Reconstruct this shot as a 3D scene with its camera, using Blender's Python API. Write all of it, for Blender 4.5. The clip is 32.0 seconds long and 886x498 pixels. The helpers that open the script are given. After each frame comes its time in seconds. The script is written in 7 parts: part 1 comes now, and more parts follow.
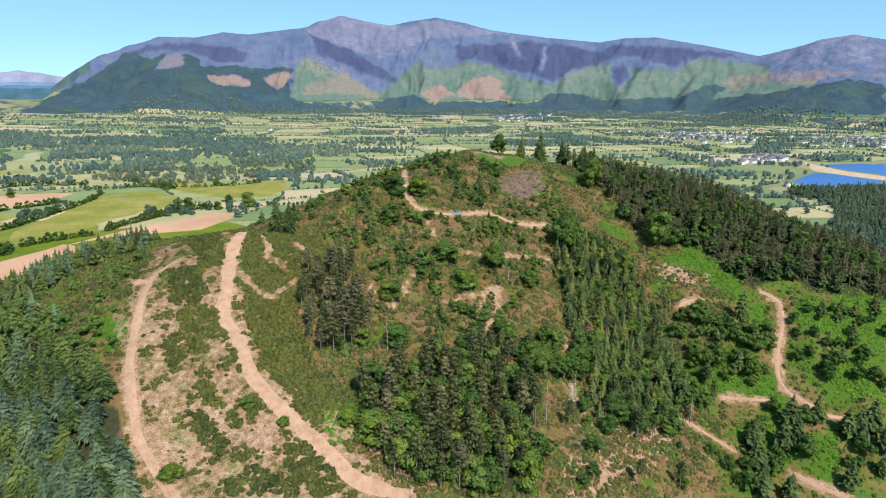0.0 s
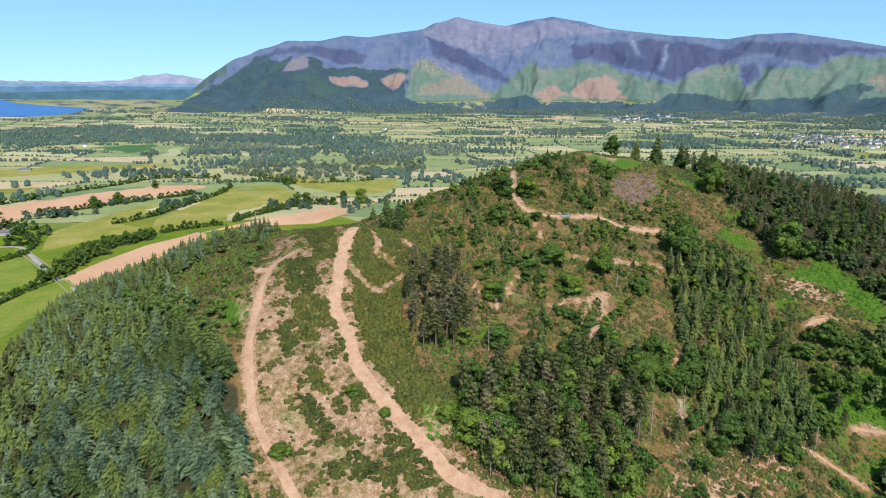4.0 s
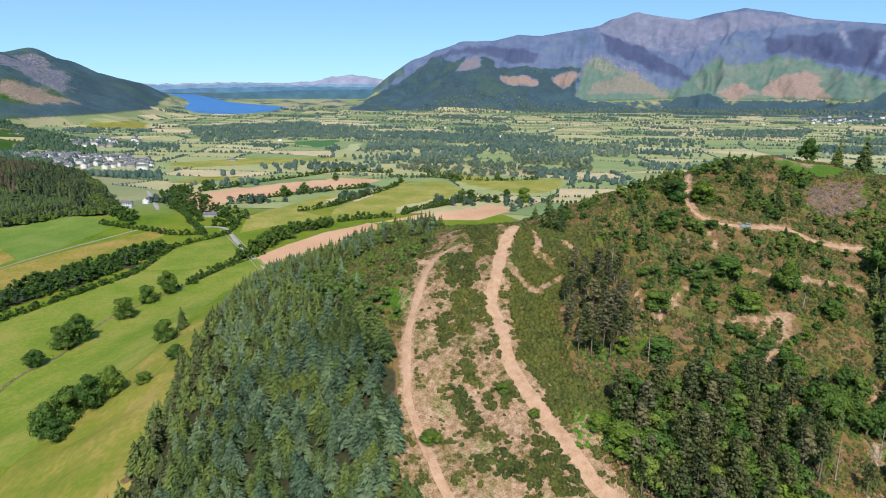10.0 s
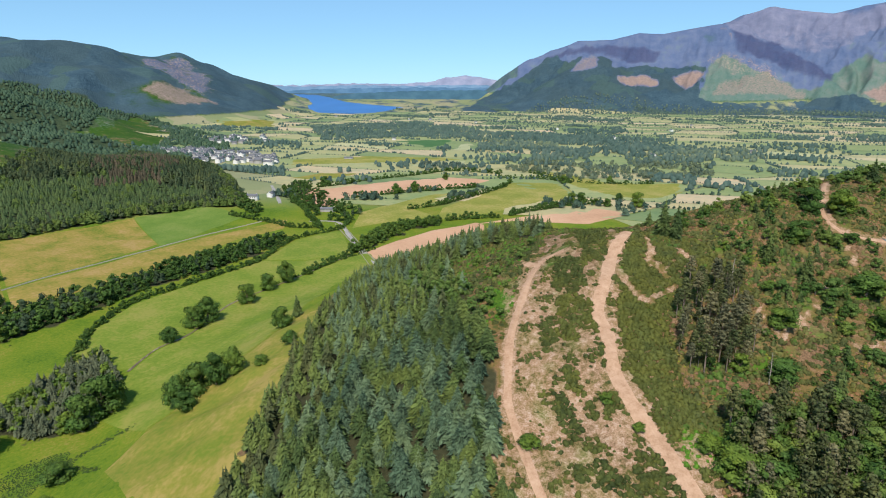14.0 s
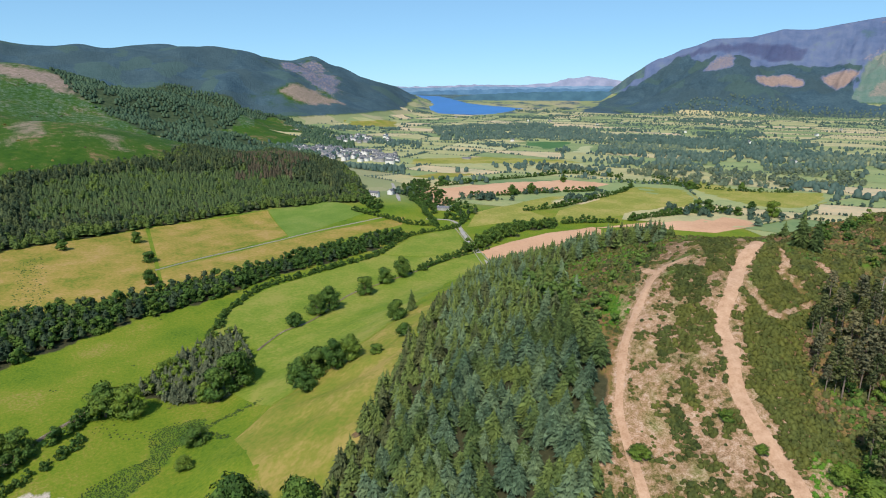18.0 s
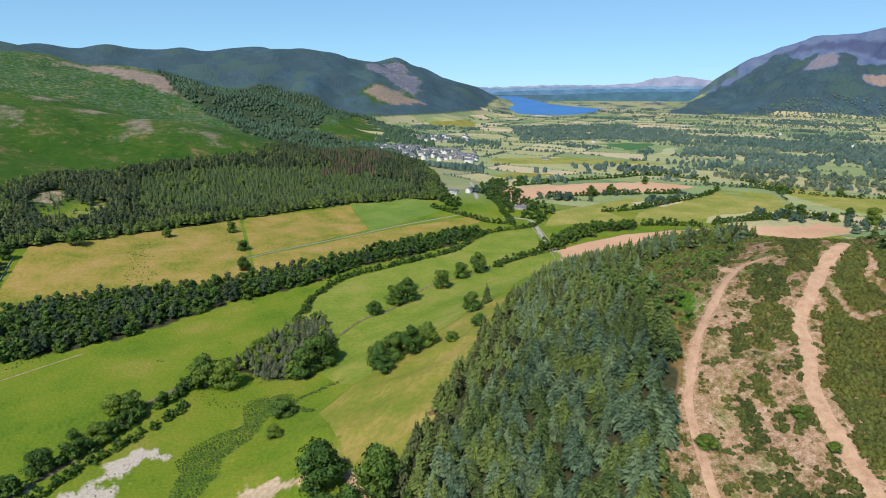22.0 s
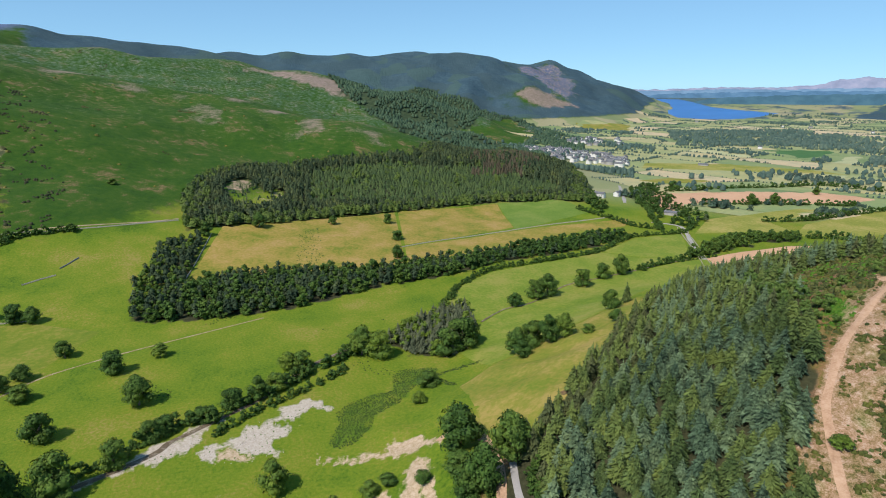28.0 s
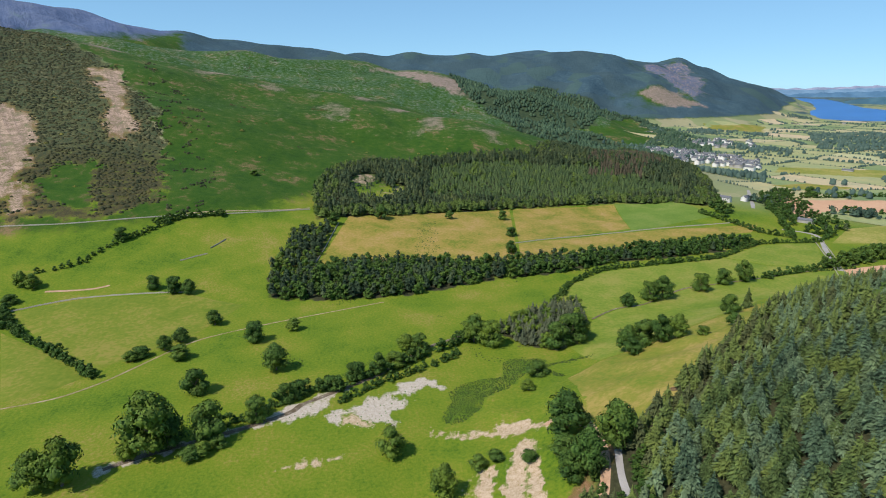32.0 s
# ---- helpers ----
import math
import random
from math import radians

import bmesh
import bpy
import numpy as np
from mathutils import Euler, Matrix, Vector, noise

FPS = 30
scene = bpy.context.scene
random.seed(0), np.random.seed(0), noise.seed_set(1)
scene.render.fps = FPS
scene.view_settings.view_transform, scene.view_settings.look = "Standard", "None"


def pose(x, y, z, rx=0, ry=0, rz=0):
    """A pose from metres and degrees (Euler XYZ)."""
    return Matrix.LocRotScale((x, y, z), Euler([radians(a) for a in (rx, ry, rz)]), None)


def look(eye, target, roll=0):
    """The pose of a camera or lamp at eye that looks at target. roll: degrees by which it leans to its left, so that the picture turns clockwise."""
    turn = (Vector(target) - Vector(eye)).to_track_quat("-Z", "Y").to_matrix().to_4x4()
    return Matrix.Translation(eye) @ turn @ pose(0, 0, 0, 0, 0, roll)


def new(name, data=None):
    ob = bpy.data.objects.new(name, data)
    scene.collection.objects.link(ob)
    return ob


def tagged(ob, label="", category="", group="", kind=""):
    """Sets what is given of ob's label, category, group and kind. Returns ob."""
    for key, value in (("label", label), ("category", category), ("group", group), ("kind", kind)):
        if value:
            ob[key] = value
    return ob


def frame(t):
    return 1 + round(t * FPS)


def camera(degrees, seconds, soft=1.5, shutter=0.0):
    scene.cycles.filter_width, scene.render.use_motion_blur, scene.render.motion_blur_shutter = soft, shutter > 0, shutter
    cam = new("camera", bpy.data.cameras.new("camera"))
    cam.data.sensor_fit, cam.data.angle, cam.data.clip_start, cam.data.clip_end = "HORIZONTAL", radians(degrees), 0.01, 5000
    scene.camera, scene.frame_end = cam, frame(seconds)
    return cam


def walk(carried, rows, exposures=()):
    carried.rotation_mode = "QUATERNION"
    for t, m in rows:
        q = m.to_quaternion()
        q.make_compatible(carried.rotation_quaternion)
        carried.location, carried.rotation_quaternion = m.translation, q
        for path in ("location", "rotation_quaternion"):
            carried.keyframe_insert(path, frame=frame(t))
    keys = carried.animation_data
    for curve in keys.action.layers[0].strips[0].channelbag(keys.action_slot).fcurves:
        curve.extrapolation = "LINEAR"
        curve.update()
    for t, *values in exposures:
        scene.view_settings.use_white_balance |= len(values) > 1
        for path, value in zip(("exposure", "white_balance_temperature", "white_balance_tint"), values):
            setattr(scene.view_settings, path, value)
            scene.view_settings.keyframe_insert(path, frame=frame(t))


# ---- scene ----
# seconds, x, y, z, tilt, lean, turn
PATH = [
    (0.0, -0.00, -0.00, 172.50, 74.905, 0.946, 0.077),
    (1.0, -0.00, -0.00, 172.50, 74.905, 0.901, 2.681),
    (2.0, -0.00, -0.00, 172.50, 74.891, 0.849, 5.258),
    (3.0, -0.00, -0.00, 172.50, 74.854, 0.744, 7.845),
    (3.5, -0.00, -0.00, 172.50, 74.824, 0.737, 9.084),
    (5.5, -0.00, -0.00, 172.50, 74.715, 0.608, 14.269),
    (6.0, -0.00, -0.00, 172.50, 74.697, 0.571, 15.549),
    (7.0, -0.00, -0.00, 172.50, 74.667, 0.502, 18.076),
    (8.0, -0.00, 0.00, 172.50, 74.628, 0.412, 20.672),
    (9.0, -0.00, 0.00, 172.50, 74.582, 0.334, 23.263),
    (10.0, -0.00, 0.00, 172.50, 74.576, 0.260, 25.863),
    (11.0, -0.00, 0.00, 172.50, 74.600, 0.197, 28.471),
    (12.0, -0.00, 0.00, 172.50, 74.598, 0.101, 31.120),
    (13.0, -0.07, -0.03, 172.52, 74.568, 0.065, 33.711),
    (14.0, -0.14, -0.19, 172.61, 74.603, 0.048, 36.187),
    (14.5, -0.18, -0.33, 172.67, 74.607, 0.028, 37.387),
    (16.5, -0.25, -1.03, 172.69, 74.690, -0.068, 42.912),
    (17.0, 0.07, -1.59, 172.65, 74.695, -0.122, 44.314),
    (17.5, 0.53, -2.15, 172.60, 74.707, -0.155, 45.764),
    (18.0, 1.15, -2.89, 172.56, 74.725, -0.181, 47.194),
    (18.5, 1.96, -3.83, 172.53, 74.734, -0.210, 48.449),
    (19.0, 2.91, -4.92, 172.53, 74.738, -0.224, 49.470),
    (19.5, 3.99, -6.12, 172.52, 74.745, -0.233, 50.345),
    (20.0, 5.16, -7.35, 172.48, 74.746, -0.253, 51.165),
    (21.0, 7.78, -9.73, 172.28, 74.762, -0.272, 52.777),
    (21.5, 9.20, -10.86, 172.13, 74.778, -0.283, 53.623),
    (22.0, 10.66, -11.99, 171.97, 74.799, -0.298, 54.561),
    (22.5, 12.15, -13.12, 171.82, 74.811, -0.285, 55.585),
    (23.0, 13.69, -14.27, 171.70, 74.812, -0.234, 56.654),
    (24.0, 16.96, -16.54, 171.60, 74.859, -0.251, 58.910),
    (25.0, 20.44, -18.70, 171.57, 74.935, -0.290, 61.226),
    (25.5, 22.21, -19.71, 171.54, 74.968, -0.359, 62.396),
    (27.5, 29.64, -24.06, 171.76, 75.088, -0.386, 67.098),
    (28.0, 31.64, -24.82, 171.79, 75.125, -0.447, 68.405),
    (29.0, 35.55, -26.46, 171.87, 75.131, -0.450, 71.099),
    (30.0, 39.49, -28.26, 171.94, 75.133, -0.469, 73.819),
    (31.0, 43.49, -30.37, 172.01, 75.112, -0.513, 76.574),
    (32.0, 47.35, -32.86, 172.08, 75.133, -0.533, 79.175),
]
cam = camera(72.2, 32.0, 1.0)
walk(cam, [(t, pose(x, y, z, tilt, 0, turn) @ pose(0, 0, 0, 0, 0, lean)) for t, x, y, z, tilt, lean, turn in PATH],
     [(0.0, 0.20), (6.0, 0.12), (12.0, 0.04), (20.0, -0.02), (32.0, -0.05)])

# ---- daylight ----
SUN_DIRECTION = Vector((0.30, -0.62, 0.86)).normalized()
world = bpy.data.worlds.new("sky")
scene.world = world
world.use_nodes = True
sky = world.node_tree.nodes.new("ShaderNodeTexSky")
sky.sky_type, sky.sun_disc = "NISHITA", False
sky.sun_elevation = math.asin(SUN_DIRECTION.z)
sky.sun_rotation = math.atan2(SUN_DIRECTION.x, SUN_DIRECTION.y)
sky.altitude, sky.air_density, sky.dust_density, sky.ozone_density = 250, 0.6, 0.0, 1.0
back = world.node_tree.nodes["Background"]
back.inputs["Strength"].default_value = 1.03
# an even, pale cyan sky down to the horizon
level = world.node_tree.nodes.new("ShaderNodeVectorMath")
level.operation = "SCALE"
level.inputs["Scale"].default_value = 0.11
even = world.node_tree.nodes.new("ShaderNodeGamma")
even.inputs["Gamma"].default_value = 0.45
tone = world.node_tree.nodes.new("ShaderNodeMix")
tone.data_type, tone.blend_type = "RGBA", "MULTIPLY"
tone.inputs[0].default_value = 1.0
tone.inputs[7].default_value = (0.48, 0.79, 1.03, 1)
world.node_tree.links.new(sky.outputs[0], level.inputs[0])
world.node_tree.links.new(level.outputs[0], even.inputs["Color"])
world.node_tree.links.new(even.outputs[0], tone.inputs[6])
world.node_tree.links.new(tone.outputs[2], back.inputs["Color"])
sun_data = bpy.data.lights.new("sun", "SUN")
sun_data.energy, sun_data.angle, sun_data.color = 5.2, radians(0.53), (1.0, 0.92, 0.84)
sun = new("sun", sun_data)
sun.matrix_world = look(SUN_DIRECTION * 100, (0, 0, 0))
# ---- the lie of the land ----
EYE = 172.5


def ridge(x, y, crest, slope, soft):
    """Height of a long hill over a crest line of (x, y, z) points, falling off at the slope, rounded over soft metres."""
    best = np.full(np.shape(x), -1e9)
    for (ax, ay, az), (bx, by, bz) in zip(crest, crest[1:]):
        dx, dy = bx - ax, by - ay
        k = np.clip(((x - ax) * dx + (y - ay) * dy) / (dx * dx + dy * dy), 0, 1)
        d = np.hypot(x - ax - k * dx, y - ay - k * dy)
        best = np.maximum(best, az + k * (bz - az) - slope * (np.sqrt(d * d + soft * soft) - soft))
    return best


def polar(rows):
    """Crest points from rows of bearing (degrees to the left of north), distance and elevation seen from the knoll's south."""
    return [(-d * math.sin(radians(a)), d * math.cos(radians(a)), EYE + d * math.tan(radians(e))) for a, d, e in rows]


def blend_max(a, b, k):
    h = np.clip(0.5 + 0.5 * (a - b) / k, 0, 1)
    return b + (a - b) * h + k * h * (1 - h)


def ripple(x, y, size, seed):
    """Cheap smooth noise of about +-1 at the given size."""
    r = np.random.RandomState(seed)
    out = np.zeros(np.shape(x))
    for i in range(7):
        a, s, p = r.uniform(0, 6.283), size * r.uniform(0.6, 1.7), r.uniform(0, 6.283, 2)
        u, v = (x * math.cos(a) + y * math.sin(a)) / s, (y * math.cos(a) - x * math.sin(a)) / s
        out += np.sin(6.283 * u + p[0] + 1.3 * np.sin(4.1 * v + p[1]))
    return out / 3.2


def near_line(x, y, line):
    """Distance from points to a polyline."""
    best = np.full(np.shape(x), 1e9)
    for (ax, ay), (bx, by) in zip(line, line[1:]):
        dx, dy = bx - ax, by - ay
        k = np.clip(((x - ax) * dx + (y - ay) * dy) / (dx * dx + dy * dy), 0, 1)
        best = np.minimum(best, np.hypot(x - ax - k * dx, y - ay - k * dy))
    return best


SPUR = [(-92, 252, 106), (-90, 232, 97), (-84, 205, 84), (-74, 178, 71), (-62, 152, 60), (-48, 110, 44), (-30, 40, 24), (-20, -80, 8)]
SHOULDER = [(-92, 252, 106), (-120, 275, 101), (-165, 300, 86), (-230, 345, 55), (-320, 400, 18), (-380, 440, -6)]
KNOLL = [(-88, 250, 106), (-62, 285, 113), (-30, 340, 121), (2, 395, 127), (24, 425, 128), (95, 420, 119), (150, 385, 109), (195, 335, 92), (240, 280, 66), (300, 190, 30)]
FELL_NEAR = polar([(125, 1700, 6.0), (113.6, 1600, 4.3), (101, 1500, 1.6), (90.5, 1400, -0.4), (81, 1260, -2.6), (71, 1150, -5.6), (66, 1080, -8.0)])
FELL_MID = polar([(112, 2300, 4.4), (101.8, 2300, 3.2), (90, 2350, 2.5), (82, 2350, 1.5), (74, 2300, -0.3), (69, 2250, -2.6)])
FELL_FAR = polar([(122, 3000, 8.0), (113.2, 3000, 6.5), (109.8, 3050, 5.9), (103.7, 3150, 4.7), (95, 3300, 3.8), (85.3, 3400, 2.9), (75.7, 3400, 2.9), (70, 3450, 3.1), (66.7, 3500, 3.0), (62.9, 3600, 2.1)])
CRAG = polar([(62.9, 3650, 2.0), (60.5, 3750, 1.9), (58.8, 3800, 2.15), (56.8, 3850, 1.5), (54.7, 3950, 0.7), (52, 4100, -0.3), (50.4, 4250, -0.9)])
WOOD_HILL = polar([(92, 1000, -8.3), (80, 1020, -7.6), (71, 1050, -7.3), (63, 1100, -6.9), (58, 1030, -8.2), (54.5, 900, -10.5)])
MASSIF = polar([(31.2, 4440, -0.6), (29.3, 4440, 1.2), (28.1, 4450, 2.0), (26.2, 4470, 2.75), (24.1, 4480, 3.45), (21.5, 4500, 3.5), (19.2, 4510, 4.0), (17.2, 4520, 3.9), (14.2, 4530, 4.4), (12.5, 4540, 4.6), (11.2, 4540, 4.45)])
SUMMITS = polar([(13.5, 4840, 4.3), (12.2, 4840, 4.7), (10.9, 4840, 5.25), (9.3, 4840, 5.7), (7.2, 4840, 5.3), (5.1, 4840, 5.0), (3.0, 4840, 5.45), (1.0, 4840, 5.75), (-1.4, 4830, 5.35), (-3.9, 4820, 4.75), (-8.5, 4800, 4.2), (-13.3, 4780, 3.8), (-15.5, 4780, 4.15), (-17.9, 4780, 4.2), (-21.5, 4780, 3.6), (-25.9, 4780, 2.7), (-28.5, 4780, 2.0), (-31, 4780, 1.2)])
EAST = polar([(-25, 4780, 2.4), (-28.2, 4780, 3.2), (-30.5, 4780, 3.9), (-32.2, 4780, 4.15), (-34.3, 4780, 3.75), (-38, 4780, 3.4), (-46, 4780, 3.0)])
EAST_LOW = polar([(-24.5, 4250, -0.9), (-27.5, 4250, 0.1), (-30, 4200, 0.75), (-31.5, 4200, 0.95), (-34, 4150, 0.3), (-38, 4100, 0.5), (-48, 4000, 0.4)])
DODD = polar([(29.5, 4250, -1.6), (26.5, 4200, 0.0), (23.8, 4180, 1.45), (22.3, 4200, 2.15), (20.5, 4250, 1.7), (18, 4350, 2.3), (15.5, 4450, 3.0)])
BUTTRESSES = (
    polar([(12.5, 4540, 4.55), (10.6, 4480, 3.75), (8.6, 4400, 2.85), (6.4, 4280, 1.75), (4.6, 4120, 0.3), (3.0, 3960, -1.2)]),
    polar([(14.2, 4530, 4.3), (12.6, 4440, 3.1), (11.4, 4350, 2.1), (10.6, 4230, 0.9), (9.8, 4060, -0.7)]),
    polar([(1.0, 4840, 5.6), (0.4, 4720, 4.2), (-1.2, 4560, 2.7), (-2.6, 4380, 1.4), (-3.6, 4120, -0.5)]),
    polar([(-3.9, 4800, 4.5), (-5.4, 4660, 3.3), (-6.0, 4480, 2.0), (-6.6, 4260, 0.5), (-7.0, 4050, -0.9)]),
    polar([(-9.6, 4780, 3.9), (-9.2, 4640, 2.9), (-8.9, 4450, 1.5), (-8.8, 4260, 0.3)]),
    polar([(-13.2, 4760, 3.7), (-12.0, 4620, 2.7), (-10.9, 4440, 1.4), (-10.4, 4170, -0.6)]),
    polar([(-19.5, 4760, 3.8), (-18.0, 4600, 2.7), (-16.8, 4400, 1.3), (-16.0, 4130, -0.6)]),
    polar([(-23.5, 4760, 3.0), (-22.4, 4600, 2.0), (-21.4, 4400, 0.9), (-21.0, 4130, -0.6)]),
    polar([(6.9, 4840, 5.2), (6.4, 4760, 4.1), (6.0, 4640, 2.9)]),
    polar([(4.0, 4840, 5.1), (3.2, 4740, 3.9), (2.2, 4600, 2.4), (1.6, 4430, 1.1)]),
)


def valley_rise(x, y):
    """The long even rise of the valley floor towards the head of the lake."""
    return 0.0895 * (np.sqrt((np.maximum(np.hypot(x, y) - 3500, 0)) ** 2 + 150.0 ** 2) - 150)


def land(x, y):
    x, y = np.asarray(x, float), np.asarray(y, float)
    r = np.hypot(x, y)
    az = np.degrees(np.arctan2(-x, y))
    z = valley_rise(x, y) + 0.5 * ripple(x, y, 160, 1) * np.clip((r - 250) / 400, 0, 1)
    z = z + 30 * np.clip((-x - 430) / 400, 0, 1) ** 1.3 * np.clip((320 - y) / 300, 0, 1)
    rough = ripple(x, y, 38, 2)
    hill = blend_max(ridge(x, y, SPUR, 0.47, 16), ridge(x, y, SHOULDER, 0.46, 14), 8)
    hill = blend_max(hill, ridge(x, y, KNOLL, 0.50, 22), 10) + 1.1 * rough
    z = blend_max(z, hill, 14)
    big = ripple(x, y, 260, 3)
    for crest, slope, soft, k, amp in ((FELL_NEAR, 0.30, 60, 40, 5), (FELL_MID, 0.34, 80, 60, 10), (FELL_FAR, 0.42, 120, 60, 14), (CRAG, 0.55, 50, 40, 10), (WOOD_HILL, 0.30, 60, 30, 3)):
        z = blend_max(z, ridge(x, y, crest, slope, soft) + amp * big * np.clip(z * 0 + 1, 0, 1), k)
    away = r > 3400
    gully, broken = np.zeros(np.shape(x)), np.zeros(np.shape(x))
    across = az * 82 + 28 * ripple(x, y, 330, 7)
    gully[away] = (0.62 * np.abs(ripple(across, r * 0.42, 330, 5)) + 0.34 * np.abs(ripple(across, r * 0.45, 130, 6)) + 0.15 * np.abs(ripple(across, r * 0.6, 52, 8)))[away]
    broken[away] = (9 * np.abs(ripple(x, y, 120, 11)) + 5 * np.abs(ripple(x, y, 58, 12)))[away]
    for crest in BUTTRESSES:
        top = np.clip(near_line(x, y, [crest[0][:2], crest[1][:2]]) / 200, 0, 1)
        z = blend_max(z, ridge(x, y, crest, 0.95, 18) - (13 * gully + 0.7 * broken) * top, 18)
    for crest, slope, soft, k, amp in ((MASSIF, 0.80, 60, 30, 52), (SUMMITS, 0.80, 80, 30, 62), (EAST, 0.6, 60, 50, 12), (EAST_LOW, 0.45, 60, 50, 8), (DODD, 0.6, 60, 40, 30)):
        h = ridge(x, y, crest, slope, soft)
        lift = np.clip((h - 60) / 120, 0, 1)
        top = np.clip(near_line(x, y, [c[:2] for c in crest]) / 260, 0, 1)
        z = blend_max(z, h - (amp * gully + broken) * lift * top, k * top + 1)
    return z


def ground(x, y):
    return float(land(np.array([x]), np.array([y]))[0])

# ---- materials ----
def material(name, rough=0.9):
    m = bpy.data.materials.new(name)
    m.use_nodes = True
    t = m.node_tree
    p = t.nodes["Principled BSDF"]
    p.inputs["Roughness"].default_value = rough
    p.inputs["Specular IOR Level"].default_value = 0.15
    return m, t, p


def node(t, kind, **values):
    n = t.nodes.new(kind)
    for k, v in values.items():
        if k in n.inputs:
            n.inputs[k].default_value = v
    return n


def noise_of(t, scale, detail=4, coords=None):
    n = node(t, "ShaderNodeTexNoise", Scale=scale, Detail=detail, Roughness=0.62)
    if coords:
        t.links.new(coords, n.inputs["Vector"])
    return n.outputs["Fac"]


def ramp_of(t, source, stops):
    n = t.nodes.new("ShaderNodeValToRGB")
    el = n.color_ramp.elements
    while len(el) < len(stops):
        el.new(0.5)
    for e, (p, c) in zip(el, stops):
        e.position, e.color = p, (*c, 1)
    t.links.new(source, n.inputs["Fac"])
    return n.outputs["Color"]


def mix_of(t, fac, a, b, kind="MIX"):
    n = t.nodes.new("ShaderNodeMix")
    n.data_type, n.blend_type = "RGBA", kind
    for value, slot in ((fac, n.inputs[0]), (a, n.inputs[6]), (b, n.inputs[7])):
        if isinstance(value, (int, float)):
            slot.default_value = value
        elif isinstance(value, tuple):
            slot.default_value = (*value, 1)
        else:
            t.links.new(value, slot)
    return n.outputs[2]


def math_of(t, op, a, b=0.0, clamp=False):
    n = t.nodes.new("ShaderNodeMath")
    n.operation, n.use_clamp = op, clamp
    for value, slot in zip((a, b), n.inputs):
        if isinstance(value, (int, float)):
            slot.default_value = value
        else:
            t.links.new(value, slot)
    return n.outputs[0]


def bump_of(t, p, height, strength, distance):
    n = node(t, "ShaderNodeBump", Strength=strength, Distance=distance)
    t.links.new(height, n.inputs["Height"])
    t.links.new(n.outputs[0], p.inputs["Normal"])


def place_of(t):
    return t.nodes.new("ShaderNodeNewGeometry").outputs["Position"]


def simple(name, stops, scale=0.5, fine=6.0, rough=0.9, bump=0.0, bump_size=0.3):
    """A surface with two scales of variation between the colour stops."""
    m, t, p = material(name, rough)
    pos = place_of(t)
    a, b = noise_of(t, scale, 4, pos), noise_of(t, fine, 3, pos)
    f = math_of(t, "ADD", math_of(t, "MULTIPLY", a, 0.6), math_of(t, "MULTIPLY", b, 0.4))
    t.links.new(ramp_of(t, f, stops), p.inputs["Base Color"])
    if bump:
        bump_of(t, p, b, bump, bump_size)
    return m


def foliage(name, dark, light, scale=0.35, island=0.5, hue=0.3):
    """Leaves or needles: a shade and a hue for each tree or clump, broken up by finer noise."""
    m, t, p = material(name, 0.75)
    pos = place_of(t)
    g = t.nodes.new("ShaderNodeNewGeometry")
    o = t.nodes.new("ShaderNodeObjectInfo")
    n = noise_of(t, scale, 3, pos)
    f = math_of(t, "ADD", math_of(t, "MULTIPLY", n, 0.75), math_of(t, "MULTIPLY", g.outputs["Random Per Island"], island * 0.5))
    crowd = noise_of(t, min(scale * 0.6, 0.2), 2, pos)
    f = math_of(t, "ADD", f, math_of(t, "ADD", math_of(t, "MULTIPLY", o.outputs["Random"], 0.26), math_of(t, "MULTIPLY", math_of(t, "SUBTRACT", crowd, 0.5), 0.55)))
    col = ramp_of(t, f, [(0.3, dark), (0.95, light)])
    stand = math_of(t, "ADD", math_of(t, "MULTIPLY", noise_of(t, min(scale, 0.11), 2, pos), 0.7), math_of(t, "MULTIPLY", o.outputs["Random"], 0.3))
    tint = ramp_of(t, stand, [(0.36, (0.74, 0.90, 0.98)), (0.5, (1.0, 1.0, 1.0)), (0.66, (1.36, 1.14, 0.75))])
    col = mix_of(t, hue, col, mix_of(t, 1.0, col, tint, "MULTIPLY"))
    t.links.new(col, p.inputs["Base Color"])
    p.inputs["Specular IOR Level"].default_value = 0.2
    return m


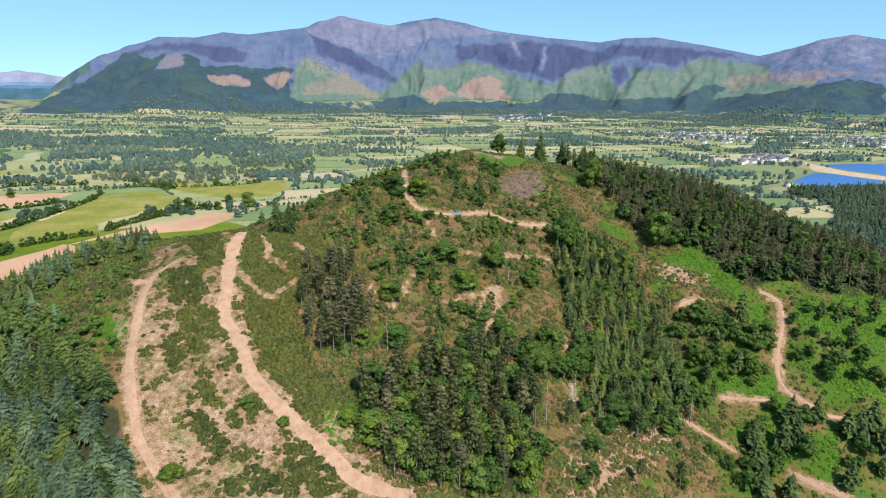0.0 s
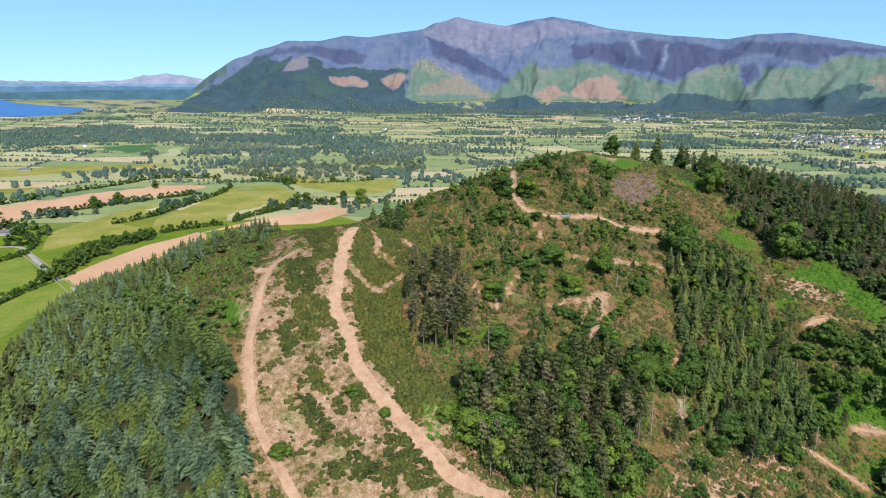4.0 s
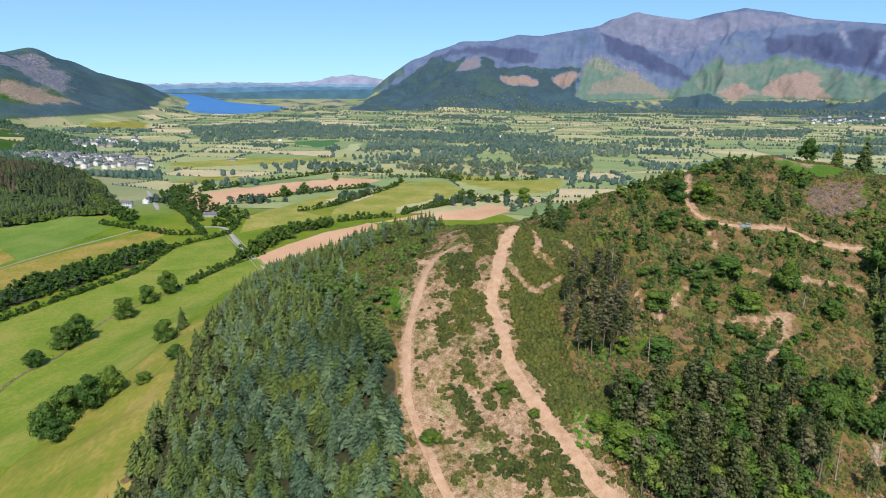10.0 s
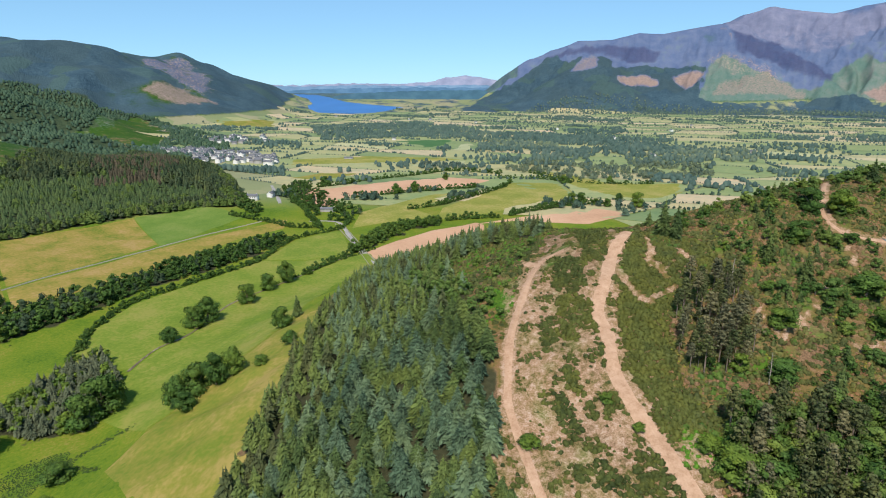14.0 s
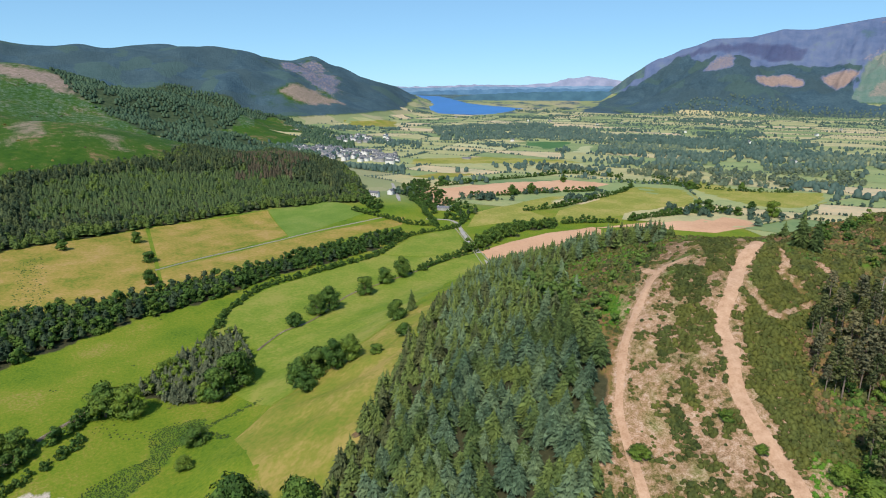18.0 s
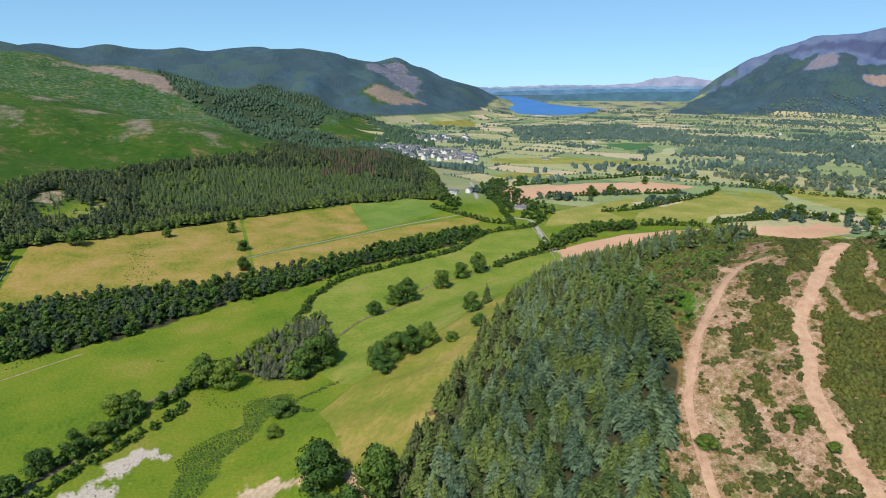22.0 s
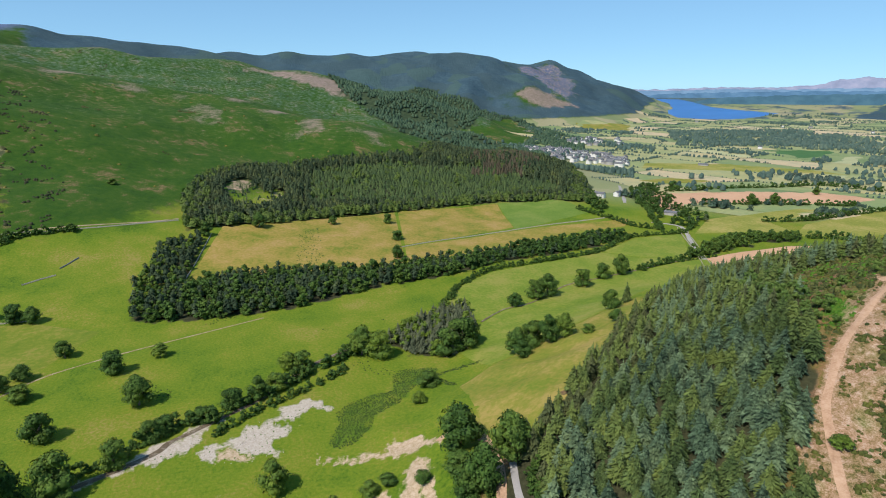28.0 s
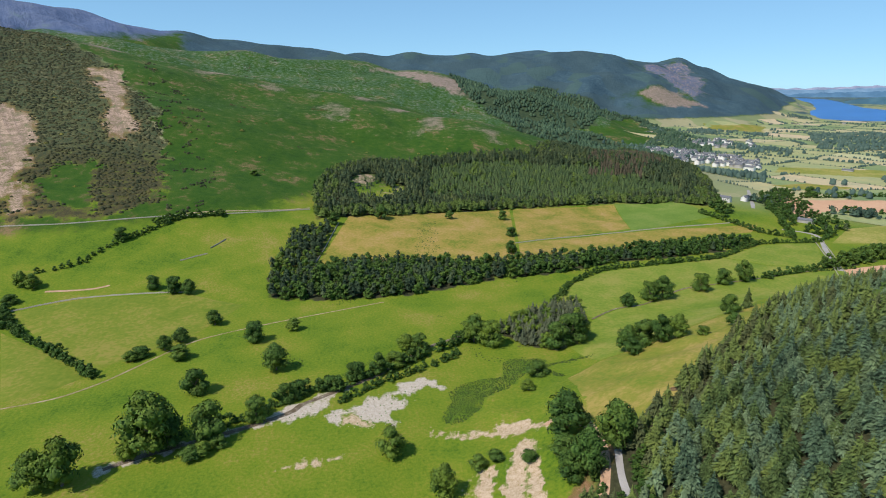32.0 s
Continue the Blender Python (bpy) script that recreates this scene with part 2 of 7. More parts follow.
def land_material():
    """Pasture, moorland, bare soil and woodland floor by the covers stored on the ground sheet; far slopes carry
    painted haze.
    """
    m, t, p = material("land", 0.95)
    pos = place_of(t)
    covers = {}
    for key in ("cover", "upland", "rough", "bank"):
        a = t.nodes.new("ShaderNodeAttribute")
        a.attribute_name = key
        s = t.nodes.new("ShaderNodeSeparateColor")
        t.links.new(a.outputs["Color"], s.inputs[0])
        covers[key] = (*s.outputs[:3], a.outputs["Alpha"])
    bare, fern, heath, wooded = covers["cover"]
    moorland, hillside, patchwork, summit = covers["upland"]
    forest, dried, rock, spare = covers["rough"]
    shingle, sand, rust, deep = covers["bank"]
    n_far = noise_of(t, 0.0045, 9, pos)
    n_big, n_mid, n_fine, n_grain = noise_of(t, 0.016, 6, pos), noise_of(t, 0.09, 6, pos), noise_of(t, 0.55, 5, pos), noise_of(t, 2.2, 3, pos)

    # runnels that follow the fall of the far slopes
    flat = t.nodes.new("ShaderNodeSeparateXYZ")
    t.links.new(pos, flat.inputs[0])
    bearing = math_of(t, "ARCTAN2", flat.outputs[0], flat.outputs[1])
    polar_place = t.nodes.new("ShaderNodeCombineXYZ")
    t.links.new(math_of(t, "MULTIPLY", bearing, 130.0), polar_place.inputs[0])
    t.links.new(math_of(t, "MULTIPLY", flat.outputs[2], 0.006), polar_place.inputs[1])
    runnels = noise_of(t, 1.0, 6, polar_place.outputs[0])
    down = math_of(t, "ADD", math_of(t, "MULTIPLY", runnels, 0.26), math_of(t, "ADD", math_of(t, "MULTIPLY", n_far, 0.34), math_of(t, "MULTIPLY", n_big, 0.40)))

    def patch(mask, soft=0.35, big=0.9, fine=0.7, wide=n_mid):
        """The mask with an edge broken up by noise."""
        v = math_of(t, "ADD", mask, math_of(t, "MULTIPLY", math_of(t, "SUBTRACT", wide, 0.5), big))
        v = math_of(t, "ADD", v, math_of(t, "MULTIPLY", math_of(t, "SUBTRACT", n_fine, 0.5), fine))
        return math_of(t, "MULTIPLY", math_of(t, "SUBTRACT", v, 0.5 - soft / 2), 1 / soft, True)

    cells = node(t, "ShaderNodeTexVoronoi", Scale=0.0075)
    cells.distance = "CHEBYCHEV"
    t.links.new(pos, cells.inputs["Vector"])
    parts = t.nodes.new("ShaderNodeSeparateColor")
    t.links.new(cells.outputs["Color"], parts.inputs[0])
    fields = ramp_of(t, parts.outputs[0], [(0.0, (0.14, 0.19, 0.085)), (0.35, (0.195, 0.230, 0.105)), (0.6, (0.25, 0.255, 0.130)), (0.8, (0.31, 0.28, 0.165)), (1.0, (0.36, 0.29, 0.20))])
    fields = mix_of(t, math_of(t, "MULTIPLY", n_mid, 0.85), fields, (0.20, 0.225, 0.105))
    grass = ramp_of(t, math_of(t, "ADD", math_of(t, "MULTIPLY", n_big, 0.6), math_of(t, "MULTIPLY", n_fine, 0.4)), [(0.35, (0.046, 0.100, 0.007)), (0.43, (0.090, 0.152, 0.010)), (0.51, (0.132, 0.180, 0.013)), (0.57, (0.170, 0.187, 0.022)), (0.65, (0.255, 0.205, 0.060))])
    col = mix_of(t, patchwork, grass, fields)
    heather = ramp_of(t, math_of(t, "ADD", math_of(t, "MULTIPLY", n_mid, 0.45), math_of(t, "ADD", math_of(t, "MULTIPLY", n_fine, 0.3), math_of(t, "MULTIPLY", n_grain, 0.25))), [(0.34, (0.032, 0.042, 0.010)), (0.42, (0.078, 0.078, 0.018)), (0.48, (0.150, 0.112, 0.036)), (0.54, (0.190, 0.108, 0.050)), (0.61, (0.285, 0.175, 0.095)), (0.70, (0.42, 0.29, 0.18))])
    bracken = ramp_of(t, math_of(t, "ADD", math_of(t, "MULTIPLY", n_fine, 0.5), math_of(t, "MULTIPLY", n_grain, 0.5)), [(0.3, (0.036, 0.085, 0.009)), (0.7, (0.09, 0.17, 0.017))])
    soil = ramp_of(t, math_of(t, "ADD", math_of(t, "MULTIPLY", n_fine, 0.5), math_of(t, "MULTIPLY", n_grain, 0.5)), [(0.3, (0.150, 0.092, 0.050)), (0.43, (0.27, 0.165, 0.092)), (0.52, (0.37, 0.238, 0.150)), (0.6, (0.40, 0.290, 0.215)), (0.7, (0.47, 0.340, 0.235))])
    litter = ramp_of(t, n_fine, [(0.3, (0.024, 0.028, 0.013)), (0.7, (0.055, 0.055, 0.026))])
    litter = mix_of(t, patchwork, litter, ramp_of(t, n_mid, [(0.35, (0.022, 0.042, 0.020)), (0.65, (0.056, 0.078, 0.036))]))
    # heather and scree of the far mountains, with blue haze mixed into the colour
    hazy_moor = ramp_of(t, down, [(0.36, (0.065, 0.098, 0.179)), (0.46, (0.088, 0.124, 0.216)), (0.55, (0.113, 0.146, 0.233)), (0.64, (0.123, 0.172, 0.201))])
    hazy_scree = ramp_of(t, down, [(0.38, (0.122, 0.138, 0.210)), (0.52, (0.164, 0.176, 0.252)), (0.66, (0.230, 0.236, 0.307))])
    fell = ramp_of(t, math_of(t, "ADD", math_of(t, "MULTIPLY", n_big, 0.45), math_of(t, "ADD", math_of(t, "MULTIPLY", n_mid, 0.35), math_of(t, "MULTIPLY", n_fine, 0.2))), [(0.36, (0.018, 0.048, 0.005)), (0.45, (0.025, 0.070, 0.006)), (0.53, (0.039, 0.085, 0.008)), (0.57, (0.085, 0.092, 0.026)), (0.63, (0.19, 0.13, 0.065))])
    # far forest: conifer green turned blue by haze painted into the colour
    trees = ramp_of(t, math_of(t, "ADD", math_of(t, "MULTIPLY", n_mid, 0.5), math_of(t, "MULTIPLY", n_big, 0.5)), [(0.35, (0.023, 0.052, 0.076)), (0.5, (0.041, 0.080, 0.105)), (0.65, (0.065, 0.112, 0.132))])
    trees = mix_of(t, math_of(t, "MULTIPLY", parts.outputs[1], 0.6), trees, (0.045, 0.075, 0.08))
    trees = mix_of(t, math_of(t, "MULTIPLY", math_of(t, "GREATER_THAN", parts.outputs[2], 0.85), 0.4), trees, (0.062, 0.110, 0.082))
    tan = ramp_of(t, n_mid, [(0.3, (0.205, 0.152, 0.130)), (0.7, (0.300, 0.220, 0.184))])
    stone = ramp_of(t, math_of(t, "ADD", math_of(t, "MULTIPLY", n_fine, 0.35), math_of(t, "ADD", math_of(t, "MULTIPLY", n_mid, 0.35), math_of(t, "MULTIPLY", runnels, 0.3))), [(0.36, (0.10, 0.078, 0.068)), (0.46, (0.24, 0.175, 0.135)), (0.6, (0.46, 0.33, 0.24))])
    col = mix_of(t, patch(heath), col, heather)
    rusty = ramp_of(t, math_of(t, "ADD", math_of(t, "MULTIPLY", n_fine, 0.5), math_of(t, "MULTIPLY", n_grain, 0.5)), [(0.34, (0.075, 0.055, 0.03)), (0.5, (0.17, 0.10, 0.055)), (0.6, (0.225, 0.145, 0.08)), (0.7, (0.34, 0.25, 0.17))])
    col = mix_of(t, patch(rust), col, rusty)
    col = mix_of(t, patch(fern, big=0.6), col, bracken)
    col = mix_of(t, patch(hillside), col, fell)
    # far green slopes, greyed and blued by haze put into the colour
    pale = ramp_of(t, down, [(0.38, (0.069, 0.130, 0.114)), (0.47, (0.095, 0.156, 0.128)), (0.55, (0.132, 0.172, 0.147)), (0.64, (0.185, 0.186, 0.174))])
    gravel = ramp_of(t, math_of(t, "ADD", math_of(t, "MULTIPLY", n_fine, 0.5), math_of(t, "MULTIPLY", n_grain, 0.5)), [(0.32, (0.26, 0.21, 0.16)), (0.46, (0.40, 0.345, 0.282)), (0.62, (0.49, 0.432, 0.365))])
    clay = ramp_of(t, math_of(t, "ADD", math_of(t, "MULTIPLY", n_fine, 0.6), math_of(t, "MULTIPLY", n_grain, 0.4)), [(0.34, (0.24, 0.20, 0.07)), (0.45, (0.38, 0.28, 0.175)), (0.6, (0.50, 0.39, 0.28))])
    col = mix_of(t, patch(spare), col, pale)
    col = mix_of(t, patch(moorland, wide=n_big, big=0.8, fine=0.2, soft=0.3), col, hazy_moor)
    col = mix_of(t, patch(summit, wide=n_big, big=1.1, fine=0.3, soft=0.4), col, hazy_scree)
    # dark purple heather tone that also imitates the ridges' shade
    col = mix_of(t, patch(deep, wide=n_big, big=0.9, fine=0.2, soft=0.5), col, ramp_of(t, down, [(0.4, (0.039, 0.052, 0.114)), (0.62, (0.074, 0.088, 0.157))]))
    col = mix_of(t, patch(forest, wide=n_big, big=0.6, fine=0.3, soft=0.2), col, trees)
    col = mix_of(t, patch(dried, big=0.5, fine=0.5), col, tan)
    col = mix_of(t, patch(rock, big=0.9, fine=0.8), col, stone)
    col = mix_of(t, patch(bare), col, soil)
    col = mix_of(t, patch(shingle, big=0.8), col, gravel)
    col = mix_of(t, patch(sand, big=0.8), col, clay)
    col = mix_of(t, patch(wooded), col, litter)
    t.links.new(col, p.inputs["Base Color"])
    crags = math_of(t, "MULTIPLY", math_of(t, "ADD", math_of(t, "MULTIPLY", n_big, 20.0), math_of(t, "ADD", math_of(t, "MULTIPLY", runnels, 6.0), math_of(t, "MULTIPLY", n_mid, 5.0))), math_of(t, "ADD", math_of(t, "MULTIPLY", moorland, 0.9), 0.02))
    bump_of(t, p, math_of(t, "ADD", math_of(t, "MULTIPLY", n_fine, 0.6), math_of(t, "ADD", crags, math_of(t, "MULTIPLY", math_of(t, "MULTIPLY", n_mid, 11.0), forest))), 0.75, 1.0)
    return m


LAND = land_material()
SPRUCE = foliage("spruce_needles", (0.014, 0.029, 0.008), (0.126, 0.180, 0.050), 0.35, 0.5, 0.45)
FAR_SPRUCE = foliage("dark_spruce_needles", (0.016, 0.032, 0.014), (0.078, 0.108, 0.046), 0.06, 0.5, 0.8)
OLIVE_PINE = foliage("olive_pine_needles", (0.046, 0.051, 0.024), (0.195, 0.184, 0.094), 0.35, 0.5, 0.25)
FELL_OAK = foliage("fellside_broad_leaves", (0.026, 0.052, 0.027), (0.090, 0.136, 0.068), 0.05, 0.5, 0.7)
# the next two leaf colours have bluish distance haze mixed in
HAZY_OAK = foliage("hazy_valley_leaves", (0.038, 0.066, 0.053), (0.118, 0.166, 0.122), 0.05, 0.5, 0.7)
FAR_OAK = foliage("hazy_dark_leaves", (0.026, 0.052, 0.036), (0.094, 0.142, 0.090), 0.05, 0.5, 0.7)
BLUE_SPRUCE = foliage("sitka_needles", (0.014, 0.031, 0.016), (0.140, 0.210, 0.112), 0.35, 0.5, 0.35)
PINE = foliage("pine_needles", (0.026, 0.038, 0.012), (0.120, 0.137, 0.050), 0.35, 0.5, 0.3)
GREY_PINE = foliage("grey_green_pine_needles", (0.036, 0.050, 0.026), (0.142, 0.165, 0.090), 0.3, 0.5, 0.2)
BAND_SPRUCE = foliage("light_spruce_needles", (0.036, 0.058, 0.016), (0.165, 0.205, 0.060), 0.35, 0.5, 0.6)
OAK = foliage("broad_leaves", (0.018, 0.044, 0.007), (0.110, 0.184, 0.030), 0.35, 0.5, 0.8)
SHRUB = foliage("gorse_and_heather", (0.026, 0.035, 0.009), (0.146, 0.150, 0.040), 0.25, 0.5, 0.7)
HEATH_GREEN = foliage("dense_gorse", (0.020, 0.031, 0.006), (0.104, 0.118, 0.026), 0.3, 0.5, 0.45)
BARK = simple("bark", [(0.3, (0.10, 0.075, 0.055)), (0.7, (0.30, 0.24, 0.19))], 0.8, 9, 0.95, 0.4)
GRAVEL = simple("gravel_track", [(0.34, (0.30, 0.182, 0.110)), (0.45, (0.375, 0.235, 0.147)), (0.53, (0.42, 0.270, 0.174)), (0.64, (0.47, 0.318, 0.215))], 0.35, 1.6, 0.95, 0.5, 0.15)


def water_material():
    m, t, p = material("lake_water", 0.3)
    pos = place_of(t)
    t.links.new(ramp_of(t, noise_of(t, 0.004, 3, pos), [(0.3, (0.016, 0.105, 0.32)), (0.7, (0.03, 0.145, 0.42))]), p.inputs["Base Color"])
    p.inputs["Specular IOR Level"].default_value = 0.5
    bump_of(t, p, noise_of(t, 0.4, 3, pos), 0.3, 0.3)
    return m


WATER = water_material()


# ---- covers of the ground, in plan ----
SCRUB_A = [(-95, 204), (-88, 205), (-78, 205), (-73, 195), (-84, 188), (-90, 192)]
SCRUB_B = [(-77, 166), (-74, 167), (-62, 157), (-65, 154), (-73, 159)]
SCRUB_C = [(-78, 174), (-72, 175), (-69, 168), (-74, 169)]
SCRUB_D = [(-59, 146), (-55, 151), (-42, 150), (-39, 146), (-58, 142)]
SCRUB_E = [(-47, 158), (-40, 162), (-29, 153), (-28, 149), (-35, 147), (-44, 152)]
SCRUB_F = [(-73, 199), (-69, 196), (-64, 180), (-68, 181)]
SCRUB_G = [(-107, 226), (-97, 227), (-86, 210), (-92, 204), (-100, 209)]
SCRUB_H = [(-115, 263), (-95, 251), (-86, 229), (-96, 228)]
SCRUB_I = [(-78, 172), (-75, 175), (-60, 164), (-60, 160), (-69, 167)]
SCRUB_J = [(-73, 189), (-70, 190), (-65, 185), (-66, 180)]
SCRUB_K = [(-95, 189), (-93, 195), (-85, 185), (-88, 180)]
SCRUB_L = [(-62, 170), (-59, 174), (-56, 171), (-56, 165)]
SCRUB_M = [(-90, 189), (-82, 192), (-76, 187), (-82, 184)]
TRACK_SCRUB = [(-85, 264), (-62, 264), (-34, 244), (-56, 237), (-54, 208), (-42, 187), (-15, 179), (-27, 161), (-42, 169), (-57, 182), (-71, 204), (-81, 234)]
BRACKEN_A = [(95, 360), (112, 341), (109, 331), (94, 344)]
BRACKEN_B = [(119, 313), (123, 325), (138, 323), (154, 301), (146, 291), (133, 310)]
BRACKEN_C = [(69, 406), (94, 410), (92, 396), (84, 388)]
BRACKEN_D = [(109, 255), (132, 263), (148, 242), (143, 231), (126, 238), (110, 243)]
BRACKEN_E = [(167, 275), (226, 294), (197, 248), (181, 260), (166, 272)]
BRACKEN_F = [(-39, 172), (-26, 179), (-24, 166), (-34, 161)]
BRACKEN_G = [(119, 224), (157, 213), (154, 203), (138, 215)]
BRACKEN_H = [(-130, 208), (-113, 203), (-108, 193), (-121, 193)]
BRACKEN_I = [(165, 249), (190, 248), (184, 226), (167, 233)]
SUMMIT_GRASS = [(15, 416), (34, 428), (60, 420), (50, 404), (24, 398)]
FELLED_SOIL = [(40, 167), (44, 181), (60, 188), (87, 222), (91, 213), (85, 201), (70, 185), (61, 174)]
SLOPE_SOIL = [(111, 324), (123, 313), (138, 305), (133, 299), (116, 299)]
SLOPE_SOIL2 = [(4, 232), (16, 253), (27, 262), (28, 251), (18, 232), (13, 236)]
SCREE_A = [(-1230, -460), (-1229, -398), (-1129, -370), (-996, -326), (-892, -299), (-891, -331), (-988, -356), (-1117, -409)]
SCREE_B = [(-964, -520), (-978, -483), (-956, -457), (-910, -429), (-804, -391), (-753, -385), (-681, -372), (-667, -400), (-760, -440)]
SCREE_C = [(-687, -377), (-711, -375), (-718, -364), (-654, -342), (-646, -362)]
GORSE_GLADE = [(-728, -356), (-772, -350), (-802, -317), (-719, -303), (-657, -282), (-663, -314), (-691, -340)]
GORSE_SLOPE = [(-1600, -780), (-1440, -580), (-1330, -470), (-1233, -404), (-1080, -330), (-990, -285), (-884, -250), (-790, -240), (-690, -217), (-642, -258), (-628, -360), (-640, -480), (-900, -700)]
FELL_TOP = [(-2251, 114), (-2316, 287), (-2203, 608), (-1956, 687), (-1946, 634), (-2029, 400), (-2225, 233)]
CRAG_ROCK = [(-2996, 1519), (-3189, 1792), (-3185, 1925), (-3131, 1985), (-2872, 1930), (-2610, 1735), (-2645, 1618), (-2805, 1614), (-3055, 1652)]

ROUGH_WOOD = [p[:2] for p in polar([(56, 1500, 0), (60, 1350, 0), (66, 1500, 0), (71, 1700, 0), (78, 2100, 0), (80, 2700, 0), (70, 2900, 0), (60, 2600, 0), (55, 2000, 0)])]
# covers of the mountain's face, as bearing and elevation seen from the knoll's south
FACE_WOOD_LOW = [(34.2, -2.4), (31.8, -1.05), (29.3, 0.3), (26.9, 1.6), (25.8, 1.9), (24.9, 1.7), (23.8, 2.25), (22.4, 2.25), (21.2, 1.75), (21.1, 1.15), (18.6, 1.4), (17.6, 1.1), (14.9, 1.25), (13.6, 1.35), (13.7, 0.75), (14.05, -1.3), (12.8, -1.7), (8.9, -2.0), (8.9, -2.6), (34.2, -2.65)]
FACE_WOOD_HIGH = [(28.6, 0.7), (27.2, 1.9), (26.0, 2.3), (25.6, 1.7), (27.0, 1.0)]
FACE_FOOT_WOOD = [(6.7, -2.29), (5.2, -1.12), (2.6, -0.88), (1.5, -1.72), (-8.3, -1.55), (-9.2, -0.54), (-11.2, -0.5), (-14.7, -1.07), (-20.3, -0.66), (-22.8, 0.41), (-24.1, 0.33), (-23.0, -0.74), (-26.7, -0.21), (-30.2, 0.51), (-32.3, 0.95), (-34.8, 0.57), (-35.2, -1.68), (-24.8, -1.84), (-15.7, -1.92), (-5.7, -2.25)]
FACE_TOP_ROCK = [(24.95, 0.97), (23.4, 2.37), (22.5, 2.2), (22.35, 1.2), (23.9, 0.9)]
FACE_FELLED_A = [(21.1, 0.35), (18.65, 0.6), (17.2, 0.2), (17.2, -0.36), (19.5, -0.4), (20.7, 0.0)]
FACE_FELLED_B = [(16.7, 0.15), (14.7, 0.9), (13.7, 0.75), (14.05, 0.05), (14.9, -0.55), (15.85, -0.15)]
FACE_BROWN = [(13.2, -1.1), (12.35, 0.15), (10.6, 0.6), (9.15, 1.0), (7.85, 0.2), (6.3, -0.7), (6.0, -1.55), (7.6, -1.15), (8.9, -0.95), (11.5, -1.1)]
FACE_GREEN_A = [(14.0, -1.9), (13.55, 1.35), (12.3, 2.3), (10.6, 1.3), (7.85, 0.2), (5.9, -0.8), (4.45, 0.65), (2.6, 2.2), (1.3, 1.3), (0.05, 1.5), (-2.85, 2.1), (-3.1, -2.1)]
FACE_GREEN_B = [(-0.85, 1.9), (-2.9, 2.1), (-5.0, 1.35), (-8.5, 0.45), (-9.5, 0.2), (-11.3, 1.4), (-12.0, 1.75), (-14.4, 1.95), (-15.15, 0.25), (-16.15, 0.85), (-15.9, 1.65), (-19.85, 1.65), (-21.4, 2.55), (-26.0, 2.1), (-26.9, 1.9), (-27.0, 0.0), (-24.0, -0.9), (-18.45, -1.5), (-9.6, -1.6), (-5.2, -1.9), (-0.95, -1.9)]
FACE_GREEN_E = [(-24.2, -0.03), (-27.8, 0.69), (-30.5, 0.94), (-30.2, 0.29), (-26.7, -0.34), (-24.3, -0.71)]
FACE_GREEN_TOP = [(15.25, 3.15), (14.0, 4.35), (12.95, 4.2), (12.75, 3.2), (14.0, 2.55)]
FACE_GULLY = [(-14.35, 1.85), (-15.7, 1.75), (-16.15, 0.85), (-15.15, 0.15)]
FACE_HAY_A = [(-0.6, -1.15), (-1.35, 0.1), (-2.6, 0.65), (-4.0, 0.95), (-5.15, 0.45), (-5.1, -0.15), (-6.1, -1.2), (-4.35, -1.2), (-2.7, -1.15)]
FACE_HAY_B = [(2.55, -0.85), (1.45, -0.25), (0.3, 0.05), (0.15, -0.4), (-0.6, -0.55), (-0.7, -0.8), (1.0, -1.55), (1.75, -1.15)]
FACE_HAY_C = [(-16.55, 0.65), (-18.25, 1.05), (-18.55, 0.75), (-17.3, 0.35)]
FACE_HAY_D = [(-17.3, -0.45), (-18.4, -0.1), (-19.2, -0.4), (-18.5, -0.65), (-17.4, -0.6)]
FACE_BRACKEN = [(-24.0, 1.1), (-27.7, 1.56), (-31.5, 1.62), (-34.7, 1.38), (-34.8, 0.97), (-31.6, 1.28), (-29.8, 0.5), (-27.0, 0.47)]
FACE_HAY_E = [(-22.85, 0.7), (-24.25, 1.15), (-27.0, 1.0), (-27.0, 0.65), (-25.3, 0.3), (-24.65, -0.35), (-23.7, -0.1), (-24.25, 0.2)]
FACE_SCREE = [(12.5, 4.59), (9.5, 5.7), (7.1, 5.31), (4.1, 4.92), (1.6, 5.57), (-1.9, 4.92), (-5.4, 4.49), (-1.4, 4.45), (2.6, 3.67), (4.6, 2.19), (7.1, 2.38), (9.6, 3.04), (11.6, 3.69)]
FACE_SCREE_B = [(-5.3, 4.3), (-6.0, 4.2), (-6.25, 3.3), (-6.95, 2.35), (-6.65, 2.25), (-5.85, 3.2)]
FACE_SCREE_C = [(-8.6, 3.5), (-8.9, 3.5), (-8.7, 2.15), (-8.55, 1.15), (-8.3, 1.15), (-8.5, 2.35)]
FACE_EAST = [(-25.9, 2.65), (-28.2, 3.27), (-30.4, 4.06), (-32.4, 4.21), (-34.3, 3.37), (-34.6, 1.78), (-28.4, 1.78)]
